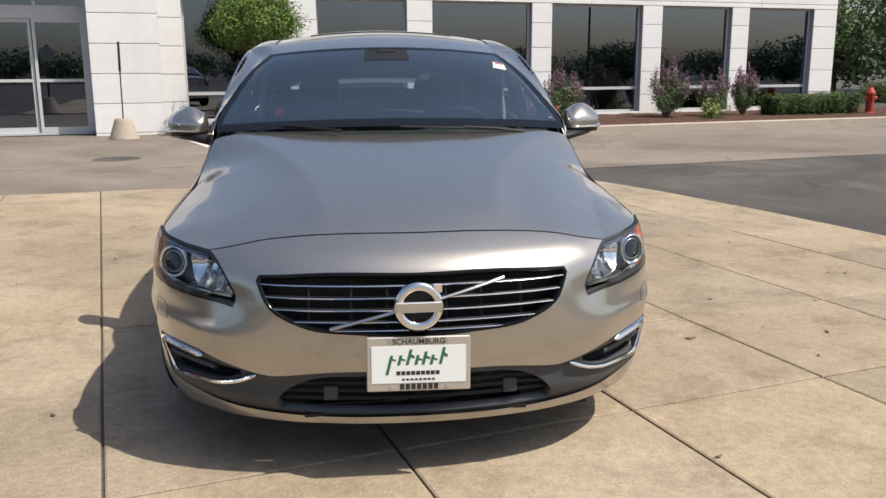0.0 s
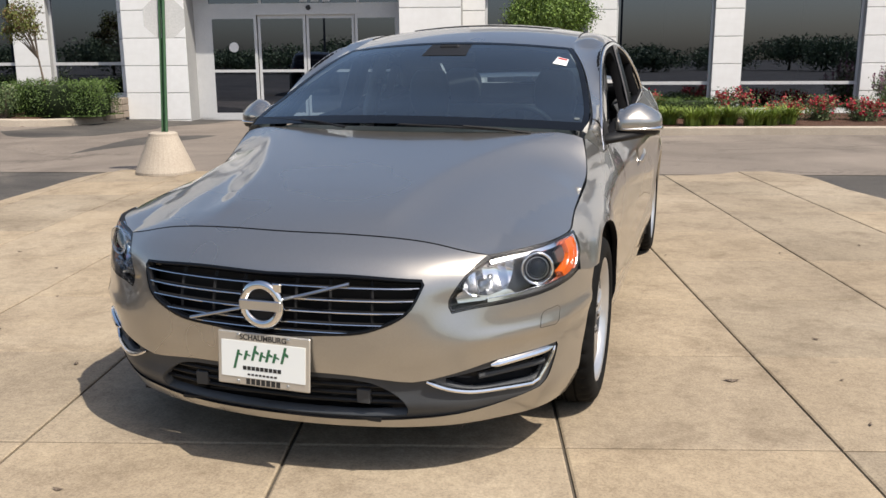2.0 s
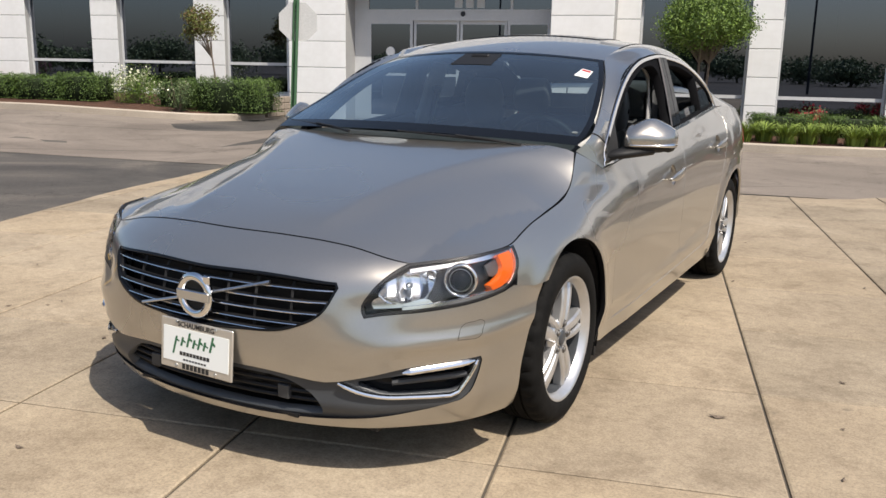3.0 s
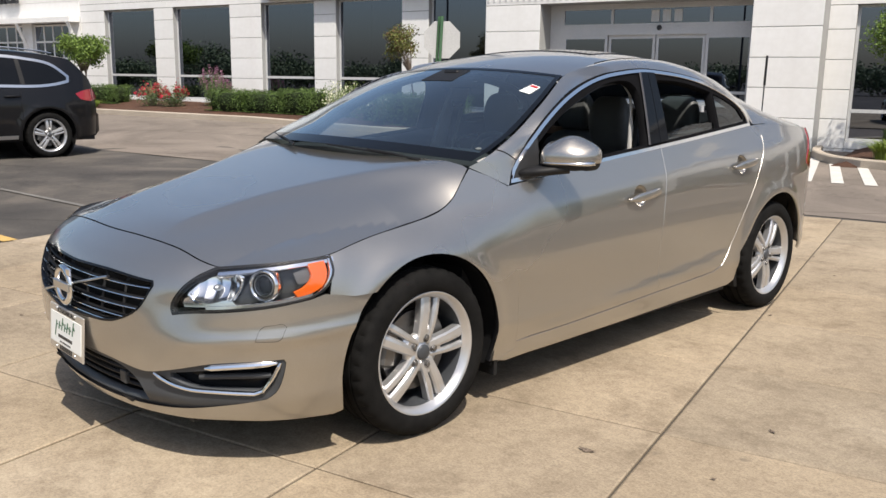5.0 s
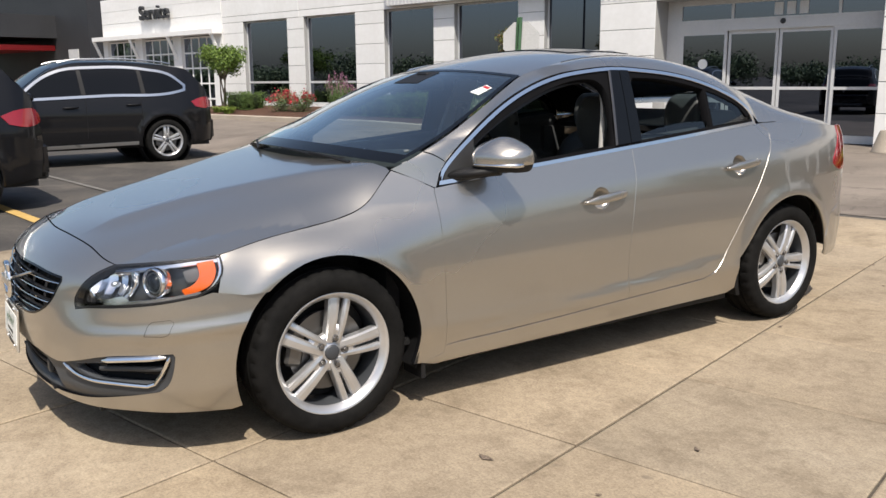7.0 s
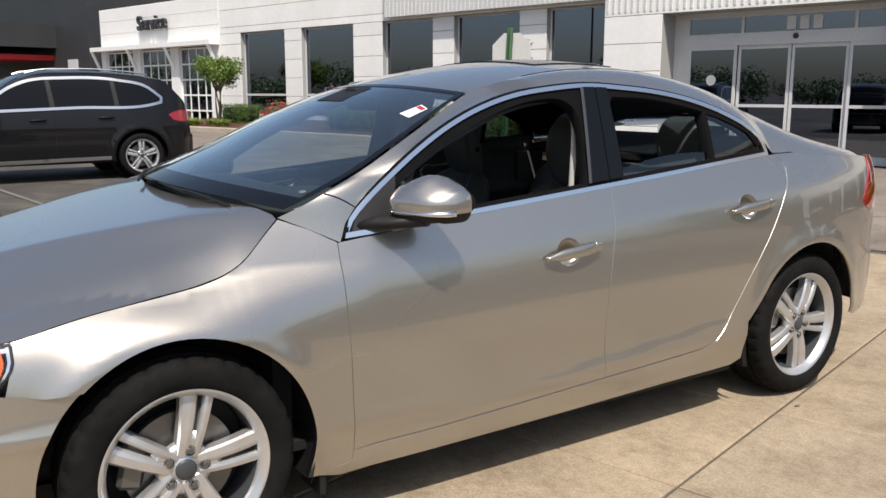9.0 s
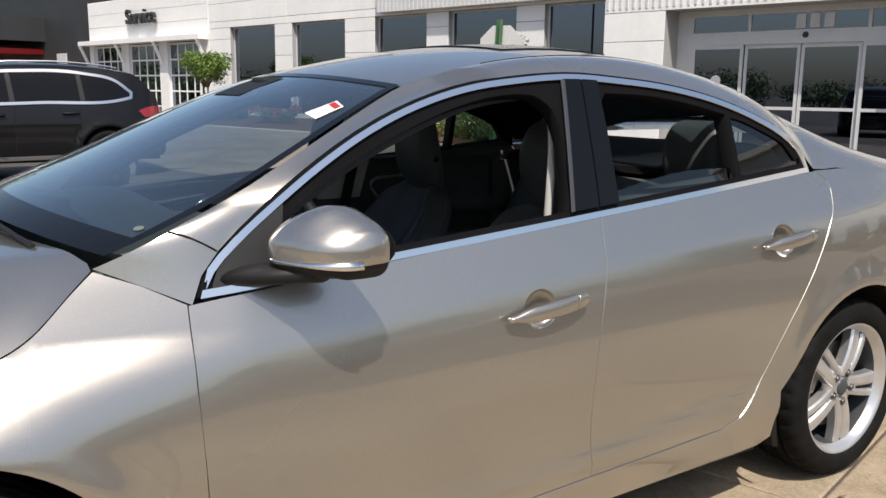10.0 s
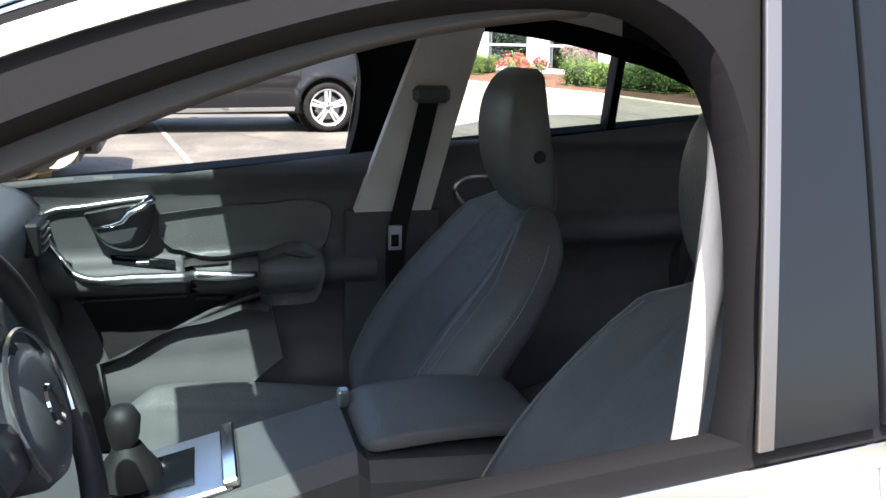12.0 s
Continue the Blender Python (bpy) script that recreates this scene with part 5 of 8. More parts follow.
for sgn in (1, -1):
    mir = sgn < 0
    skin("window_chrome", panel(CHROME_OUT, green, holes=[IN_WIN], step=0.02, flange=0.010, lift=0.008, mirror=mir, out=(0, 1.4, 1.0)), CHROME, car, "bright chrome window surround")
    frm = skin("window_frame", panel(inset(OUT_WIN, 0.0005), green, holes=[FW, RW, QG], step=0.02, flange=0.045, lift=0.0, mirror=mir, out=(0, 1.4, 1.0)), RUBBER_AND_GAP_SHADE, car, "black window frames")
    inner = [(y, roofline(y) - 0.036) for y in np.linspace(0.66, 1.44, 20)] + [(y, roofline(y) - 0.050 - 0.026 * (1 - smoothstep((y - 1.0) / 0.40))) for y in np.linspace(1.44, 0.70, 20)]
    skin("inner_frame", panel(inner, green, step=0.02, flange=0.02, lift=-0.046, mirror=mir, out=(0, 1.4, 1.0)), DARK_PLASTIC, frm, "dark inner edge of the door frame")
    # gloss pillar covers on both doors
    pa = [(1.518, belt(1.52) + 0.024), (1.554, head(1.554) + 0.024), (1.612, head(1.612) + 0.024), (1.606, belt(1.606) + 0.024)]
    pb = [(1.613, belt(1.613) + 0.024), (1.619, head(1.619) + 0.024), (1.672, head(1.672) + 0.024), (1.679, belt(1.679) + 0.024)]
    for poly in (pa, pb):
        skin("pillar_cover", panel(poly, green, step=0.03, flange=0.008, lift=0.010, mirror=mir, out=(0, 1.4, 1.0)), BLACK_GLOSS, frm, "gloss black pillar cover")
    poly = [(1.509, belt(1.51) + 0.024), (1.546, head(1.546) + 0.022), (1.557, head(1.557) + 0.022), (1.520, belt(1.52) + 0.024)]
    skin("pillar_edge", panel(poly, green, step=0.02, flange=0.006, lift=0.012, mirror=mir, out=(0, 1.4, 1.0)), PILLAR_EDGE, frm, "thin satin metal pillar edge")
    # mirror corner
    sail = [(0.553, belt(0.553) + 0.006), (0.557, belt(0.557) + 0.022), (0.568, belt(0.568) + 0.046)] + [(y, roofline(y) - 0.031) for y in np.linspace(0.60, 0.725, 8)] + [(0.700, belt(0.70) + 0.022), (0.710, belt(0.71) + 0.006)]
    skin("mirror_corner", panel(sail, green, step=0.02, flange=0.01, lift=0.006, mirror=mir, out=(0, 1.4, 1.0)), DARK_PLASTIC, frm, "dark plastic mirror corner")
    glass = skin("quarter_window", panel(QG, green, step=0.03, flange=0.0, lift=-0.006, mirror=mir, out=(0, 1.4, 1.0)), QUARTER_GLASS, car, "tinted fixed quarter window")
    low = [(y, belt(y) + 0.01) for y in np.linspace(1.69, 2.19, 10)] + [(y, belt(y) + 0.055 + 0.02 * math.sin((y - 1.69) / 0.50 * 3.0)) for y in np.linspace(2.19, 1.69, 12)]
    skin("lowered_pane", panel(low, green, step=0.03, flange=0.004, lift=-0.016, mirror=mir, out=(0, 1.4, 1.0)), QUARTER_GLASS, car, "rear door pane wound down")

# -- mirrors --
mir_top = Curve1([(-1.0, 0.014), (-0.93, 0.038), (-0.65, 0.060), (-0.25, 0.080), (0.05, 0.083), (0.40, 0.068), (0.75, 0.047), (0.93, 0.030), (1.0, 0.012)])
mir_low = Curve1([(-1.0, 0.018), (-0.93, 0.044), (-0.6, 0.058), (0.0, 0.060), (0.6, 0.056), (0.9, 0.044), (1.0, 0.012)])


def mirror_body(sgn):
    """A boxy shell, highest at its inner half; its rear is cut flat."""
    cap, base = bmesh.new(), bmesh.new()
    nu, nv = 44, 32
    pts = []
    for i in range(nu + 1):
        u = -math.cos(math.pi * i / nu)
        row = []
        closed = 0.0 if i in (0, nu) else 1.0
        r = max(0.0, 1 - abs(u) ** 3.2) ** 0.5
        for j in range(nv):
            b = 2 * math.pi * j / nv
            y, z = math.copysign(abs(math.cos(b)) ** (0.72 if math.sin(b) > 0 else 0.5), math.cos(b)), (abs(math.sin(b)) ** 0.80 if math.sin(b) > 0 else -abs(math.sin(b)) ** 0.62)
            if z > 0 and y < 0:
                z *= 1 - 0.50 * (-y) ** 1.2
            Y = 0.757 + 0.088 * y * r + 0.045 * u
            lim = 0.822 + 0.05 * u
            if Y > lim:
                Y = lim + (Y - lim) * 0.08
            row.append((sgn * (0.950 + 0.100 * u), Y, 1.018 + closed * (mir_top(u) if z > 0 else mir_low(u)) * z))
        pts.append(row)
    for bm, grow in ((cap, 1.0), (base, 0.975)):
        mid = Vector((sgn * 0.950, 0.757, 1.016))
        rows = [[bm.verts.new(mid + (Vector(p) - mid) * grow) for p in row] for row in pts]
        for i in range(nu):
            for j in range(nv):
                bm.faces.new((rows[i][j], rows[i + 1][j], rows[i + 1][(j + 1) % nv], rows[i][(j + 1) % nv]))
        bmesh.ops.remove_doubles(bm, verts=bm.verts[:], dist=0.0002)
        bmesh.ops.recalc_face_normals(bm, faces=bm.faces[:])
    for co, no in (((sgn * 0.950, 0.757, 0.990), (0, 0.04, -1)), ((sgn * 0.950, 0.803, 1.0), (-sgn * 0.5, 1, 0))):
        bmesh.ops.bisect_plane(cap, geom=cap.verts[:] + cap.edges[:] + cap.faces[:], plane_co=co, plane_no=no, clear_outer=True)
    return cap, base


for sgn in (1, -1):
    cap, base = mirror_body(sgn)
    m = part("door_mirror", base, BLACK, car, "door mirror with a dark lower shell", smooth=True)
    part("mirror_cap", cap, PAINT, m, "silver painted cap", smooth=True)
    bm = bmesh.new()
    tube(bm, [(sgn * 0.79, 0.60, 0.944), (sgn * 0.86, 0.668, 0.955), (sgn * 0.95, 0.745, 0.972)], [0.046, 0.050, 0.056], 14, flat=0.45)
    part("mirror_foot", bm, BLACK, m, smooth=True)
    bm = bmesh.new()
    pts = [(sgn * (0.950 + 0.1005 * u), 0.757 - 0.087 * max(0.0, 1 - abs(u) ** 3.2) ** 0.5 + 0.045 * u, 0.992) for u in np.linspace(-0.62, 0.985, 22)]
    tube(bm, pts, [0.0015] + [0.0025 + 0.0075 * (k / 20) ** 2 for k in range(20)] + [0.009], 8)
    part("indicator_strip", bm, REFLECTOR, m, "clear indicator strip", smooth=True)
    bm = bmesh.new()
    vs = [bm.verts.new((sgn * (0.952 + 0.08 * math.cos(a) * (0.9 if math.cos(a) < 0 else 1)), 0.8245 + 0.041 * math.cos(a), 1.018 + 0.05 * math.sin(a))) for a in np.linspace(0, 2 * math.pi, 25)[:-1]]
    bm.faces.new(vs)
    part("mirror_glass", bm, CHROME, m, "mirror glass")

# -- headlamps --
def lamp_face(depth, sgn):
    def f(s, z):
        x, y, zz = nose(s, z)
        return (sgn * (x - depth * 0.45), y + depth * 0.9, zz)
    return f


for sgn in (1, -1):
    lamp = skin("headlamp", panel(LAMP, lamp_face(0.070, sgn), step=0.025, flange=0.0, out=(0, 0.2, 0.45)), LAMP_INSIDE, car, "clear headlamp with projector and amber marker")
    skin("lamp_rim", panel(LAMP, lamp_face(0.002, sgn), holes=[inset(LAMP, 0.007)], step=0.02, flange=0.03, out=(0, 0.2, 0.45)), BLACK, lamp)
    strip_top = [(s, z - 0.006) for s, z in lamp_top] + [(s, z - 0.026 + 0.010 * (s - 0.735)) for s, z in lamp_top[::-1]]
    skin("top_strip", panel(strip_top, lamp_face(0.016, sgn), step=0.015, flange=0.03, out=(0, 0.2, 0.45)), REFLECTOR, lamp, "silver upper strip")
    strip_low = [(s, z + 0.007) for s, z in lamp_low[:-4]] + [(s, z + 0.017) for s, z in lamp_low[:-4][::-1]]
    skin("low_strip", panel(strip_low, lamp_face(0.014, sgn), step=0.015, flange=0.03, out=(0, 0.2, 0.45)), REFLECTOR, lamp, "silver lower strip")
    amber = sp([(1.055, 0.720), (1.062, 0.678), (1.042, 0.650), (1.00, 0.632)], 12) + sp([(1.01, 0.616), (1.06, 0.626), (1.100, 0.648), (1.118, 0.690), (1.112, 0.726)], 12)
    skin("amber_marker", panel(amber, lamp_face(0.010, sgn), step=0.014, flange=0.03, out=(0, 0.2, 0.45)), AMBER, lamp, "amber side marker")
    strip_out = [(q - 0.007, z) for q, z in lamp_out] + [(q - 0.018, z) for q, z in lamp_out[::-1]]
    skin("outer_strip", panel(strip_out, lamp_face(0.006, sgn), step=0.012, flange=0.02, out=(0, 0.2, 0.45)), REFLECTOR, lamp, "silver outer strip")
    # inner reflector: a concave bowl of upright facets behind a dark bezel
    bowl_ = sp([(0.640, 0.592), (0.628, 0.612), (0.655, 0.650), (0.705, 0.684), (0.770, 0.702), (0.808, 0.694), (0.800, 0.640), (0.770, 0.604), (0.640, 0.592)], 36)[:-1]
    def dished(s, z, sgn=sgn):
        q = min(1.0, math.hypot((s - 0.725) / 0.105, (z - 0.645) / 0.062))
        return lamp_face(0.020 + 0.045 * (1 - q * q) + 0.005 * abs(((s - 0.60) * 38) % 2 - 1), sgn)(s, z)
    skin("reflector", panel(bowl_, dished, step=0.007, flange=0.015, out=(0, 0.2, 0.45)), REFLECTOR, lamp, "bright faceted reflector")
    low_ = sp([(0.612, 0.574), (0.604, 0.592), (0.625, 0.607), (0.70, 0.592), (0.79, 0.600), (0.80, 0.590), (0.70, 0.580), (0.612, 0.574)], 26)[:-1]
    skin("lower_reflector", panel(low_, lamp_face(0.026, sgn), step=0.010, flange=0.012, out=(0, 0.2, 0.45)), REFLECTOR, lamp)
    bm = bmesh.new()
    p = Vector(lamp_face(0.045, sgn)(0.725, 0.640))
    bmesh.ops.create_icosphere(bm, subdivisions=2, radius=0.011, matrix=Matrix.Translation(p) @ Matrix.Diagonal((1, 1.6, 1, 1)))
    part("bulb_shield", bm, SATIN, lamp, smooth=True)
    side_glint = sp([(0.985, 0.690), (1.045, 0.700), (1.048, 0.672), (1.000, 0.655), (0.985, 0.690)], 14)[:-1]
    skin("side_reflector", panel(side_glint, lamp_face(0.038, sgn), step=0.012, flange=0.01, out=(0, 0.2, 0.45)), DISC, lamp)
    for s, z, r in ((0.892, 0.655, 0.052),):
        p = Vector(lamp_face(0.030, sgn)(s, z))
        turn = Vector((sgn * 0.40, -0.90, 0.05)).to_track_quat('Z', 'Y').to_matrix().to_4x4()
        mat_ = Matrix.Translation(p) @ turn
        bm = bmesh.new()
        lathe(bm, [(r * 0.82, -0.03), (r * 0.82, 0.004), (r * 0.89, 0.012), (r, 0.010), (r * 1.03, -0.002), (r * 0.98, -0.03)], 40)
        bmesh.ops.transform(bm, matrix=mat_, verts=bm.verts[:])
        part("projector_ring", bm, REFLECTOR, lamp, smooth=True)
        for name, prof, mat, label in (("projector_collar", [(r * 0.82, -0.002), (r * 0.70, 0.002), (r * 0.69, 0.0)], BLACK, ""), ("lens_ring", [(r * 0.70, 0.0), (r * 0.69, 0.006), (r * 0.65, 0.006), (r * 0.64, 0.0)], SATIN, ""),
                                        ("projector_lens", [(r * 0.64, 0.0), (r * 0.55, 0.012), (r * 0.35, 0.020), (0.0005, 0.023)], BLACK_GLOSS, "dark glass projector lens")):
            bm = bmesh.new()
            lathe(bm, prof, 36)
            bmesh.ops.transform(bm, matrix=mat_, verts=bm.verts[:])
            part(name, bm, mat, lamp, label, smooth=True)
    cover = skin("lamp_lens", panel(LAMP, lamp_face(0.0, sgn), step=0.02, flange=0.0, lift=0.001, out=(0, 0.2, 0.45)), LENS, lamp, "clear outer lens")
    cover.visible_shadow = False

# -- wheels --
def make_wheel():
    bm = bmesh.new()
    lathe(bm, [(0.236, 0.098), (0.239, 0.103), (0.232, 0.105), (0.225, 0.096), (0.214, 0.086), (0.209, 0.074)], 64, 'x')
    wheel = part("wheel", bm, ALLOY, None, "silver alloy wheel with five double spokes", smooth=True)
    bm = bmesh.new()
    prof = [(0.232, 0.100), (0.240, 0.108), (0.262, 0.1135), (0.285, 0.112), (0.302, 0.105), (0.3135, 0.094), (0.319, 0.080), (0.3215, 0.060)]
    prof += [(0.3215, 0.054), (0.314, 0.053), (0.314, 0.045), (0.3222, 0.044), (0.3225, 0.012), (0.315, 0.011), (0.315, 0.003), (0.3225, 0.002)]
    prof += [(r, -x) for r, x in prof[::-1]]
    rings = lathe(bm, prof, 144, 'x')
    for k, ring in enumerate(rings):
        if 5 <= k <= 7 or len(rings) - 8 <= k <= len(rings) - 6:
            for i, v in enumerate(ring):
                if i % 4 == 0:
                    f_ = 1 - 0.0060 / max(0.1, math.hypot(v.co.y, v.co.z))
                    v.co.y *= f_
                    v.co.z *= f_
    bm2 = bmesh.new()
    lathe(bm2, [(0.209, 0.074), (0.206, 0.060), (0.203, -0.05), (0.225, -0.10), (0.232, -0.105)], 48, 'x')
    # Barrel coloured anthracite: shade between the spokes put into its colour.
    part("rim_barrel", bm2, TRIM_GREY, wheel, smooth=True)
    tyre = part("tyre", bm, TYRE, wheel, "black road tyre", smooth=False)
    for p_ in tyre.data.polygons:
        p_.use_smooth = True
    tyre.data.set_sharp_from_angle(angle=radians(32))
    # each arm: a broad and a narrow spoke with a slot between them, joined by a web towards the hub
    for i in range(5):
        for c0, c1, h0, h1, ridge_ in ((-0.0160, -0.0270, 0.0185, 0.0265, 0.25), (0.0195, 0.0320, 0.0115, 0.0160, -0.2)):
            bm = bmesh.new()
            rings = []
            for k in range(13):
                r = 0.036 + (0.232 - 0.036) * k / 12
                a = (r - 0.036) / 0.196
                c_, hw = c0 + (c1 - c0) * a, h0 + (h1 - h0) * a
                fx = 0.074 + 0.016 * math.sin(math.pi * min(1.0, 0.12 + a * 0.78)) - 0.006 * a
                bx = fx - 0.040
                rings.append([bm.verts.new((x_, c_ + w_, r)) for w_, x_ in ((-hw, bx), (-hw, fx - 0.010), (-hw * 0.72, fx - 0.002), (hw * ridge_, fx), (hw * 0.72, fx - 0.003), (hw, fx - 0.011), (hw, bx))])
            for a_, b_ in zip(rings, rings[1:]):
                for k in range(7):
                    bm.faces.new((a_[k], a_[(k + 1) % 7], b_[(k + 1) % 7], b_[k]))
            bm.faces.new(rings[-1])
            bm.faces.new(rings[0][::-1])
            bmesh.ops.recalc_face_normals(bm, faces=bm.faces[:])
            part("spoke", bm, ALLOY, wheel).matrix_basis = Matrix.Rotation(2 * math.pi * i / 5, 4, 'X')
        bm = bmesh.new()
        vs = [[bm.verts.new((x_, y_, z_)) for x_, y_, z_ in ((0.040, y0, z), (fx, y0, z), (fx, y1, z), (0.040, y1, z))] for z, y0, y1, fx in ((0.045, -0.004, 0.014, 0.078), (0.088, -0.002, 0.016, 0.080), (0.106, 0.0, 0.016, 0.066))]
        for a_, b_ in zip(vs, vs[1:]):
            for k in range(4):
                bm.faces.new((a_[k], a_[(k + 1) % 4], b_[(k + 1) % 4], b_[k]))
        bm.faces.new(vs[-1])
        bmesh.ops.recalc_face_normals(bm, faces=bm.faces[:])
        part("spoke_web", bm, ALLOY, wheel).matrix_basis = Matrix.Rotation(2 * math.pi * i / 5, 4, 'X')
    bm = bmesh.new()
    lathe(bm, [(0.0, 0.080), (0.030, 0.080), (0.034, 0.074), (0.055, 0.077), (0.073, 0.074), (0.078, 0.050)], 40, 'x')
    part("hub", bm, ALLOY, wheel, smooth=True)
    bm = bmesh.new()
    lathe(bm, [(0.0, 0.087), (0.022, 0.086), (0.030, 0.082), (0.031, 0.074)], 32, 'x')
    part("hub_cap", bm, TRIM_GREY, wheel, "dark grey centre cap", smooth=True)
    for i in range(5):
        a = 2 * math.pi * (i + 0.02) / 5
        bm = bmesh.new()
        lathe(bm, [(0.0, 0.089), (0.008, 0.089), (0.0095, 0.086), (0.0095, 0.072), (0.0140, 0.0835), (0.0155, 0.080), (0.0155, 0.070)], 12, 'x', (0, 0.054 * math.sin(a), 0.054 * math.cos(a)))
        part("wheel_bolt", bm, DISC, wheel)
    bm = bmesh.new()
    lathe(bm, [(0.05, 0.030), (0.155, 0.030), (0.155, 0.004), (0.05, 0.004)], 48, 'x')
    part("brake_disc", bm, DISC, wheel, "grey steel brake disc")
    bm = bmesh.new()
    box(bm, -0.02, 0.052, -0.17, -0.10, -0.07, 0.075, bevel=0.012)
    part("brake_caliper", bm, DISC, wheel)
    bm = bmesh.new()
    lathe(bm, [(0.0, -0.03), (0.20, -0.03)], 40, 'x')
    part("backing_plate", bm, BLACK, wheel)
    return wheel


wheel = make_wheel()
wheel.parent = car
spots = [(0.800, 0.0, -13), (0.800, 2.776, -26), (-0.800, 0.0, 180), (-0.800, 2.776, 200)]
for k, (x, y, a) in enumerate(spots):
    m = Matrix.Translation((x, y, 0.3215)) @ (Matrix.Rotation(math.pi, 4, 'Z') if x < 0 else Matrix.Identity(4)) @ Matrix.Rotation(radians(a), 4, 'X')
    if k == 0:
        wheel.matrix_basis = m
    else:
        copy_thing(wheel, m)
# wheel housings and floor
for sgn in (1, -1):
    for cy in (0.0, 2.776):
        bm = bmesh.new()
        n = 30
        rows = [[bm.verts.new((sgn * x, cy - r * math.cos(a), 0.32 + r * math.sin(a))) for a in np.linspace(-0.35, math.pi + (0.35 if cy < 1 else 0.02), n)] for x, r in ((0.893, 0.387), (0.88, 0.398), (0.56, 0.398))]
        for row in rows[:2]:
            for k, v in enumerate(row):
                a = -0.35 + (math.pi + (0.70 if cy < 1 else 0.37)) * k / (n - 1)
                end = 1.15 - a if cy < 1 else a - (math.pi - 1.15)
                v.co.x -= sgn * (0.085 if cy < 1 else 0.15) * smoothstep(end / 1.3)
        for a_, b_ in zip(rows, rows[1:]):
            for k in range(n - 1):
                bm.faces.new((a_[k], a_[k + 1], b_[k + 1], b_[k]))
        bm.faces.new(rows[-1])
        part("wheel_housing", bm, BLACK, car)
# Unseen plates added to keep sun from leaking into the shadow under the nose.
part("splash_tray", boxes((-0.35, 0.35, -0.89, -0.70, 0.205, 0.215), (-0.58, 0.58, -0.79, -0.60, 0.215, 0.225), (-0.74, 0.74, -0.64, -0.40, 0.205, 0.212)), BLACK, car)
part("underbody", boxes((-0.58, 0.58, -0.78, 3.50, 0.17, 0.24), (-0.84, 0.84, 0.44, 2.36, 0.17, 0.26), (-0.55, 0.55, 3.2, 3.5, 0.22, 0.30)), BLACK, car)
for sgn in (1, -1):
    part("mud_flap", boxes((sgn * 0.80 - 0.07, sgn * 0.80 + 0.07, 0.405, 0.425, 0.13, 0.30)), BLACK, car)
# aerial fin
bm = bmesh.new()
rings = []
for k in range(8):
    a = k / 7
    y, h, w = 2.18 + 0.15 * a, 0.05 * math.sin(math.pi * 0.5 * a ** 0.8), 0.024 * math.sin(math.pi * (0.15 + 0.8 * a))
    z0 = 1.462 - 0.03 * a
    rings.append([bm.verts.new((x, y, z)) for x, z in ((-w, z0 - 0.01), (-w * 0.6, z0 + h * 0.6), (0, z0 + h), (w * 0.6, z0 + h * 0.6), (w, z0 - 0.01))])
for a_, b_ in zip(rings, rings[1:]):
    for k in range(4):
        bm.faces.new((a_[k], a_[k + 1], b_[k + 1], b_[k]))
bm.faces.new(rings[-1])
part("aerial_fin", bm, PAINT, car, smooth=True)

# -- inside the car --
LEATHER = make_leather()
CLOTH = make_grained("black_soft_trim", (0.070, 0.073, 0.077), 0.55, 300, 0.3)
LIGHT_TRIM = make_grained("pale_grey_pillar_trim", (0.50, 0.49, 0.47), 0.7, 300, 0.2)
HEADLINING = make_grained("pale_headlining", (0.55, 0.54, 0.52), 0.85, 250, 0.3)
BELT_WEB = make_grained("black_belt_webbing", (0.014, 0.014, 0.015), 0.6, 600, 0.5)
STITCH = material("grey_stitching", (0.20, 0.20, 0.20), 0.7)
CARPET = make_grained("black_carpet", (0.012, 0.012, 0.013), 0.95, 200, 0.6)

part("cabin_floor", boxes((-0.80, 0.80, 0.35, 2.95, 0.26, 0.29), (-0.78, 0.78, 0.30, 0.36, 0.29, 0.92)), CARPET, car)
skin("headlining", panel([(-0.97, T_WS + 0.01), (0.97, T_WS + 0.01), (0.97, T_RW), (-0.97, T_RW)], top, step=0.08, flange=0.0, lift=-0.035, out=(0, 1.5, 0.6)), HEADLINING, car)
for sgn in (1, -1):
    # The lining's rear stretch is coloured near black, its front pale.
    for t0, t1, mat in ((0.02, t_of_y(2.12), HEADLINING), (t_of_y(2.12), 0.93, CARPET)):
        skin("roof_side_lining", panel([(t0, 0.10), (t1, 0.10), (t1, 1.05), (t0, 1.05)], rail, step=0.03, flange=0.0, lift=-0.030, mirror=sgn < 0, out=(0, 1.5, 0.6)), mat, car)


def block_loft(name, rings, mat, parent, label="", seg=None):
    """A closed smooth body from rings of equal length."""
    bm = bmesh.new()
    vr = [[bm.verts.new(p) for p in ring] for ring in rings]
    n = len(rings[0])
    for a, b in zip(vr, vr[1:]):
        for k in range(n):
            bm.faces.new((a[k], a[(k + 1) % n], b[(k + 1) % n], b[k]))
    bm.faces.new(vr[0][::-1])
    bm.faces.new(vr[-1])
    bmesh.ops.recalc_face_normals(bm, faces=bm.faces[:])
    return part(name, bm, mat, parent, label, smooth=True)


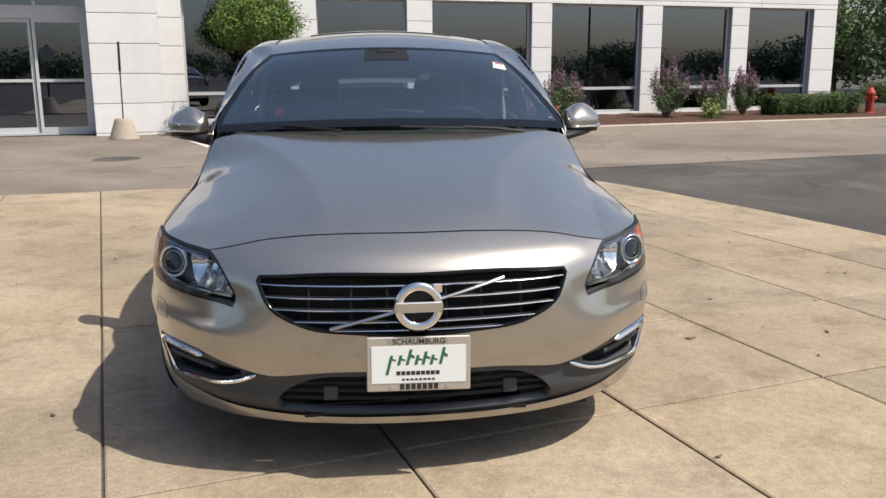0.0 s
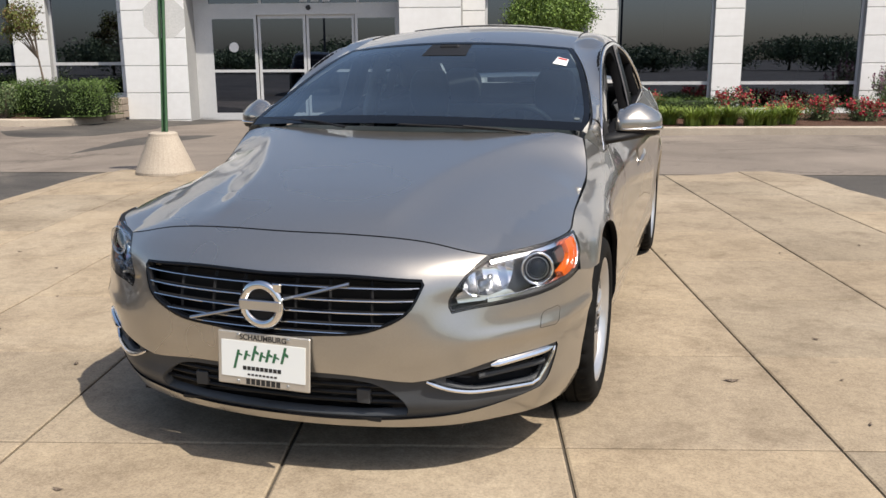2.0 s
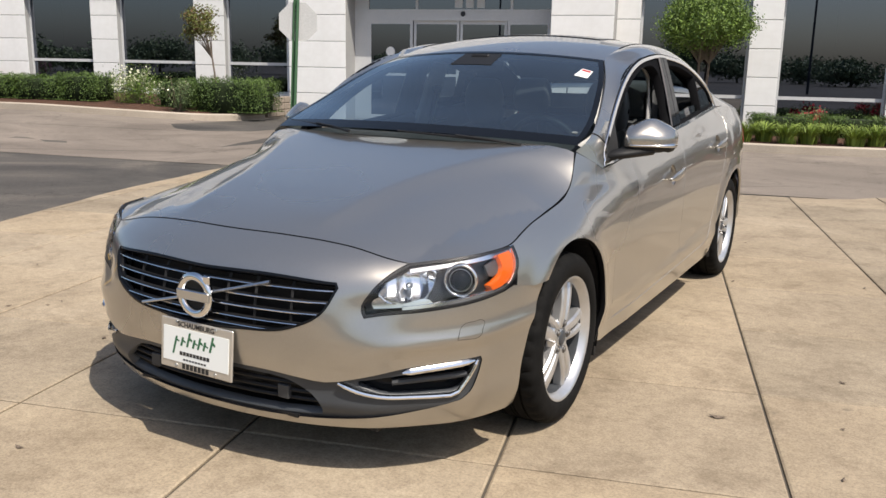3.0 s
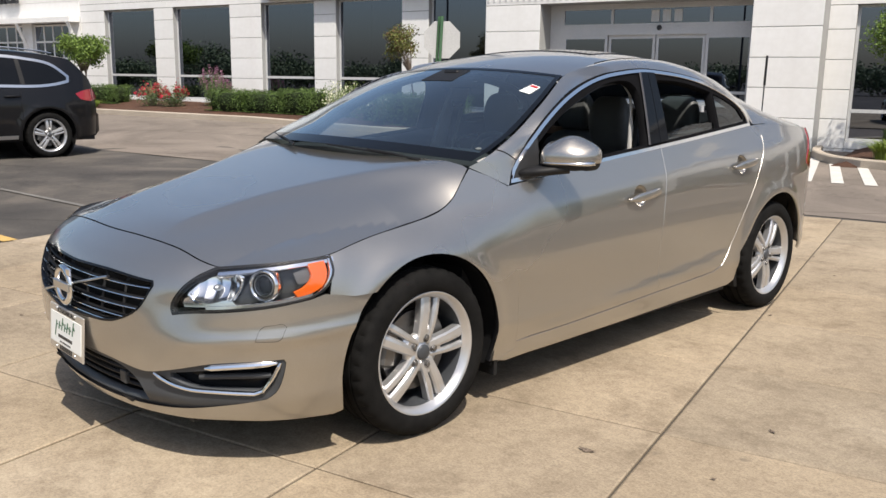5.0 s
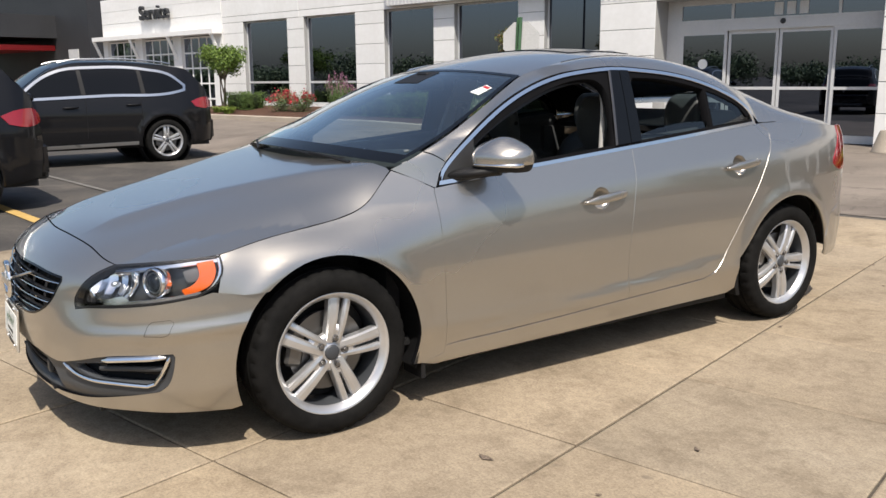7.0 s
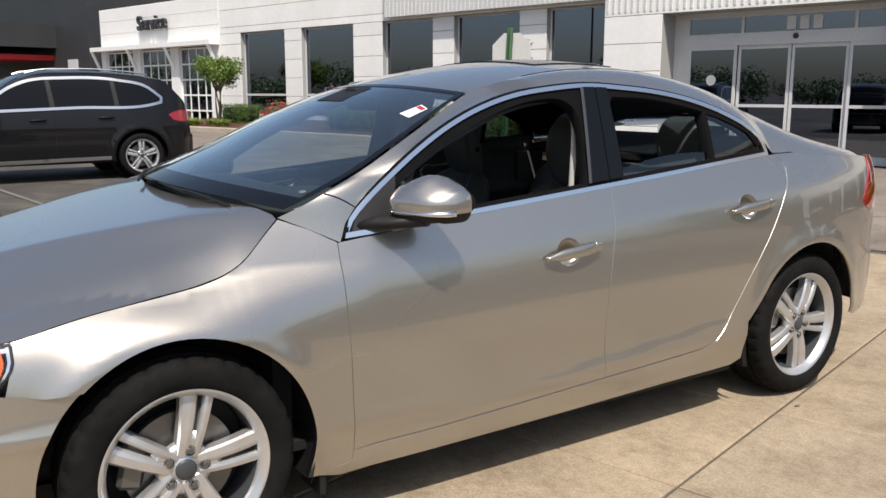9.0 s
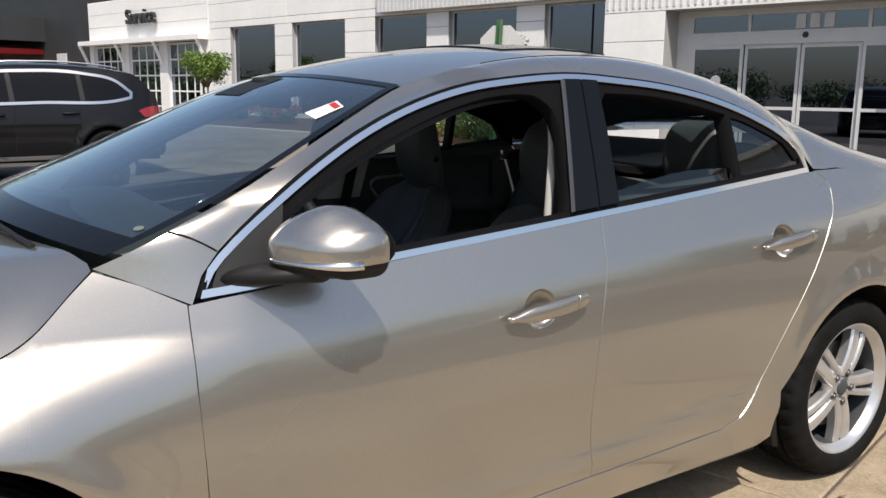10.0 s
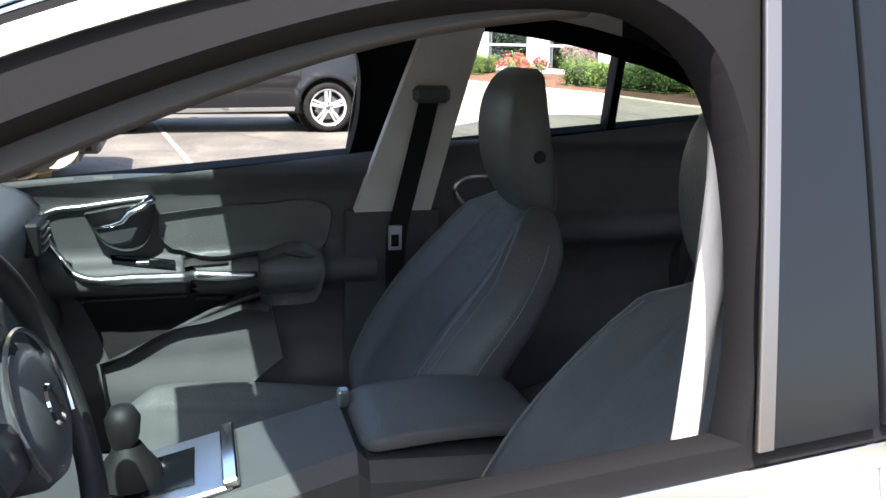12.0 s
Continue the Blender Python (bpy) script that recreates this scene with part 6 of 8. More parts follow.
def cushion_rings(cx, path, bolster=0.0, n=40, power=0.62, ends=0.30):
    """Rings along a path of (y, z, half width, thickness); the padded face is towards -y and up."""
    pts = np.array(spline(path, 26))
    out = []
    m = len(pts)
    for i, (y, z, w, d) in enumerate(pts):
        ty, tz = (pts[min(i + 1, m - 1)] - pts[max(i - 1, 0)])[:2]
        l = math.hypot(ty, tz) or 1.0
        ty, tz = ty / l, tz / l
        ny, nz = -tz, ty            # towards the sitter
        a = i / (m - 1)
        k = min(1.0, (max(0.0, 1 - abs(2 * a - 1)) / ends) ) ** 0.5
        k = 0.35 + 0.65 * k
        ring = []
        for j in range(n):
            b = 2 * math.pi * j / n
            c, s = math.cos(b), math.sin(b)
            x = math.copysign(abs(c) ** power, c) * w * (0.75 + 0.25 * k)
            q = math.copysign(abs(s) ** power, s) * d / 2 * k
            if s > 0:
                q += bolster * k * math.exp(-((abs(x) / w - 0.84) / 0.20) ** 2) * s - 0.2 * bolster * math.exp(-(x / w / 0.4) ** 2) * k
            ring.append((cx + x, y + ny * q, z + nz * q))
        out.append(ring)
    return out


def padded(cx, path, bolster, grooves, n=132, m=64, power=0.62, ends=0.30):
    """As cushion_rings, finer, with stitched grooves: each (half distance over height, from, to) of the length."""
    pts = np.array(spline(path, m))
    out = []
    for i, (y, z, w, d) in enumerate(pts):
        ty, tz = (pts[min(i + 1, m)] - pts[max(i - 1, 0)])[:2]
        l = math.hypot(ty, tz) or 1.0
        ny, nz = -tz / l, ty / l
        a = i / m
        k = 0.35 + 0.65 * min(1.0, max(0.0, 1 - abs(2 * a - 1)) / ends) ** 0.5
        ring = []
        for j in range(n):
            b = 2 * math.pi * j / n
            c, s = math.cos(b), math.sin(b)
            x = math.copysign(abs(c) ** power, c) * w * (0.75 + 0.25 * k)
            q = math.copysign(abs(s) ** power, s) * d / 2 * k
            if s > 0:
                q += bolster * k * math.exp(-((abs(x) / w - 0.80) / 0.22) ** 2) * s - 0.3 * bolster * math.exp(-(x / w / 0.45) ** 2) * k
                for line, a0, a1 in grooves:
                    if a0 <= a <= a1:
                        q -= 0.006 * math.exp(-((abs(x) - line(a)) / 0.0055) ** 2)
                q -= 0.0045 * math.exp(-((a - 0.40 - 0.9 * abs(x)) / 0.012) ** 2) * smoothstep((0.105 - abs(x)) / 0.02)
            ring.append((cx + x, y + ny * q, z + nz * q))
        out.append(ring)
    return out


INNER_SEAM = Curve1([(0.0, 0.150), (0.35, 0.118), (0.62, 0.112), (0.80, 0.100), (1.0, 0.070)])
OUTER_SEAM = Curve1([(0.0, 0.215), (0.35, 0.218), (0.65, 0.205), (0.85, 0.150), (1.0, 0.100)])
YOKE = Curve1([(0.0, 0.0), (0.655, 0.0), (0.675, 0.030), (0.71, 0.050), (0.80, 0.058), (1.0, 0.062)])


def front_seat(cx, shift):
    back = padded(cx, [(1.535 + shift, 0.44, 0.235, 0.14), (1.585 + shift, 0.57, 0.266, 0.14), (1.665 + shift, 0.70, 0.270, 0.135), (1.755 + shift, 0.82, 0.250, 0.115), (1.815 + shift, 0.915, 0.195, 0.095), (1.835 + shift, 0.968, 0.130, 0.08)], 0.040,
                  [(INNER_SEAM, 0.05, 0.93), (OUTER_SEAM, 0.06, 0.86), (YOKE, 0.655, 0.93)])
    seat = block_loft("front_seat", back, LEATHER, car, "black leather front seat with stitched panels")
    low = padded(cx, [(0.97 + shift, 0.43, 0.225, 0.15), (1.06 + shift, 0.435, 0.255, 0.16), (1.25 + shift, 0.425, 0.262, 0.16), (1.47 + shift, 0.40, 0.25, 0.15), (1.56 + shift, 0.41, 0.23, 0.12)], 0.050, [(INNER_SEAM, 0.05, 0.95)])
    block_loft("seat_cushion", low, LEATHER, seat)
    # headrest: a curved face, flat flanks and a narrower crown
    rings = []
    for z, w, y0, y1 in spline([(0.948, 0.080, 1.812, 1.868), (0.975, 0.100, 1.785, 1.870), (1.03, 0.118, 1.757, 1.860), (1.09, 0.125, 1.745, 1.846), (1.15, 0.120, 1.745, 1.836), (1.20, 0.104, 1.757, 1.832), (1.228, 0.086, 1.775, 1.830), (1.240, 0.060, 1.792, 1.822)], 26):
        ring = []
        for j in range(48):
            b = 2 * math.pi * j / 48
            c, s_ = math.cos(b), math.sin(b)
            px = math.copysign(abs(c) ** 0.42, c)
            py = math.copysign(abs(s_) ** (0.55 if s_ > 0 else 0.85), s_)
            ring.append((cx + w * px, shift + (y0 + y1) / 2 + (y1 - y0) / 2 * py, z))
        rings.append(ring)
    block_loft("headrest", rings, LEATHER, seat, "curved black leather headrest")
    part("seat_base", boxes((cx - 0.20, cx + 0.20, 1.02 + shift, 1.52 + shift, 0.29, 0.38)), CLOTH, seat)
    bm = bmesh.new()
    lathe(bm, [(0.0, 0.010), (0.011, 0.009), (0.014, 0.0)], 16, 'x', (cx + 0.120, 1.805 + shift, 1.075))
    part("headrest_button", bm, BLACK, seat)
    # the stitching: two fine rows along each bolster, one on each flank
    def on_face(i, x):
        ring = np.array(back[i][1:66])
        k = int(np.argmin(np.abs(ring[:, 0] - cx - x)))
        return Vector(ring[k]) + Vector((0, -0.0015, 0.001))
    for sg in (-1, 1):
        for d in (-0.0085, 0.0085):
            bm = bmesh.new()
            pts = [on_face(i, sg * (OUTER_SEAM(i / 64) + d)) for i in range(6, 54)]
            tube(bm, [pts[0]] + [(pts[k - 1] + pts[k] + pts[k + 1]) / 3 for k in range(1, len(pts) - 1)] + [pts[-1]], 0.0009, 4)
            part("stitching", bm, STITCH, seat)
        bm = bmesh.new()
        pts = [Vector(back[i][2 if sg > 0 else 64]) + Vector((sg * 0.001, 0, 0)) for i in range(4, 56)]
        tube(bm, pts, 0.0012, 4)
        part("stitching", bm, STITCH, seat)
    return seat


front_seat(-0.37, -0.016)
front_seat(0.385, 0.02)

# rear bench
bench = block_loft("rear_bench", cushion_rings(0.0, [(2.33, 0.42, 0.60, 0.16), (2.40, 0.65, 0.62, 0.16), (2.48, 0.87, 0.60, 0.14), (2.53, 1.00, 0.56, 0.11)], 0.02, 60, 0.45), LEATHER, car, "black leather rear bench")
block_loft("bench_cushion", [[(x, 2.12 + (z - 0.42) * 0.9, 0.42 + (y - 2.1) * 0.42) for x, y, z in r] for r in cushion_rings(0.0, [(2.0, 0.15, 0.62, 0.3), (2.1, 0.42, 0.63, 0.34), (2.1, 0.70, 0.62, 0.32)], 0.0, 60, 0.45)], LEATHER, bench)
for x in (-0.38, 0.38):
    block_loft("headrest", cushion_rings(x, [(2.535, 1.00, 0.105, 0.08), (2.520, 1.07, 0.130, 0.105), (2.522, 1.16, 0.130, 0.10), (2.540, 1.235, 0.10, 0.07)], 0.01), LEATHER, bench)
part("rear_bulkhead", boxes((-0.80, 0.80, 2.56, 2.60, 0.27, 0.96), (-0.80, -0.70, 2.40, 2.58, 0.27, 1.02), (0.70, 0.80, 2.40, 2.58, 0.27, 1.02)), CLOTH, car)
bm = bmesh.new()
for v in box(bm, -0.68, 0.68, 2.50, 3.00, 1.02, 1.05):
    v.co.z += 0.16 * (v.co.y - 2.50)
    v.co.x *= 1.12 if v.co.y < 2.7 else 1.0
box(bm, -0.66, 0.66, 2.95, 3.08, 0.93, 1.10)
part("parcel_shelf", bm, CARPET, car)

# dashboard and wheel
WHEEL_LEATHER = make_grained("wheel_leather", (0.022, 0.023, 0.024), 0.5, 300, 0.2)
prof = [(0.33, 0.955), (0.45, 0.972), (0.60, 0.985), (0.72, 0.972), (0.79, 0.93), (0.80, 0.875), (0.775, 0.80), (0.80, 0.74), (0.82, 0.66), (0.76, 0.56), (0.70, 0.42), (0.34, 0.42)]
rings = []
for x in np.linspace(-0.715, 0.715, 40):
    hump = 0.035 * math.exp(-((x - 0.37) / 0.17) ** 4)
    rings.append([(x, y + (0.03 * (x / 0.7) ** 2 if y > 0.5 else 0) - 0.02 * abs(x) ** 2, z + (hump if z > 0.9 and y > 0.4 else 0)) for y, z in spline([(a, b) for a, b in prof], 40)])
dash = block_loft("dashboard", rings, CLOTH, car, "black soft dashboard")
stack = part("control_panel", boxes((-0.125, 0.125, 0.79, 0.83, 0.60, 0.93), bevel=0.008), BLACK_GLOSS, dash, "upright centre control stack")
for x in (-0.13, 0.13):
    bm = bmesh.new()
    tube(bm, [(x, 0.80, 0.94), (x, 0.842, 0.90), (x * 0.95, 0.85, 0.75), (x * 0.9, 0.90, 0.62)], 0.008, 6)
    part("stack_edge", bm, SATIN, dash)
for x0, x1, z0 in ((-0.11, -0.01, 0.845), (0.01, 0.11, 0.845), (0.56, 0.66, 0.84), (-0.66, -0.56, 0.84)):
    vent = part("air_vent", boxes((x0, x1, 0.80, 0.836, z0, z0 + 0.07), bevel=0.005), BLACK, dash)
    for k in range(4):
        part("vent_slat", boxes((x0 + 0.006, x1 - 0.006, 0.825, 0.842, z0 + 0.012 + 0.015 * k, z0 + 0.015 + 0.015 * k)), SATIN, vent)
for k in range(4):
    part("button_row", boxes(*[(-0.08 + 0.045 * i, -0.05 + 0.045 * i, 0.826, 0.835, 0.66 + 0.04 * k, 0.675 + 0.04 * k) for i in range(4)]), PLASTIC, stack)

tilt = Matrix.Translation((0.372, 0.970, 0.898)) @ Matrix.Rotation(radians(-72), 4, 'X')
bm = bmesh.new()
n, m = 64, 12
vs = [[bm.verts.new(tilt @ Vector(((0.180 + 0.0155 * math.cos(b)) * math.cos(a), (0.180 + 0.0155 * math.cos(b)) * math.sin(a), 0.0165 * math.sin(b)))) for b in np.linspace(0, 2 * math.pi, m + 1)[:-1]] for a in np.linspace(0, 2 * math.pi, n + 1)[:-1]]
for i in range(n):
    for j in range(m):
        bm.faces.new((vs[i][j], vs[(i + 1) % n][j], vs[(i + 1) % n][(j + 1) % m], vs[i][(j + 1) % m]))
steer = part("steering_wheel", bm, WHEEL_LEATHER, car, "black leather steering wheel", smooth=True)
bm = bmesh.new()
lathe(bm, [(0.0, 0.030), (0.050, 0.028), (0.075, 0.018), (0.083, 0.0), (0.078, -0.03)], 32, 'z')
bmesh.ops.transform(bm, matrix=tilt @ Matrix.Diagonal((1.15, 0.95, 1, 1)), verts=bm.verts[:])
part("airbag_cover", bm, CLOTH, steer, smooth=True)
for a in (0, 180, 270):
    bm = bmesh.new()
    c, s = math.cos(radians(a)), math.sin(radians(a))
    tube(bm, [(0.06 * c, 0.06 * s, 0.006), (0.12 * c, 0.12 * s, 0.0), (0.178 * c, 0.178 * s, 0.0)], [0.034, 0.026, 0.018], 10, flat=0.45)
    bmesh.ops.transform(bm, matrix=tilt, verts=bm.verts[:])
    part("spoke", bm, PLASTIC, steer, smooth=True)
bm = bmesh.new()
pts = [tilt @ Vector((0.098 * math.cos(a), 0.086 * math.sin(a), 0.021)) for a in np.linspace(radians(150), radians(390), 24)]
tube(bm, pts, 0.0028, 5)
part("silver_inlay", bm, SATIN, steer)
bm = bmesh.new()
lathe(bm, [(0.016, 0.031), (0.022, 0.033), (0.024, 0.030)], 24, 'z')
bmesh.ops.transform(bm, matrix=tilt, verts=bm.verts[:])
part("wheel_badge", bm, CHROME, steer)
bm = bmesh.new()
tube(bm, [tilt @ Vector((0, 0, -0.02)), (0.375, 0.84, 0.845), (0.375, 0.76, 0.82)], [0.05, 0.055, 0.06], 14)
part("column_cowl", bm, BLACK, steer, smooth=True)
for sg in (1, -1):
    bm = bmesh.new()
    tube(bm, [(0.375 + sg * 0.04, 0.90, 0.87), (0.375 + sg * 0.15, 0.925, 0.885)], 0.008, 8)
    part("column_stalk", bm, BLACK, steer)

# centre console
rings = []
for y, zt, w in ((0.80, 0.74, 0.135), (0.88, 0.66, 0.135), (0.98, 0.605, 0.13), (1.08, 0.602, 0.128), (1.18, 0.626, 0.125), (1.37, 0.672, 0.12), (1.39, 0.65, 0.115), (1.70, 0.63, 0.115), (1.76, 0.55, 0.11)):
    rings.append([(-0.01 + x, y, z) for x, z in ((-w - 0.015, 0.29), (-w, zt - 0.03), (-w + 0.018, zt), (w - 0.018, zt), (w, zt - 0.03), (w + 0.015, 0.29))])
bm = bmesh.new()
vr = [[bm.verts.new(p) for p in r] for r in rings]
for a, b in zip(vr, vr[1:]):
    for k in range(6):
        bm.faces.new((a[k], a[(k + 1) % 6], b[(k + 1) % 6], b[k]))
bm.faces.new(vr[-1])
console = part("centre_console", bm, CLOTH, car, "black centre console with a padded armrest")
arm = cushion_rings(-0.01, [(0, 0, 0.108, 0.085), (0.02, 0.10, 0.112, 0.088), (0.02, 0.24, 0.110, 0.085), (0, 0.335, 0.10, 0.075)], 0.0, 40, 0.45, 0.16)
block_loft("armrest", [[(x, 1.382 + z * 0.92, 0.676 - y * 0.4 + 0.02 * math.sin(min(1.0, z / 0.335) * math.pi)) for x, y, z in r] for r in arm], LEATHER, console, "padded black leather armrest")
part("armrest_catch", boxes((-0.085, -0.06, 1.366, 1.386, 0.675, 0.705), bevel=0.004), SATIN, console, "silver catch")
tip = Matrix.Translation((-0.01, 1.085, 0.6085)) @ Matrix.Rotation(radians(12.5), 4, 'X')
def on_plate(bm):
    bmesh.ops.transform(bm, matrix=tip, verts=bm.verts[:])
    return bm
plate_ = part("shift_plate", on_plate(boxes((-0.100, 0.100, -0.13, 0.10, -0.004, 0.006), bevel=0.003)), SATIN, console, "bright metal gear plate")
part("gear_panel", on_plate(boxes((-0.062, 0.062, -0.12, 0.045, 0.006, 0.0085), bevel=0.001)), BLACK_GLOSS, plate_)
part("plate_edge", on_plate(boxes((-0.100, 0.100, 0.088, 0.112, 0.0, 0.016), bevel=0.003)), CHROME, plate_, "polished rear edge of the gear plate")
bm = bmesh.new()
lathe(bm, [(0.052, 0.612), (0.046, 0.632), (0.030, 0.655), (0.020, 0.672)], 20, 'z', (-0.012, 1.03, 0))
part("gear_boot", bm, BLACK, console, smooth=True)
bm = bmesh.new()
lathe(bm, [(0.0, 0.735), (0.018, 0.732), (0.027, 0.715), (0.024, 0.690), (0.018, 0.665)], 20, 'z', (-0.012, 1.025, 0))
part("gear_knob", bm, BLACK, console, smooth=True)

# doors from inside
def card(y, z):
    """Inner face of a door: a ledge under the glass, an armrest, a pocket below."""
    x = 0.735 - 0.030 * math.exp(-((z - 0.985) / 0.03) ** 2)
    x -= 0.058 * math.exp(-((z - 0.745) / 0.040) ** 4) * smoothstep((y % 1.12 - 0.0) / 0.2 + 0.6)
    x -= 0.028 * smoothstep((0.56 - z) / 0.10)
    x += 0.018 * math.exp(-((z - 0.63) / 0.05) ** 2)
    x += 0.02 * smoothstep((z - 1.0) / 0.04)
    return x


for sgn in (1, -1):
    mir = sgn < 0
    top_ = -0.035 if sgn > 0 else 0.025
    fcard = skin("front_door_lining", panel([(0.50, 0.32), (1.50, 0.34), (1.555, 0.60), (1.56, belt(1.56) + top_)] + [(y, belt(y) + top_) for y in np.linspace(1.5, 0.60, 12)] + [(0.55, 0.92 + top_ - 0.025)], lambda y, z: (card(y, z), y, z), step=0.02, flange=0.02, mirror=mir, out=(2.0, 1.2, 0.7)), CLOTH, car, "black door lining with silver trim")
    rcard = skin("rear_door_lining", panel([(1.72, 0.36), (2.25, 0.38), (2.42, 0.62), (2.52, belt(2.5) + 0.02)] + [(y, belt(y) + 0.022) for y in np.linspace(2.4, 1.70, 10)] + [(1.68, 0.8)], lambda y, z: (card(y - 1.0, z - 0.07), y, z), step=0.025, flange=0.02, mirror=mir, out=(2.0, 2.0, 0.7)), CLOTH, car, "black rear door lining")
    on_card = lambda y, z: (card(y, z), y, z)
    def sheet(name, poly, mat, lift, flange=0.012, label="", step=0.015):
        return skin(name, panel(poly, on_card, step=step, flange=flange, lift=-lift, mirror=mir, out=(0.0, 1.2, 0.7)), mat, fcard, label)
    # a flat silver band: narrow over the handle, round the front corner, broad along the armrest
    line = sp([(1.049, 0.931), (1.013, 0.927), (0.906, 0.913), (0.822, 0.899), (0.804, 0.886), (0.812, 0.858), (0.834, 0.815), (0.861, 0.780), (0.895, 0.762), (1.015, 0.755), (1.139, 0.753), (1.272, 0.751)], 60)
    bm = bmesh.new()
    rings = []
    for k, (y, z) in enumerate(line):
        ty, tz = (line[min(k + 1, 60)][0] - line[max(k - 1, 0)][0], line[min(k + 1, 60)][1] - line[max(k - 1, 0)][1])
        l = math.hypot(ty, tz)
        ny, nz = -tz / l, ty / l
        w_ = 0.0065 + 0.0045 * smoothstep((k - 26) / 12) - 0.005 * smoothstep((k - 54) / 6)
        x = card(y, z)
        rings.append([bm.verts.new((sgn * (x - o), y + ny * d * w_, z + nz * d * w_)) for d, o in ((-1, -0.004), (-1, 0.006), (-0.5, 0.011), (0.5, 0.011), (1, 0.006), (1, -0.004))])
    for a, b in zip(rings, rings[1:]):
        for k in range(5):
            bm.faces.new((a[k], a[k + 1], b[k + 1], b[k]))
    bm.faces.new(rings[0])
    bm.faces.new(rings[-1][::-1])
    bmesh.ops.recalc_face_normals(bm, faces=bm.faces[:])
    part("silver_trim", bm, SATIN, fcard, "curved silver door trim", smooth=True)
    sheet("handle_recess", sp([(0.905, 0.902), (0.918, 0.870), (0.950, 0.828), (0.985, 0.815), (1.022, 0.824), (1.046, 0.868), (1.052, 0.922), (1.0, 0.918), (0.905, 0.902)], 30)[:-1], TRIM_GREY, 0.010, 0.03, "dark moulded pull recess")
    bm = bmesh.new()
    tube(bm, [(sgn * 0.700, 1.050, 0.934), (sgn * 0.688, 1.030, 0.918), (sgn * 0.684, 1.000, 0.905), (sgn * 0.684, 0.985, 0.886), (sgn * 0.688, 0.960, 0.877), (sgn * 0.694, 0.917, 0.872)], [0.014, 0.015, 0.015, 0.012, 0.009, 0.004], 12, flat=0.6)
    part("inner_handle", bm, CHROME, fcard, "chrome inner door handle", smooth=True)
    sheet("window_switch", [(0.950, 0.797), (1.090, 0.782), (1.090, 0.770), (0.955, 0.782)], BLACK_GLOSS, 0.002, 0.004)
    part("switch_rocker", boxes((sgn * card(1.02, 0.782) - 0.006, sgn * card(1.02, 0.782) + 0.006, 1.005, 1.035, 0.778, 0.788), bevel=0.002), SATIN, fcard)
    sheet("grip_slot", [(1.109, 0.784), (1.208, 0.787), (1.208, 0.774), (1.109, 0.770)], BLACK, 0.002, 0.004)
    sheet("upper_insert", sp([(1.062, 0.893), (1.18, 0.906), (1.30, 0.911), (1.415, 0.914), (1.446, 0.900), (1.447, 0.83), (1.430, 0.785), (1.30, 0.785), (1.10, 0.800), (1.06, 0.84), (1.062, 0.893)], 40)[:-1], LEATHER, 0.006)
    sheet("armrest_pad", sp([(1.275, 0.772), (1.40, 0.778), (1.425, 0.765), (1.410, 0.722), (1.36, 0.708), (1.278, 0.722), (1.275, 0.772)], 26)[:-1], LEATHER, 0.014, 0.03)
    # Flat near-black sheet that paints the shade of the deep pocket.
    sheet("door_pocket", [(0.868, 0.716), (1.225, 0.694), (1.215, 0.668), (1.07, 0.60), (0.93, 0.545)], CARPET, 0.002, 0.0)
    # Small grey label at the pocket's upper edge.
    sheet("pocket_light", [(1.128, 0.694), (1.205, 0.690), (1.200, 0.679), (1.133, 0.683)], PLASTIC, 0.005, 0.004)
    wall_ = sp([(0.915, 0.540), (1.07, 0.606), (1.206, 0.669), (1.30, 0.700)], 14) + [(1.33, 0.52), (1.15, 0.42), (0.93, 0.42)]
    sheet("pocket_front", wall_, CLOTH, 0.026, 0.03)
    bm = bmesh.new()
    tube(bm, [(sgn * (card(y, z) - 0.026), y, z) for y, z in sp([(0.915, 0.540), (1.07, 0.606), (1.206, 0.669), (1.30, 0.700)], 14)], 0.007, 8)
    part("pocket_edge", bm, PLASTIC, fcard, smooth=True)
    bm = bmesh.new()
    tube(bm, [(sgn * (card(y - 1.0, z - 0.07) - 0.008), y, z) for y, z in sp([(1.95, 0.970), (1.864, 0.964), (1.776, 0.951), (1.764, 0.938), (1.793, 0.885), (1.84, 0.84)], 24)], 0.007, 8)
    part("silver_trim", bm, SATIN, rcard, smooth=True)
    # centre pillar: pale upper on the far side only, dark below, with the belt
    def pil(v, w, sgn=sgn):
        z = 0.60 + 0.72 * v
        y0 = (1.548 if sgn > 0 else 1.505) + 0.35 * max(0.0, z - 0.886)
        return (sgn * (0.705 - 0.075 * v * v), y0 + ((0.188 if sgn < 0 else 0.115) - 0.11 * max(0.0, z - 0.886)) * w, z)
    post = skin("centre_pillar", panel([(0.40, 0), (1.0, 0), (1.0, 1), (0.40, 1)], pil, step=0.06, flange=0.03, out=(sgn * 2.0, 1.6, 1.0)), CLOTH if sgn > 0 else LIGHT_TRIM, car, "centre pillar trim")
    skin("pillar_foot", panel([(-0.4, -0.15), (0.40, -0.10), (0.40, 1.1), (-0.4, 1.15)], pil, step=0.06, flange=0.03, lift=0.004, out=(sgn * 2.0, 1.6, 1.0)), CLOTH, post, "black lower pillar trim")
    bm = bmesh.new()
    line = [(sgn * 0.640, 1.672, 1.165), (sgn * 0.655, 1.650, 1.05), (sgn * 0.660, 1.622, 0.93), (sgn * 0.655, 1.604, 0.86), (sgn * 0.668, 1.602, 0.62), (sgn * 0.70, 1.60, 0.42)]
    pts = spline(line, 24)
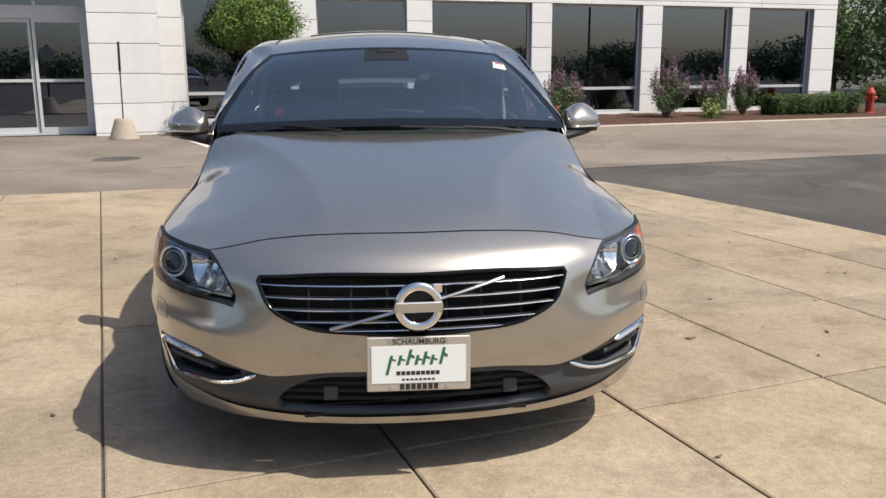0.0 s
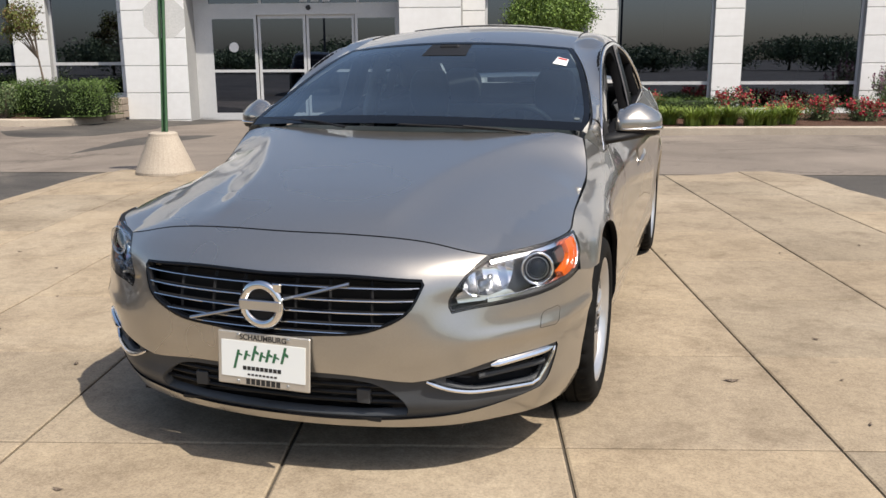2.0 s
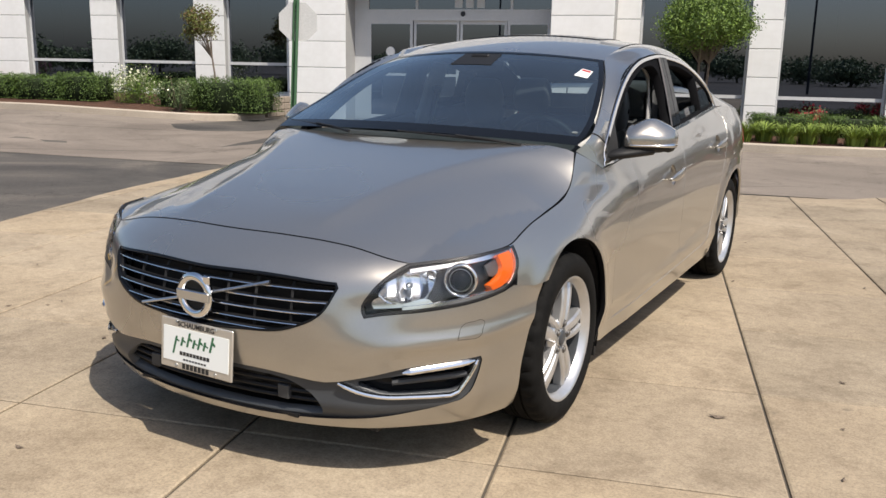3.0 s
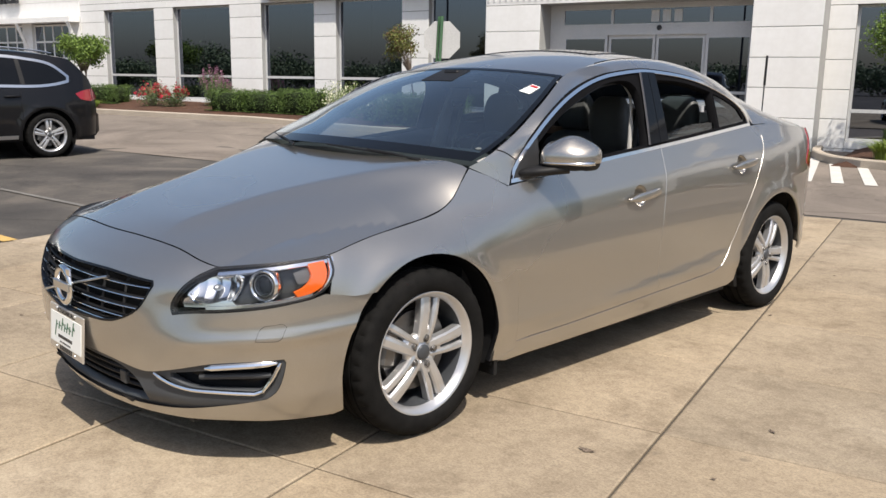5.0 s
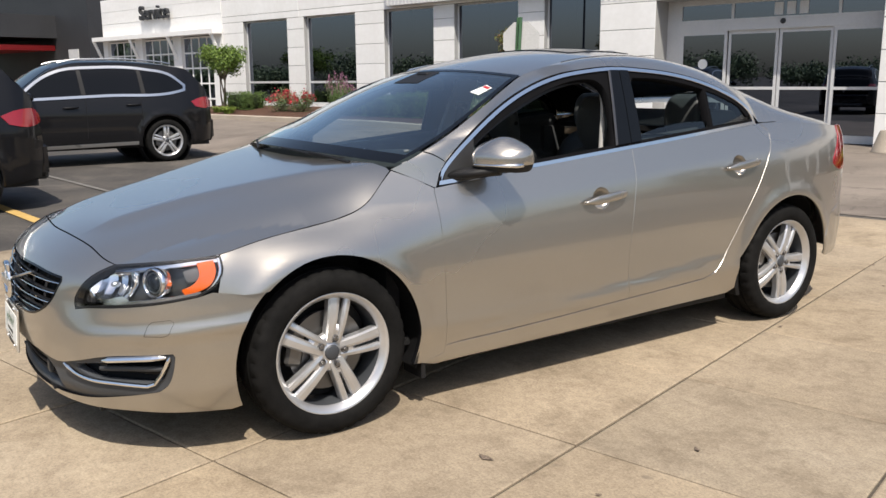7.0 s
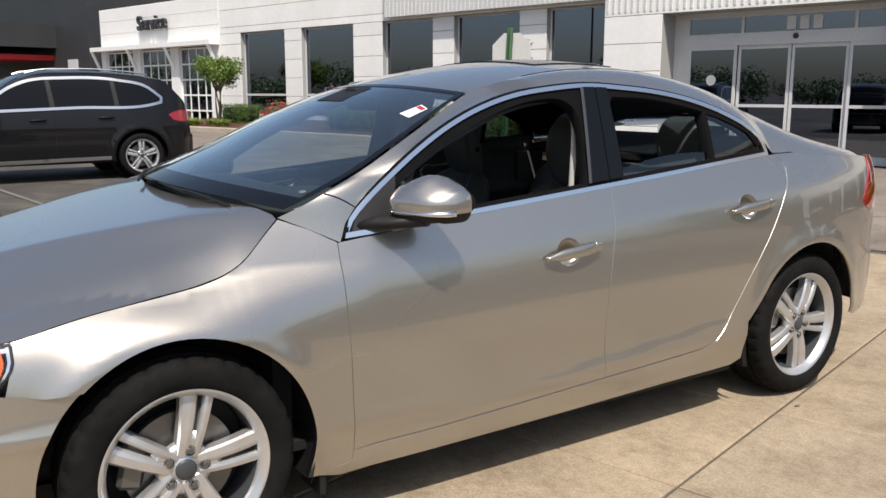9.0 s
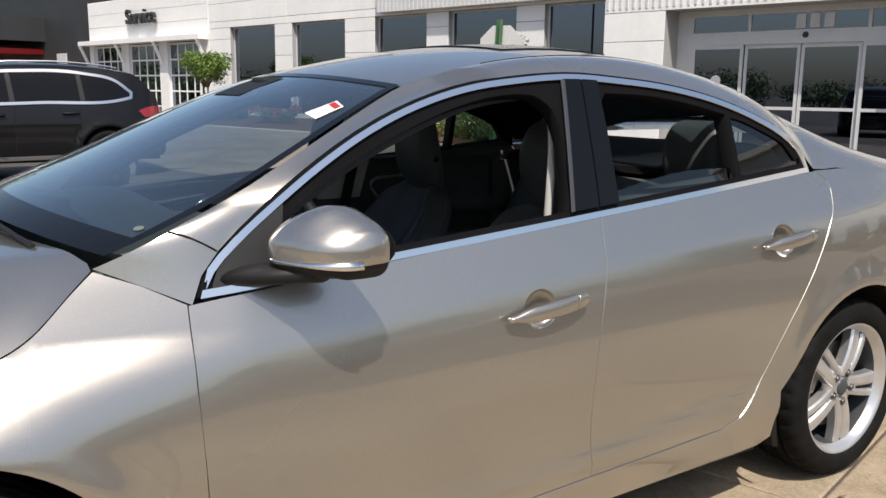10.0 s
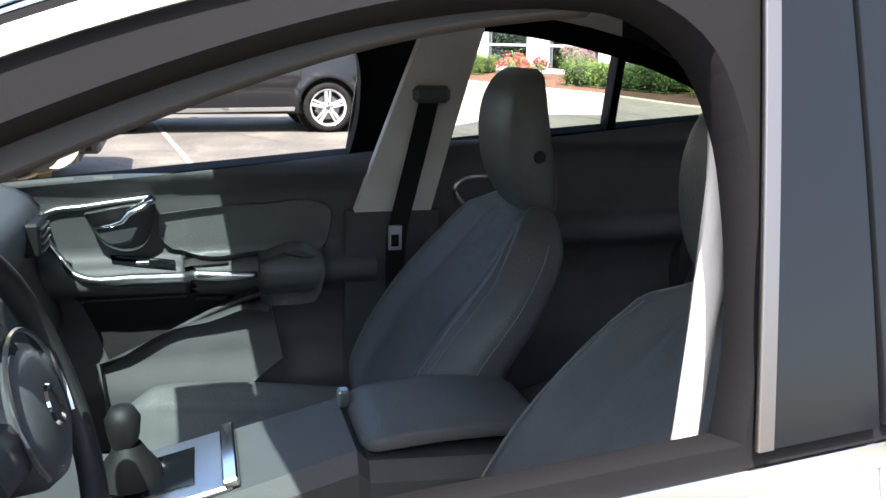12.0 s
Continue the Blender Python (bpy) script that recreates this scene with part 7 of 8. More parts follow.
    rows = [[bm.verts.new((p[0], p[1] + d, p[2])) for d in (-0.024, 0.024)] for p in pts]
    for a, b in zip(rows, rows[1:]):
        bm.faces.new((a[0], a[1], b[1], b[0]))
    bmesh.ops.solidify(bm, geom=bm.faces[:], thickness=0.002)
    belt_ = part("seat_belt", bm, BELT_WEB, car, "black seat belt with a metal tongue")
    part("belt_anchor", boxes((sgn * 0.642 - 0.014, sgn * 0.642 + 0.014, 1.632, 1.720, 1.150, 1.190), bevel=0.010), CLOTH, belt_)
    part("belt_tongue", boxes(*[(sgn * 0.650 - 0.003, sgn * 0.650 + 0.003, *q) for q in ((1.578, 1.585, 0.802, 0.862), (1.604, 1.611, 0.802, 0.862), (1.585, 1.604, 0.802, 0.810), (1.585, 1.604, 0.840, 0.862))], bevel=0.001), SATIN, belt_, "metal belt tongue")
bm = bmesh.new()
tube(bm, [(0.706, 1.530, 0.90), (0.704, 1.541, 0.97), (0.700, 1.552, 1.10), (0.692, 1.557, 1.20), (0.685, 1.548, 1.265), (0.675, 1.515, 1.305), (0.66, 1.44, 1.34)], 0.013, 8, flat=0.6)
part("door_seal", bm, LIGHT_TRIM, car, "pale door seal along the pillar", smooth=True)
part("rear_view_mirror", boxes((-0.115, 0.115, 1.02, 1.045, 1.275, 1.335), bevel=0.010), BLACK, car, "dark rear view mirror")
part("camera_housing", boxes((-0.05, 0.05, 0.98, 1.06, 1.335, 1.365), bevel=0.008), BLACK, car)

# ---- plants ----
def leaf_mesh(name, centres, normals, size, mat, rng, aspect=0.55, curl=0.5):
    """Many small folded leaves, one island each."""
    n = len(centres)
    d = rng.normal(size=(n, 3))
    d = d / np.linalg.norm(d, axis=1)[:, None]
    nn = normals * 0.7 + d * 0.6
    nn /= np.maximum(1e-6, np.linalg.norm(nn, axis=1))[:, None]
    t = np.cross(nn, rng.normal(size=(n, 3)))
    t /= np.maximum(1e-6, np.linalg.norm(t, axis=1))[:, None]
    b = np.cross(nn, t)
    s = size * rng.uniform(0.6, 1.3, (n, 1))
    p0, p2 = centres - t * s * 0.5, centres + t * s * 0.5
    p1, p3 = centres + b * s * aspect * 0.5 + nn * s * 0.1, centres - b * s * aspect * 0.5 + nn * s * 0.1
    verts = np.stack([p0, p1, p2, p3], 1).reshape(-1, 3)
    me = bpy.data.meshes.new(name)
    me.from_pydata(verts.tolist(), [], np.arange(4 * n).reshape(n, 4).tolist())
    me.materials.append(mat)
    me.update()
    return me


def spread_box(rng, n, w, d, h, power=0.5):
    """Points near the skin of a rounded box that stands on the ground, and their outward directions."""
    v = rng.normal(size=(n, 3))
    v /= np.linalg.norm(v, axis=1)[:, None]
    v[:, 2] = np.abs(v[:, 2]) * 1.0 - 0.25 * (rng.uniform(size=n) < 0.3)
    q = np.sign(v) * np.abs(v) ** power
    q /= np.max(np.abs(q), axis=1)[:, None] ** 0.85
    lump = 1 + 0.07 * np.sin(q[:, 0] * 9 * w) * np.sin(q[:, 1] * 7 + q[:, 2] * 5)
    r = rng.uniform(0.80, 1.04, (n, 1)) * lump[:, None]
    p = q * r * np.array((w / 2, d / 2, h * 0.92))
    p[:, 2] = np.maximum(0.02, p[:, 2])
    return p, v


def on_bed(u, o, bed_z=0.0):
    p = FACE @ Vector((u, o, 0))
    return Vector((p.x, p.y, ground_z(p.x, p.y) + bed_z))


def bed_height(u, o):
    return 0.09 + (0.20 * (o + 3.3) / 3.3 if u < 0 else 0.06 * (o + 3.7) / 3.7)


ROT = Matrix.Rotation(radians(13.5), 4, 'Z')


def put(ob, u, o, extra=0.0):
    ob.matrix_world = Matrix.Translation(on_bed(u, o, bed_height(u, o) + extra)) @ ROT
    return ob


def core_box(w, d, h):
    bm = bmesh.new()
    bmesh.ops.create_icosphere(bm, subdivisions=3, radius=1.0)
    for v in bm.verts:
        c = v.co
        q = Vector([math.copysign(abs(k) ** 0.5, k) for k in c])
        m_ = max(abs(k) for k in q) ** 0.85
        v.co = Vector((q.x / m_ * w * 0.41, q.y / m_ * d * 0.41, max(0.0, q.z / m_ * h * 0.80)))
    return bm


# Near-black lump inside each hedge paints the shade between its leaves.
HEDGE_SHADE = speckled("hedge_inner_shade", (0.008, 0.014, 0.004), (0.018, 0.03, 0.008), 8, 60, 0.9)


def hedge(u, o, w, d, h, seed, label="clipped green boxwood hedge in a mulch bed", mat=None, leaf=0.038, density=1500):
    rng = np.random.default_rng(seed)
    p, v = spread_box(rng, int(density * (w * d + 2 * h * (w + d))), w, d, h)
    ob = new("hedge", leaf_mesh("hedge", p, v, leaf, mat or LEAF_HEDGE, rng))
    tagged(put(ob, u, o), label, "hedge", "hedges along the showroom")
    part("shade_core", core_box(w, d, h), HEDGE_SHADE, ob, smooth=True)
    return ob


for k, (u, o, w, d, h) in enumerate(((-17.6, -1.3, 1.35, 0.9, 0.62), (-11.25, -1.9, 1.5, 1.0, 0.62), (-9.9, -1.9, 1.5, 1.0, 0.60), (-8.75, -1.9, 1.1, 0.95, 0.70), (-4.75, -2.05, 1.85, 1.1, 0.80), (-6.2, -1.9, 0.9, 0.9, 0.66),
                                     (18.48, -1.6, 0.86, 0.8, 0.56), (19.38, -1.6, 0.88, 0.8, 0.56), (20.34, -1.6, 0.98, 0.85, 0.60), (6.9, -1.3, 1.2, 0.8, 0.45), (8.25, -1.3, 1.2, 0.8, 0.45), (5.4, -1.2, 1.2, 0.8, 0.45), (26.5, 2.0, 2.6, 1.2, 0.7))):
    hedge(u, o, w, d, h, 20 + k)


def shrub(name, u, o, w, h, seed, leaf_mat, bloom_mat, label, category, bloom=0.25, leaf=0.05, bloom_size=0.07, upright=False, n=1500):
    """A loose bush: stems, leaves in clumps, flowers towards its top."""
    rng = np.random.default_rng(seed)
    ob = new(name)
    bm = bmesh.new()
    tips = []
    for k in range(16 if not upright else 30):
        a, r = rng.uniform(0, 6.28), w / 2 * rng.uniform(0.1, 1.0) ** 0.7
        tip = Vector((r * math.cos(a), r * math.sin(a) * 0.85, h * rng.uniform(0.65, 1.0) * (1 - 0.35 * (2 * r / w) ** 2)))
        tube(bm, [(0.1 * tip.x, 0.1 * tip.y, 0), (0.55 * tip.x, 0.55 * tip.y, tip.z * 0.55), tip], [0.012, 0.008, 0.004], 4, cap=False)
        tips.append(np.array(tip))
    me = mesh_of(name, bm, BARK)
    ob = new(name, me) if ob.data is None and not bpy.data.objects.remove(ob) else ob
    tagged(put(ob, u, o), label, category, "shrubs along the showroom")
    tips = np.array(tips)
    pick = rng.integers(0, len(tips), n)
    f = rng.uniform(0.25, 1.0, (n, 1))
    spread = 0.10 if not upright else 0.055
    p = tips[pick] * np.concatenate([f ** 0.7, f ** 0.7, f], 1) + rng.normal(size=(n, 3)) * spread * w
    p[:, 2] = np.clip(p[:, 2], 0.03, h * 1.05)
    v = p - np.array((0, 0, h * 0.3))
    v /= np.maximum(1e-6, np.linalg.norm(v, axis=1))[:, None]
    part("leaves", leaf_mesh("leaves", p, v, leaf, leaf_mat, rng), None, ob)
    m = int(n * bloom)
    if m:
        pick = rng.integers(0, len(tips), m)
        if upright:
            f = rng.uniform(0.80, 1.22, (m, 1))
            p = tips[pick] * np.concatenate([np.ones((m, 2)), f], 1) + rng.normal(size=(m, 3)) * 0.018
        else:
            p = tips[pick] * rng.uniform(0.78, 1.06, (m, 1)) + rng.normal(size=(m, 3)) * 0.05 * w
        v = rng.normal(size=(m, 3))
        v /= np.linalg.norm(v, axis=1)[:, None]
        tagged(part("blossom", leaf_mesh("blossom", p, v, bloom_size, bloom_mat, rng, 0.8), None, ob), kind="stuff")
    return ob


ROSE, SPIKE = "red flowering rose bush in the mulch bed", "tall purple flower spikes over grey-green leaves"
for k, (u, o, w, h) in enumerate(((-15.1, -1.7, 1.1, 0.78), (-14.2, -1.6, 0.95, 0.70), (9.1, -1.6, 0.95, 0.62), (9.9, -2.0, 0.9, 0.46), (10.7, -1.9, 1.0, 0.48), (11.5, -2.0, 0.9, 0.46), (7.6, -0.6, 0.8, 0.5))):
    shrub("rose_bush", u, o, w, h, 50 + k, LEAF_DULL, PETAL_RED, ROSE, "rose bush", 0.22, 0.045, 0.06, n=2200)
for k, (u, o, w, h) in enumerate(((-13.2, -0.9, 1.2, 1.05), (12.5, -1.1, 1.15, 1.12), (15.2, -1.4, 1.15, 1.30), (16.5, -1.5, 0.85, 1.05), (17.4, -1.5, 0.75, 1.18))):
    shrub("flowering_shrub", u, o, w, h, 70 + k, LEAF_DULL, PETAL_PURPLE, SPIKE, "shrub", 0.40, 0.05, 0.035, True, 5200)
shrub("flowering_shrub", -7.35, -1.9, 1.5, 0.85, 90, LEAF_TREE, PETAL_WHITE, "bush with cream flowers in the mulch bed", "shrub", 0.14, 0.045, 0.05, n=3600)
shrub("flowering_shrub", -5.75, -2.75, 0.75, 0.85, 91, LEAF_DULL, PETAL_WHITE, "dark sage-green shrub by the kerb", "shrub", 0.02, 0.05, 0.05, n=1400)
shrub("flowering_shrub", 16.0, -2.2, 0.9, 0.45, 92, LEAF_LIME, PETAL_WHITE, "low yellow-green bush in dark mulch", "shrub", 0.05, 0.05, 0.05, n=900)


def grass_clump(u, o, w, h, seed):
    rng = random.Random(seed)
    bm = bmesh.new()
    for k in range(210):
        a, r = rng.uniform(0, 6.28), rng.uniform(0, 0.16)
        lean, tall = rng.uniform(0.15, 0.5) * w, h * rng.uniform(0.6, 1.0)
        c, s = math.cos(a), math.sin(a)
        px, py = -s * 0.006, c * 0.006
        prev = None
        for i in range(4):
            f = i / 3
            x, y, z = c * (r + lean * f * f), s * (r + lean * f * f), tall * (f - 0.35 * f ** 3)
            k_ = 1 - f * 0.9
            cur = (bm.verts.new((x + px * k_ * 2, y + py * k_ * 2, z)), bm.verts.new((x - px * k_ * 2, y - py * k_ * 2, z)))
            if prev:
                bm.faces.new((prev[0], prev[1], cur[1], cur[0]))
            prev = cur
    ob = new("grass_clump", mesh_of("grass_clump", bm, LEAF_LIME))
    return tagged(put(ob, u, o), "bright yellow-green arching grass clump by the kerb", "grass clump", "grass clumps along the kerb")


for k in range(14):
    grass_clump(5.0 + 0.37 * k, -3.0 + 0.20 * math.sin(k * 2.1), 1.05, 0.58, 130 + k)
for k in range(7):
    grass_clump(-19.6 + 0.5 * k, -2.5 + 0.25 * math.sin(k * 1.7), 0.7, 0.32, 150 + k)


def tree(name, at, crown, trunk_h, radii, seed, leaf_mat, label, n=5200, leaf=0.085, lean=(0, 0), stems=3, clumps=26, trunk_r=0.05, group=""):
    """A small tree: leaning forked stems, limbs, and a crown of leaf clumps with gaps."""
    rng = np.random.default_rng(seed)
    r3 = np.array(radii)
    c = np.array(crown)
    cl = []
    for k in range(clumps):
        v = rng.normal(size=3)
        v /= np.linalg.norm(v)
        cl.append(c + v * r3 * rng.uniform(0.35, 0.80))
    bm = bmesh.new()
    for s in range(stems):
        a = 6.28 * s / stems + 0.6
        fork = np.array((lean[0] * 0.8 + 0.10 * math.cos(a), lean[1] * 0.8 + 0.10 * math.sin(a), trunk_h * 0.9))
        base = np.array((0.03 * math.cos(a), 0.03 * math.sin(a), -0.05))
        mid = (base + fork) / 2 + rng.normal(size=3) * 0.03
        tube(bm, [base, mid, fork], [trunk_r, trunk_r * 0.8, trunk_r * 0.62], 7)
        for p in cl[s::stems]:
            q = fork + (p - fork) * 0.5 + np.array((0, 0, 0.05))
            tube(bm, [fork, q, p], [trunk_r * 0.5, trunk_r * 0.3, trunk_r * 0.12], 5, cap=False)
    ob = new(name)
    ob.matrix_world = Matrix.Translation(at)
    tagged(ob, label, "tree", group)
    part("trunk", bm, BARK, ob)
    per = n // clumps
    ps, vs = [], []
    for p in cl:
        v = rng.normal(size=(per, 3))
        v /= np.linalg.norm(v, axis=1)[:, None]
        rad = r3.mean() * 0.40 * rng.uniform(0.7, 1.15)
        ps.append(p + v * rad * rng.uniform(0.35, 1.05, (per, 1)) * np.array((1.1, 1.1, 0.85)))
        vs.append(v)
    part("crown", leaf_mesh("crown", np.concatenate(ps), np.concatenate(vs), leaf, leaf_mat, rng), None, ob)
    return ob


tree("tree", on_bed(5.35, -1.55, 0.1), (0.0, 0, 2.22), 1.55, (1.12, 1.0, 0.62), 201, LEAF_TREE, "small rounded topiary tree with a bright green crown", 21000, 0.056, stems=2, clumps=56, trunk_r=0.035)
tree("tree", on_bed(-18.3, -1.7, 0.15), (0.0, 0, 1.75), 1.15, (1.0, 0.95, 0.55), 202, LEAF_TREE, "small multi-stemmed tree with an airy green crown", 6000, 0.085, stems=4, clumps=34, trunk_r=0.035)
red_leaf = make_leaf("bronze_leaf", (0.11, 0.045, 0.02), (0.12, 0.14, 0.035))
tree("tree", on_bed(-5.18, -2.0, 0.15), (-0.46, -0.1, 1.92), 1.30, (0.58, 0.50, 0.42), 203, red_leaf, "thin leaning young tree with bronze-green leaves", 2600, 0.06, lean=(-0.30, -0.08), stems=1, clumps=16, trunk_r=0.03)
stone = speckled("wall_stone", (0.20, 0.165, 0.13), (0.30, 0.25, 0.20), 4, 50)
steps_ = thing("stone_edging", FACE, label="stacked tan stone blocks at the bed's end", category="stone edging", kind="structure")
for k in range(3):
    for j in range(3):
        part("stone", boxes((-4.30 + 0.02 * k, -4.08, -1.75 + 0.42 * j, -1.35 + 0.42 * j, 0.08 + 0.15 * k, 0.22 + 0.15 * k), bevel=0.012), stone, steps_)

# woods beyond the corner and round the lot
def far_tree(x, y, h, w, seed, mat=LEAF_HAZED, n=2600, leaf=0.42):
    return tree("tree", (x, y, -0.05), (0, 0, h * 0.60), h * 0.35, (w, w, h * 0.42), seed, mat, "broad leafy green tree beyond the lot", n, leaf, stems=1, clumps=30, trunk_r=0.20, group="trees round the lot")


k = 0
for u, o, h, w in ((24.5, 6.0, 6.5, 2.6), (28.5, 9.0, 7.5, 3.4), (33, 6.5, 8.0, 3.6), (39, 12, 9.0, 4.2), (27.5, 17, 9, 4.0), (46, 18, 9, 4.5), (25.5, 11, 3.6, 2.6), (29.5, 14, 3.8, 3.0), (33, 12, 4.0, 3.2), (37, 16, 4.2, 3.4), (42, 15, 4.5, 3.4), (23.5, 15, 4.2, 2.8)):
    p = FACE @ Vector((u, o, 0))
    far_tree(p.x, p.y, h, w, 300 + k, LEAF_HEDGE if k < 3 else LEAF_HAZED, 12000 if k < 3 else 3600, 0.13 if k < 3 else 0.35)
    k += 1
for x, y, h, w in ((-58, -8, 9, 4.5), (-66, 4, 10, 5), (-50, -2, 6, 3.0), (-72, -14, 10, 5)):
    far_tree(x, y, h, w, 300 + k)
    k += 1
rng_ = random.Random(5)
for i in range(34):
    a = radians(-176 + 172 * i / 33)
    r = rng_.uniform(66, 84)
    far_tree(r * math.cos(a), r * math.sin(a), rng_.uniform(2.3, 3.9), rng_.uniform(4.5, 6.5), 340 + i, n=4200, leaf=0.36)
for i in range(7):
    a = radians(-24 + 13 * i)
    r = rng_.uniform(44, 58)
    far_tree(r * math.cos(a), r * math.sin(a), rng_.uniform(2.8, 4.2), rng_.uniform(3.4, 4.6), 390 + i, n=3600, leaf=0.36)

# ---- street things ----
ob = thing("stop_sign", Matrix.Translation((-4.95, 5.52, 0)), label="octagonal sign seen from behind on a green post", category="road sign")
bm = bmesh.new()
lathe(bm, [(0.345, 0.0), (0.345, 0.03), (0.17, 0.44), (0.165, 0.47), (0.14, 0.485), (0.0, 0.485)], 32)
part("concrete_foot", bm, KERB, ob, "tapered pale concrete foot", smooth=False)
lean = Vector((0.040, 0.022, 1.0)).normalized()
bm = bmesh.new()
top_ = lean * 2.08
for dx0, dx1, dy0, dy1 in ((-0.030, -0.022, -0.022, 0.022), (0.022, 0.030, -0.022, 0.022), (-0.030, 0.030, 0.014, 0.022)):
    vs = box(bm, dx0, dx1, dy0, dy1, 0.40, 2.08)
    for v in vs:
        v.co.x += lean.x / lean.z * v.co.z
        v.co.y += lean.y / lean.z * v.co.z
post = part("post", bm, GREEN_POST, ob, "perforated green steel post")
post.matrix_basis = Matrix.Identity(4)
holes_ = bmesh.new()
for k in range(40):
    z = 0.52 + 0.039 * k
    lathe(holes_, [(0.0, -0.0235), (0.0065, -0.0235)], 8, 'y', (lean.x / lean.z * z, lean.y / lean.z * z + 0.037, z))
tagged(part("post_hole", holes_, BLACK, post), kind="stuff")
bm = bmesh.new()
c8 = [(0.247 * math.cos(radians(22.5 + 45 * k)), 0.247 * math.sin(radians(22.5 + 45 * k))) for k in range(8)]
rings = [[bm.verts.new((x, y_, z)) for x, z in c8] for y_ in (0.0, 0.004)]
for k in range(8):
    bm.faces.new((rings[0][k], rings[0][(k + 1) % 8], rings[1][(k + 1) % 8], rings[1][k]))
bm.faces.new(rings[0][::-1])
bm.faces.new(rings[1])
face_ = part("sign_plate", bm, SIGN_BACK, ob, "bare metal back of the sign")
face_.matrix_basis = Matrix.Translation(Vector((0.078, 0.075, 1.795))) @ Matrix.Rotation(radians(40), 4, 'Z')

ob = thing("marker_rod", Matrix.Translation((-4.62, 13.95, ground_z(-4.62, 13.95))), label="thin black rod standing in a pale concrete foot", category="marker rod")
bm = bmesh.new()
lathe(bm, [(0.28, 0.0), (0.28, 0.02), (0.17, 0.36), (0.15, 0.40), (0.0, 0.40)], 28)
part("concrete_foot", bm, KERB, ob)
bm = bmesh.new()
tube(bm, [(0, 0, 0.38), (0.01, 0, 1.3)], 0.013, 8)
tube(bm, [(0.01, 0, 1.3), (0.02, 0, 1.86)], [0.024, 0.022], 8)
part("rod", bm, BLACK, ob)

hyd = FACE @ Vector((21.28, -1.75, 0))
ob = thing("fire_hydrant", Matrix.Translation((hyd.x, hyd.y, 0.05)), label="red iron fire hydrant by the kerb", category="fire hydrant")
bm = bmesh.new()
lathe(bm, [(0.15, 0.0), (0.15, 0.05), (0.10, 0.07), (0.10, 0.50), (0.13, 0.52), (0.13, 0.56), (0.11, 0.60), (0.06, 0.68), (0.03, 0.70), (0.03, 0.75), (0.0, 0.76)], 24)
HYD = speckled("red_iron", (0.30, 0.035, 0.02), (0.45, 0.06, 0.03), 6, 60, 0.5)
part("barrel", bm, HYD, ob)
for axis_, at_ in (('x', 0.17), ('x', -0.17), ('y', -0.17)):
    bm = bmesh.new()
    lathe(bm, [(0.055, 0.0), (0.055, at_), (0.0, at_)], 16, axis_, (0, 0, 0.42))
    part("outlet", bm, HYD, ob)

# ---- other cars ----
SUV_PAINT = material("black_car_paint", (0.005, 0.005, 0.006), 0.45, 0.0, spec=0.12, coat=0.5)


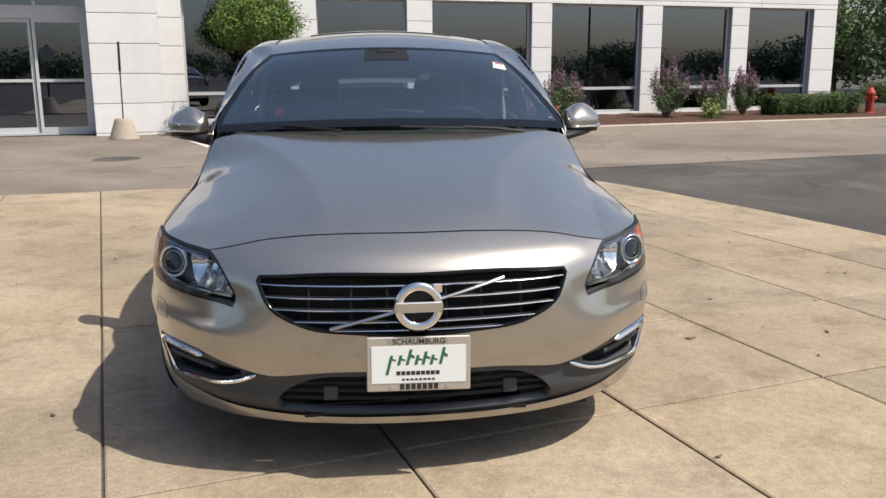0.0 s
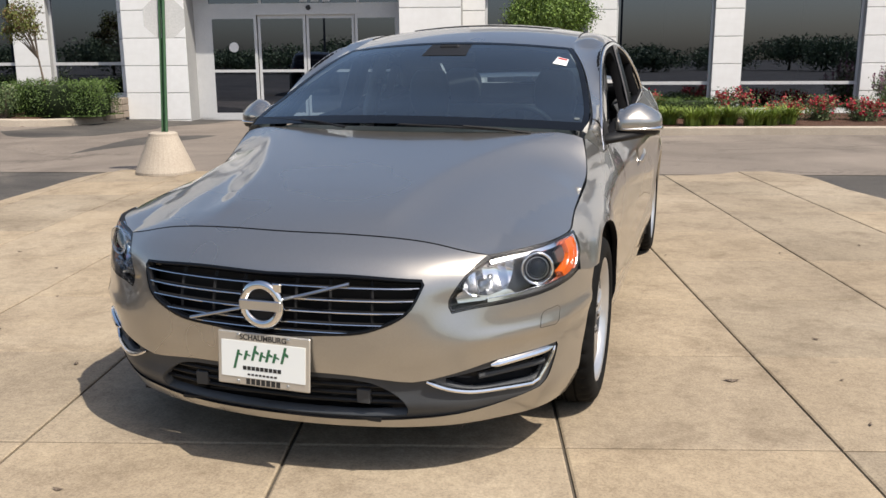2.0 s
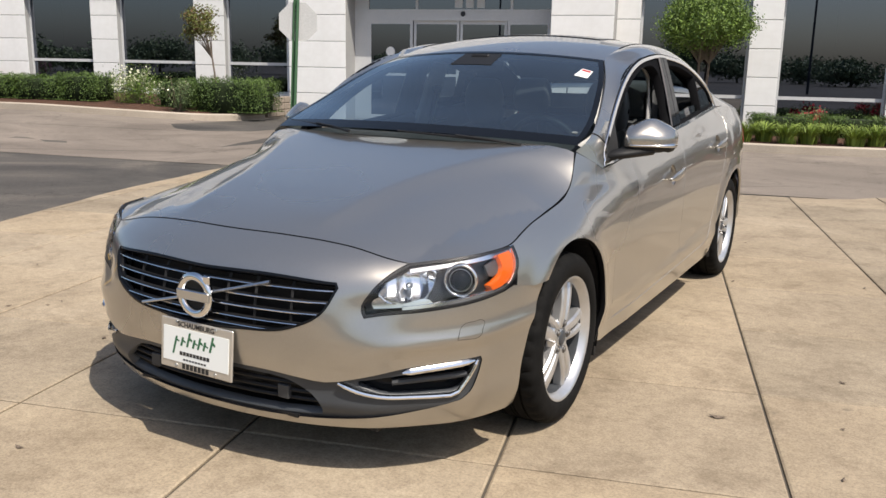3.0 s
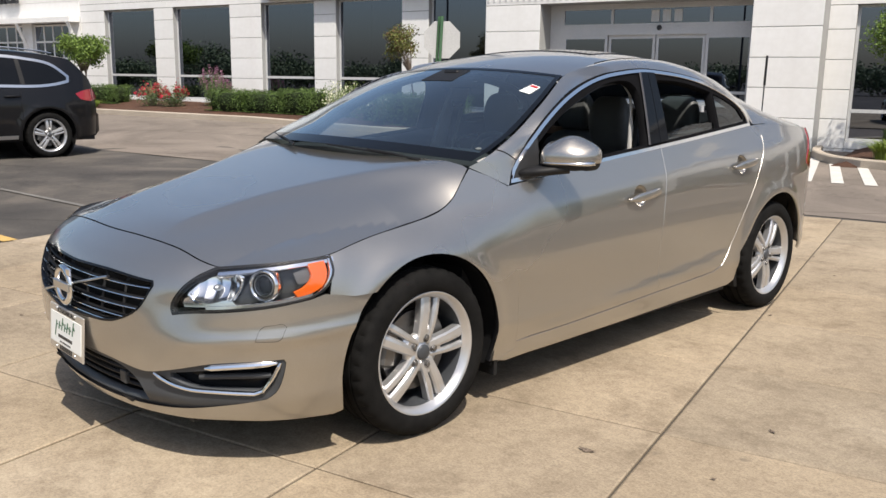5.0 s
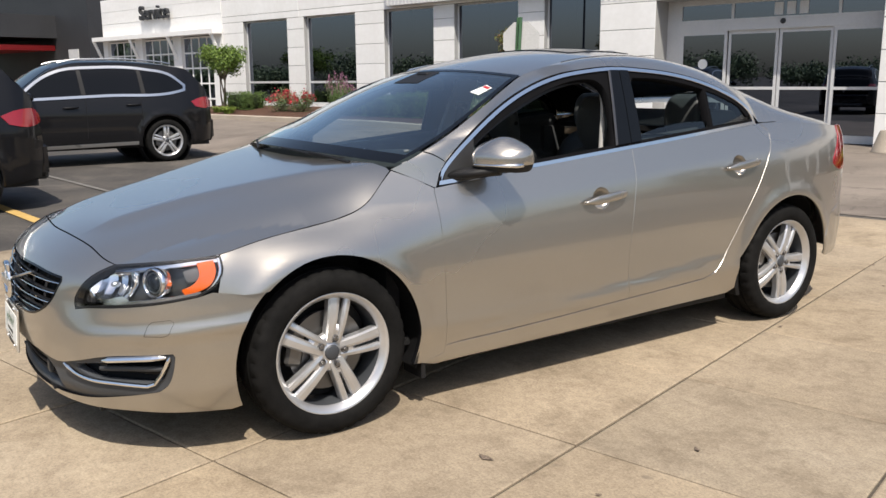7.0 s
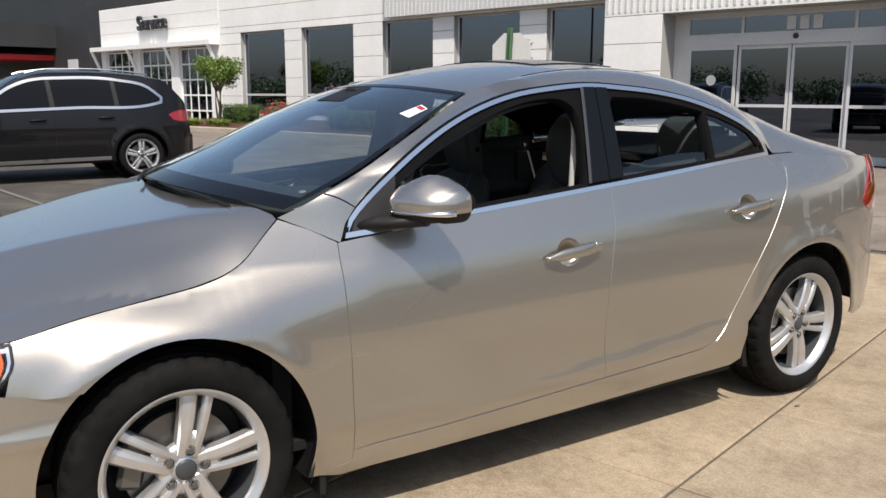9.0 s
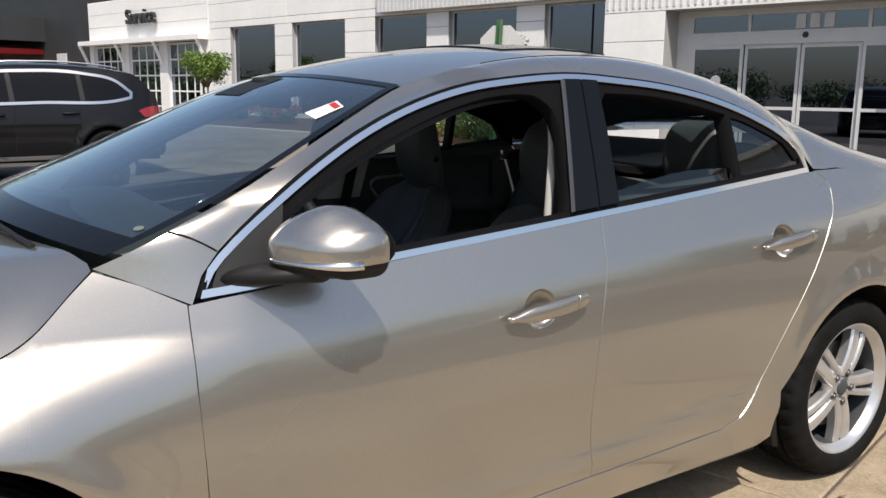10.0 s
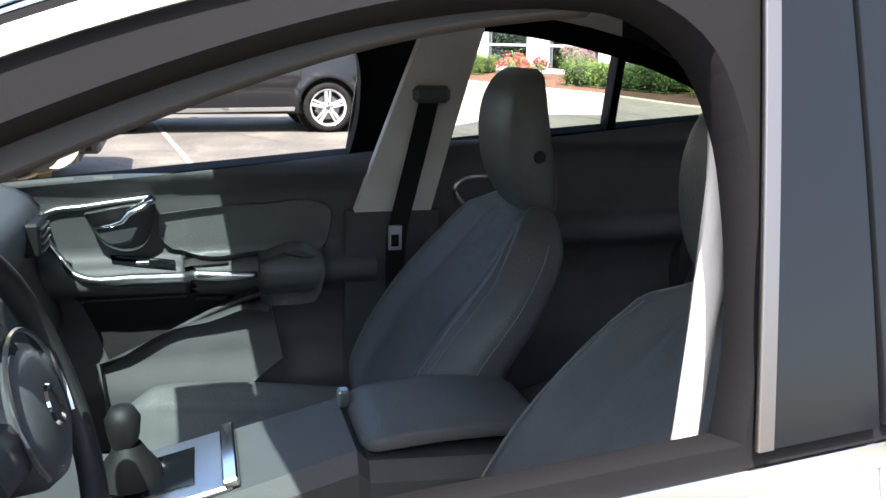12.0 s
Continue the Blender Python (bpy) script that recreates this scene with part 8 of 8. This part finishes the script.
def suv(at, name="sport_utility_car", label="black sport utility car with chrome window line parked on asphalt"):
    """Nose towards -y, front axle at y = 0."""
    ob = thing(name, at, label=label, category="car", group="parked sport utility cars")
    wb, R, half_w, ov_r = 2.95, 0.365, 0.985, 0.92
    pl = Curve1([(-0.95, 0.55), (-0.85, 0.76), (-0.6, 0.90), (-0.2, 0.965), (0.3, 0.97), (2.2, 0.975), (3.0, 0.985), (3.4, 0.95), (3.72, 0.84), (3.87, 0.66)])
    pr = Curve1([(0.20, -0.06), (0.30, -0.02), (0.45, 0.0), (0.70, 0.005), (0.88, 0.0), (0.98, -0.02), (1.08, -0.045), (1.3, -0.12), (1.55, -0.225), (1.66, -0.30), (1.73, -0.45)])
    def X(y, z):
        x = pl(y) + pr(z)
        for cy in (0, wb):
            r = math.hypot(y - cy, z - R)
            x += 0.02 * math.exp(-((r - 0.46) / 0.05) ** 2)
        return max(0.02, x)
    f = lambda y, z: (X(y, z), y, z)
    roof = Curve1([(-0.95, 0.70), (-0.90, 0.86), (-0.7, 0.98), (-0.3, 1.06), (0.35, 1.12), (0.62, 1.20), (1.2, 1.58), (1.45, 1.665), (2.0, 1.705), (2.7, 1.69), (3.2, 1.63), (3.48, 1.55), (3.62, 1.38), (3.80, 1.10), (3.87, 0.70)])
    low = lambda a0, a1, cy: [(cy - 0.43 * math.cos(radians(a)), R + 0.43 * math.sin(radians(a))) for a in np.linspace(a0, a1, 20)]
    outline_ = [(-0.93, 0.30), (-0.93, 0.70)] + [(y, roof(y) - 0.02) for y in np.linspace(-0.9, 3.84, 60)] + [(3.86, 0.70), (3.80, 0.35)] + low(190, -10, wb)[0:] + low(190, -10, 0.0)
    win = sp([(0.62, 1.10), (0.80, 1.27), (1.05, 1.45), (1.30, 1.555), (1.9, 1.615), (2.7, 1.585), (3.12, 1.49), (3.36, 1.30)], 34) + sp([(3.34, 1.20), (3.2, 1.165), (2.0, 1.115), (0.70, 1.065)], 22)
    for mir in (False, True):
        body = skin("body_side", panel(outline_, f, step=0.06, flange=0.0, mirror=mir, out=(0, 1.4, 0.8)), SUV_PAINT, ob)
        g = skin("side_window", panel(win, f, step=0.08, flange=0.0, lift=0.006, mirror=mir, out=(0, 1.4, 0.8)), BLACK_GLOSS, ob, "dark tinted side glass")
        skin("window_line", panel(win, f, holes=[inset(win, 0.042)], step=0.05, flange=0.008, lift=0.014, mirror=mir, out=(0, 1.4, 0.8)), SATIN, g, "bright window surround")
        for y in (1.62, 2.58):
            skin("pillar", panel([(y, 1.10), (y - 0.03, 1.60), (y + 0.03, 1.60), (y + 0.07, 1.12)], f, step=0.06, flange=0.0, lift=0.010, mirror=mir, out=(0, 1.4, 0.8)), BLACK, g)
        for y, z in ((1.42, 0.955), (2.42, 0.985)):
            bm = bmesh.new()
            sg = -1 if mir else 1
            tube(bm, [(sg * (X(y + a, z) + 0.03), y + a, z + 0.03 * a) for a in (-0.12, -0.05, 0.05, 0.12)], [0.010, 0.020, 0.020, 0.012], 8)
            part("door_handle", bm, SUV_PAINT, ob, smooth=True)
        for y in (0.55, 1.66, 2.55):
            bm = bmesh.new()
            tube(bm, [((-1 if mir else 1) * (X(y, z) + 0.001), y + 0.02 * (z - 0.7), z) for z in np.linspace(0.45, 1.08, 8)], 0.004, 4)
            part("door_gap", bm, BLACK, ob)
        skin("sill_strip", panel([(0.50, 0.29), (2.46, 0.32), (2.46, 0.375), (0.50, 0.345)], f, step=0.08, flange=0.01, lift=0.012, mirror=mir, out=(0, 1.4, 0.8)), SATIN, ob, "bright sill strip")
        skin("tail_lamp", panel(sp([(3.42, 1.02), (3.60, 1.08), (3.80, 1.07), (3.84, 0.95), (3.70, 0.90), (3.50, 0.93)], 18), f, step=0.05, flange=0.01, lift=0.010, mirror=mir, out=(0, 1.4, 0.8)), TAIL, ob, "red tail lamp")
        bm = bmesh.new()
        sg = -1 if mir else 1
        bmesh.ops.create_icosphere(bm, subdivisions=3, radius=1.0, matrix=Matrix.Translation((sg * 1.03, 0.80, 1.13)) @ Matrix.Diagonal((0.115, 0.08, 0.075, 1)))
        part("door_mirror", bm, SUV_PAINT, ob, smooth=True)
    upper_ = lambda u, y: (u * max(0.02, X(y, roof(y) - 0.02)), y, roof(y) - 0.02 + 0.05 * (1 - u * u))
    skin("roof", panel([(-1, -0.90), (1, -0.90), (1, 3.84), (-1, 3.84)], upper_, step=0.09, flange=0.0, out=(0, 1.4, 0.8)), SUV_PAINT, ob)
    skin("front_glass", panel([(-0.9, 0.62), (0.9, 0.62), (0.86, 1.25), (-0.86, 1.25)], upper_, step=0.09, flange=0.0, lift=0.006, out=(0, 1.4, 0.8)), BLACK_GLOSS, ob)
    skin("rear_glass", panel([(-0.85, 3.46), (0.85, 3.46), (0.88, 3.70), (-0.88, 3.70)], upper_, step=0.09, flange=0.0, lift=0.006, out=(0, 1.4, 0.8)), BLACK_GLOSS, ob)
    part("rear_bumper", boxes((-0.70, 0.70, 3.74, 3.90, 0.34, 0.72), bevel=0.05), SUV_PAINT, ob)
    part("rear_skid", boxes((-0.55, 0.55, 3.70, 3.915, 0.30, 0.42), bevel=0.03), PLASTIC, ob)
    part("front_end", boxes((-0.60, 0.60, -0.97, -0.85, 0.30, 0.80), bevel=0.05), SUV_PAINT, ob)
    part("underbody", boxes((-0.80, 0.80, -0.85, 3.75, 0.26, 0.45)), BLACK, ob)
    for sg in (1, -1):
        bm = bmesh.new()
        tube(bm, [(sg * 0.60, y, roof(y) + 0.035) for y in np.linspace(1.35, 3.2, 14)], 0.014, 6)
        part("roof_rail", bm, SATIN, ob)
        for cy in (0.0, wb):
            w_ = copy_thing(wheel, Matrix.Identity(4))
            w_.parent = ob
            k = R / 0.3225
            w_.matrix_basis = Matrix.Translation((sg * 0.86, cy, R)) @ (Matrix.Rotation(math.pi, 4, 'Z') if sg < 0 else Matrix.Identity(4)) @ Matrix.Diagonal((k * 1.05, k, k, 1))
            bm = bmesh.new()
            lathe(bm, [(0.0, sg * 0.62), (0.44, sg * 0.62), (0.44, sg * 0.93)], 32, 'x', (0, cy, R))
            part("wheel_housing", bm, BLACK, ob)
    return ob


suv(Matrix.Translation((-12.15, 0.0, ground_z(-12.15, 0.0))) @ Matrix.Rotation(radians(1.5), 4, 'Z'))
suv(Matrix.Translation((-7.15, -3.62, ground_z(-7.15, -3.6))) @ Matrix.Rotation(radians(2), 4, 'Z'))

# lamp posts of the lot, seen mirrored in the glass
for x, y in ((14, -22), (-6, -26), (30, -8), (-24, -18)):
    ob = thing("street_lamp", Matrix.Translation((x, y, -0.04)), label="tall grey lot lamp post with two arms", category="street lamp", group="lamp posts of the lot")
    bm = bmesh.new()
    tube(bm, [(0, 0, 0), (0, 0, 7.5)], [0.09, 0.06], 10)
    part("pole", bm, TRIM_GREY, ob)
    for sg in (1, -1):
        part("lamp_head", boxes((sg * 0.55 - 0.35, sg * 0.55 + 0.35, -0.2, 0.2, 7.4, 7.55), bevel=0.03), TRIM_GREY, ob)

# ---- kerbs and the concrete pad ----
def kerb(name, pts, label, width=0.16, rise=0.15, n=60):
    """A rounded kerb along a line of (along, out) from the facade."""
    bm = bmesh.new()
    line = spline([(u, o, 0) for u, o in pts], n)
    prof = [(-width / 2, -0.1), (-width / 2, rise - 0.02), (-width / 2 + 0.02, rise), (width / 2 - 0.02, rise), (width / 2, rise - 0.02), (width / 2, -0.1)]
    rings = []
    for i, p in enumerate(line):
        t = line[min(i + 1, n)] - line[max(i - 1, 0)]
        t = t / max(1e-6, np.linalg.norm(t))
        ring = []
        for a, z in prof:
            w = FACE @ Vector((p[0] - t[1] * a, p[1] + t[0] * a, 0))
            ring.append(bm.verts.new((w.x, w.y, ground_z(w.x, w.y) + z)))
        rings.append(ring)
    for a, b in zip(rings, rings[1:]):
        for k in range(5):
            bm.faces.new((a[k], a[k + 1], b[k + 1], b[k]))
    return tagged(part(name, bm, KERB, None), label, "kerb", kind="structure")


kerb("kerb_right", [(3.62, -0.7), (3.8, -2.0), (4.4, -3.3), (5.6, -3.85), (9, -3.9), (14, -3.75), (20, -3.7), (27, -3.7), (40, -3.7)], "pale concrete kerb of the flower bed")
kerb("kerb_left", [(-4.2, -0.7), (-4.3, -2.0), (-4.9, -3.0), (-6.2, -3.4), (-10, -3.45), (-15, -3.4), (-19.5, -3.35), (-20.6, -2.9), (-20.9, -1.8), (-20.9, -0.1)], "pale concrete kerb of the flower bed")


def bed(name, u0, u1, o0, o1, z_front, z_back, label):
    bm = bmesh.new()
    nu, no = 70, 12
    g = []
    for i in range(nu + 1):
        row = []
        for j in range(no + 1):
            u, o = u0 + (u1 - u0) * i / nu, o0 + (o1 - o0) * j / no
            p = FACE @ Vector((u, o, 0))
            z = ground_z(p.x, p.y) + z_front + (z_back - z_front) * (j / no) + 0.03 * noise.noise(Vector((u * 2.3, o * 2.3, 0)))
            if i in (0, nu) or j == 0:
                z -= 0.12
            row.append(bm.verts.new((p.x, p.y, z)))
        g.append(row)
    for i in range(nu):
        for j in range(no):
            bm.faces.new((g[i][j], g[i + 1][j], g[i + 1][j + 1], g[i][j + 1]))
    return tagged(part(name, bm, MULCH, None, smooth=True), label, "flower bed", kind="structure")


bed("flower_bed_right", 4.2, 27, -3.72, -0.03, 0.10, 0.16, "brown bark mulch bed along the wall")
bed("flower_bed_left", -20.75, -4.9, -3.30, -0.03, 0.10, 0.30, "brown bark mulch bed along the wall")

OUTLINE = [(-4.0, -0.2), (-4.3, 0.75), (-4.8, 2.1), (-5.15, 3.0), (-5.42, 4.0), (-5.68, 5.2), (-5.60, 5.65), (-5.30, 5.78), (-4.2, 5.80), (-3.4, 5.93), (-2.25, 6.17),
           (-0.68, 6.43), (0.43, 6.78), (1.0, 6.92), (1.32, 7.08), (1.55, 7.40), (1.86, 7.55), (2.18, 7.35), (2.6, 6.2), (3.0, 5.32), (3.4, 4.2), (3.62, 3.58), (3.88, 2.62),
           (4.3, 1.2), (5.0, -2.0), (6.2, -6.5), (-1.5, -8.6), (-2.6, -5.0), (-3.5, -2.0)]
outline = [(p[0], p[1]) for p in spline([(x, y, 0) for x, y in OUTLINE + OUTLINE[:1]], 120)][:-1]
JA = radians(15.5)
E1V, E2V = (math.cos(JA), math.sin(JA)), (-math.sin(JA), math.cos(JA))


def clip(poly, nx, ny, c):
    """The part of a polygon where nx x + ny y >= c."""
    out = []
    for i, p in enumerate(poly):
        q = poly[(i + 1) % len(poly)]
        a, b = nx * p[0] + ny * p[1] - c, nx * q[0] + ny * q[1] - c
        if a >= 0:
            out.append(p)
        if (a > 0 > b) or (a < 0 < b):
            k = a / (a - b)
            out.append((p[0] + k * (q[0] - p[0]), p[1] + k * (q[1] - p[1])))
    return out


def slab(poly, drop=0.004):
    """A slab with a rounded upper edge."""
    cx, cy = sum(p[0] for p in poly) / len(poly), sum(p[1] for p in poly) / len(poly)
    bm = bmesh.new()
    def ring(inset, z):
        r = []
        for x, y in poly:
            dx, dy = cx - x, cy - y
            l = max(1e-6, math.hypot(dx, dy))
            r.append(bm.verts.new((x + dx / l * inset, y + dy / l * inset, z)))
        return r
    rings = [ring(0.0, -0.09), ring(0.0, -drop), ring(0.010, 0.0)]
    n = len(poly)
    for a, b in zip(rings, rings[1:]):
        for k in range(n):
            bm.faces.new((a[k], a[(k + 1) % n], b[(k + 1) % n], b[k]))
    bm.faces.new(rings[-1])
    return bm


def joint_bed():
    bm = bmesh.new()
    vs = [bm.verts.new((x, y, -0.010)) for x, y in outline]
    bm.faces.new(vs)
    bmesh.ops.triangulate(bm, faces=bm.faces[:])
    return bm


pad = tagged(part("pavement", joint_bed(), JOINT, None), "sunlit tan concrete pad of square slabs with dark joints", "pavement", kind="structure")
rng = random.Random(3)
PITCH, GAP = 0.935, 0.0055
for i in range(-8, 9):
    for j in range(-10, 11):
        a0, b0 = -1.178 + PITCH * i, -0.68 + PITCH * j
        poly = outline
        for nx, ny, c in ((*E1V, a0 + GAP), (-E1V[0], -E1V[1], -(a0 + PITCH - GAP)), (*E2V, b0 + GAP * 0.6), (-E2V[0], -E2V[1], -(b0 + PITCH - GAP * 0.6))):
            poly = clip(poly, nx, ny, c)
            if len(poly) < 3:
                break
        if len(poly) < 3:
            continue
        area = abs(sum(p[0] * q[1] - q[0] * p[1] for p, q in zip(poly, poly[1:] + poly[:1]))) / 2
        if area < 0.01:
            continue
        s = part("slab", slab(poly), CONCRETE, pad)
        s.location.z = rng.uniform(-0.0015, 0.0015)


def strip(name, a, b, width, mat, label, lift=0.010):
    """A painted line on the asphalt from a to b."""
    a, b = Vector((*a, 0)), Vector((*b, 0))
    t = (b - a).normalized()
    s = Vector((-t.y, t.x, 0)) * width / 2
    bm = bmesh.new()
    n = max(2, int((b - a).length / 0.5))
    g = [[bm.verts.new((q.x, q.y, ground_z(q.x, q.y) + lift)) for q in (a + (b - a) * k / n - s, a + (b - a) * k / n + s)] for k in range(n + 1)]
    for p, q in zip(g, g[1:]):
        bm.faces.new((p[0], q[0], q[1], p[1]))
    return tagged(part(name, bm, mat, None), label, "road marking", kind="structure")


strip("road_marking", (-4.25, 0.14), (-9.5, -0.55), 0.12, LINE_YELLOW, "worn yellow parking line on the asphalt")
strip("road_marking", (-5.6, 1.35), (-16.0, 0.1), 0.07, LINE_FADED, "faded white parking line on the asphalt")
for k in range(4):
    p = FACE @ Vector((3.75 + 0.42 * k, -1.6 - 0.9 * (k > 0), 0))
    q = FACE @ Vector((4.35 + 0.42 * k, -6.25, 0))
    strip("road_marking", (p.x, p.y), (q.x, q.y), 0.16, LINE_WHITE, "worn white hatching on the drive", 0.014)
bm = bmesh.new()
c = FACE @ Vector((2.6, -5.8, 0))
lathe(bm, [(0.0, 0.012), (0.33, 0.012), (0.36, 0.002)], 32, 'z', (c.x, c.y, ground_z(c.x, c.y)))
tagged(part("manhole_cover", bm, ASPHALT, None), "dark round iron manhole cover in the drive", "manhole cover", kind="structure")
# dry leaves and chips lying about on the slabs
bm = bmesh.new()
rng = random.Random(11)
for x, y in [(1.40, 0.335), (2.1, 0.35), (1.75, 2.9), (-1.5, 2.0), (-2.2, 0.6), (1.0, -0.9)] + [(rng.uniform(-3.5, 3.4), rng.uniform(-2, 5.5)) for _ in range(60)]:
    r, a = rng.uniform(0.006, 0.017) if (x, y) != (1.40, 0.335) else 0.026, rng.uniform(0, 6.3)
    vs = [bm.verts.new((x + r * k * math.cos(a + w), y + r * k * math.sin(a + w), 0.004 + h)) for w, k, h in ((0, 1.5, 0.004), (1.6, 0.6, 0), (3.1, 1.3, 0.006), (4.7, 0.7, 0))]
    bm.faces.new(vs)
tagged(part("leaf_litter", bm, BARK, None), "small dry brown leaf bits on the concrete", "leaf litter", kind="stuff")
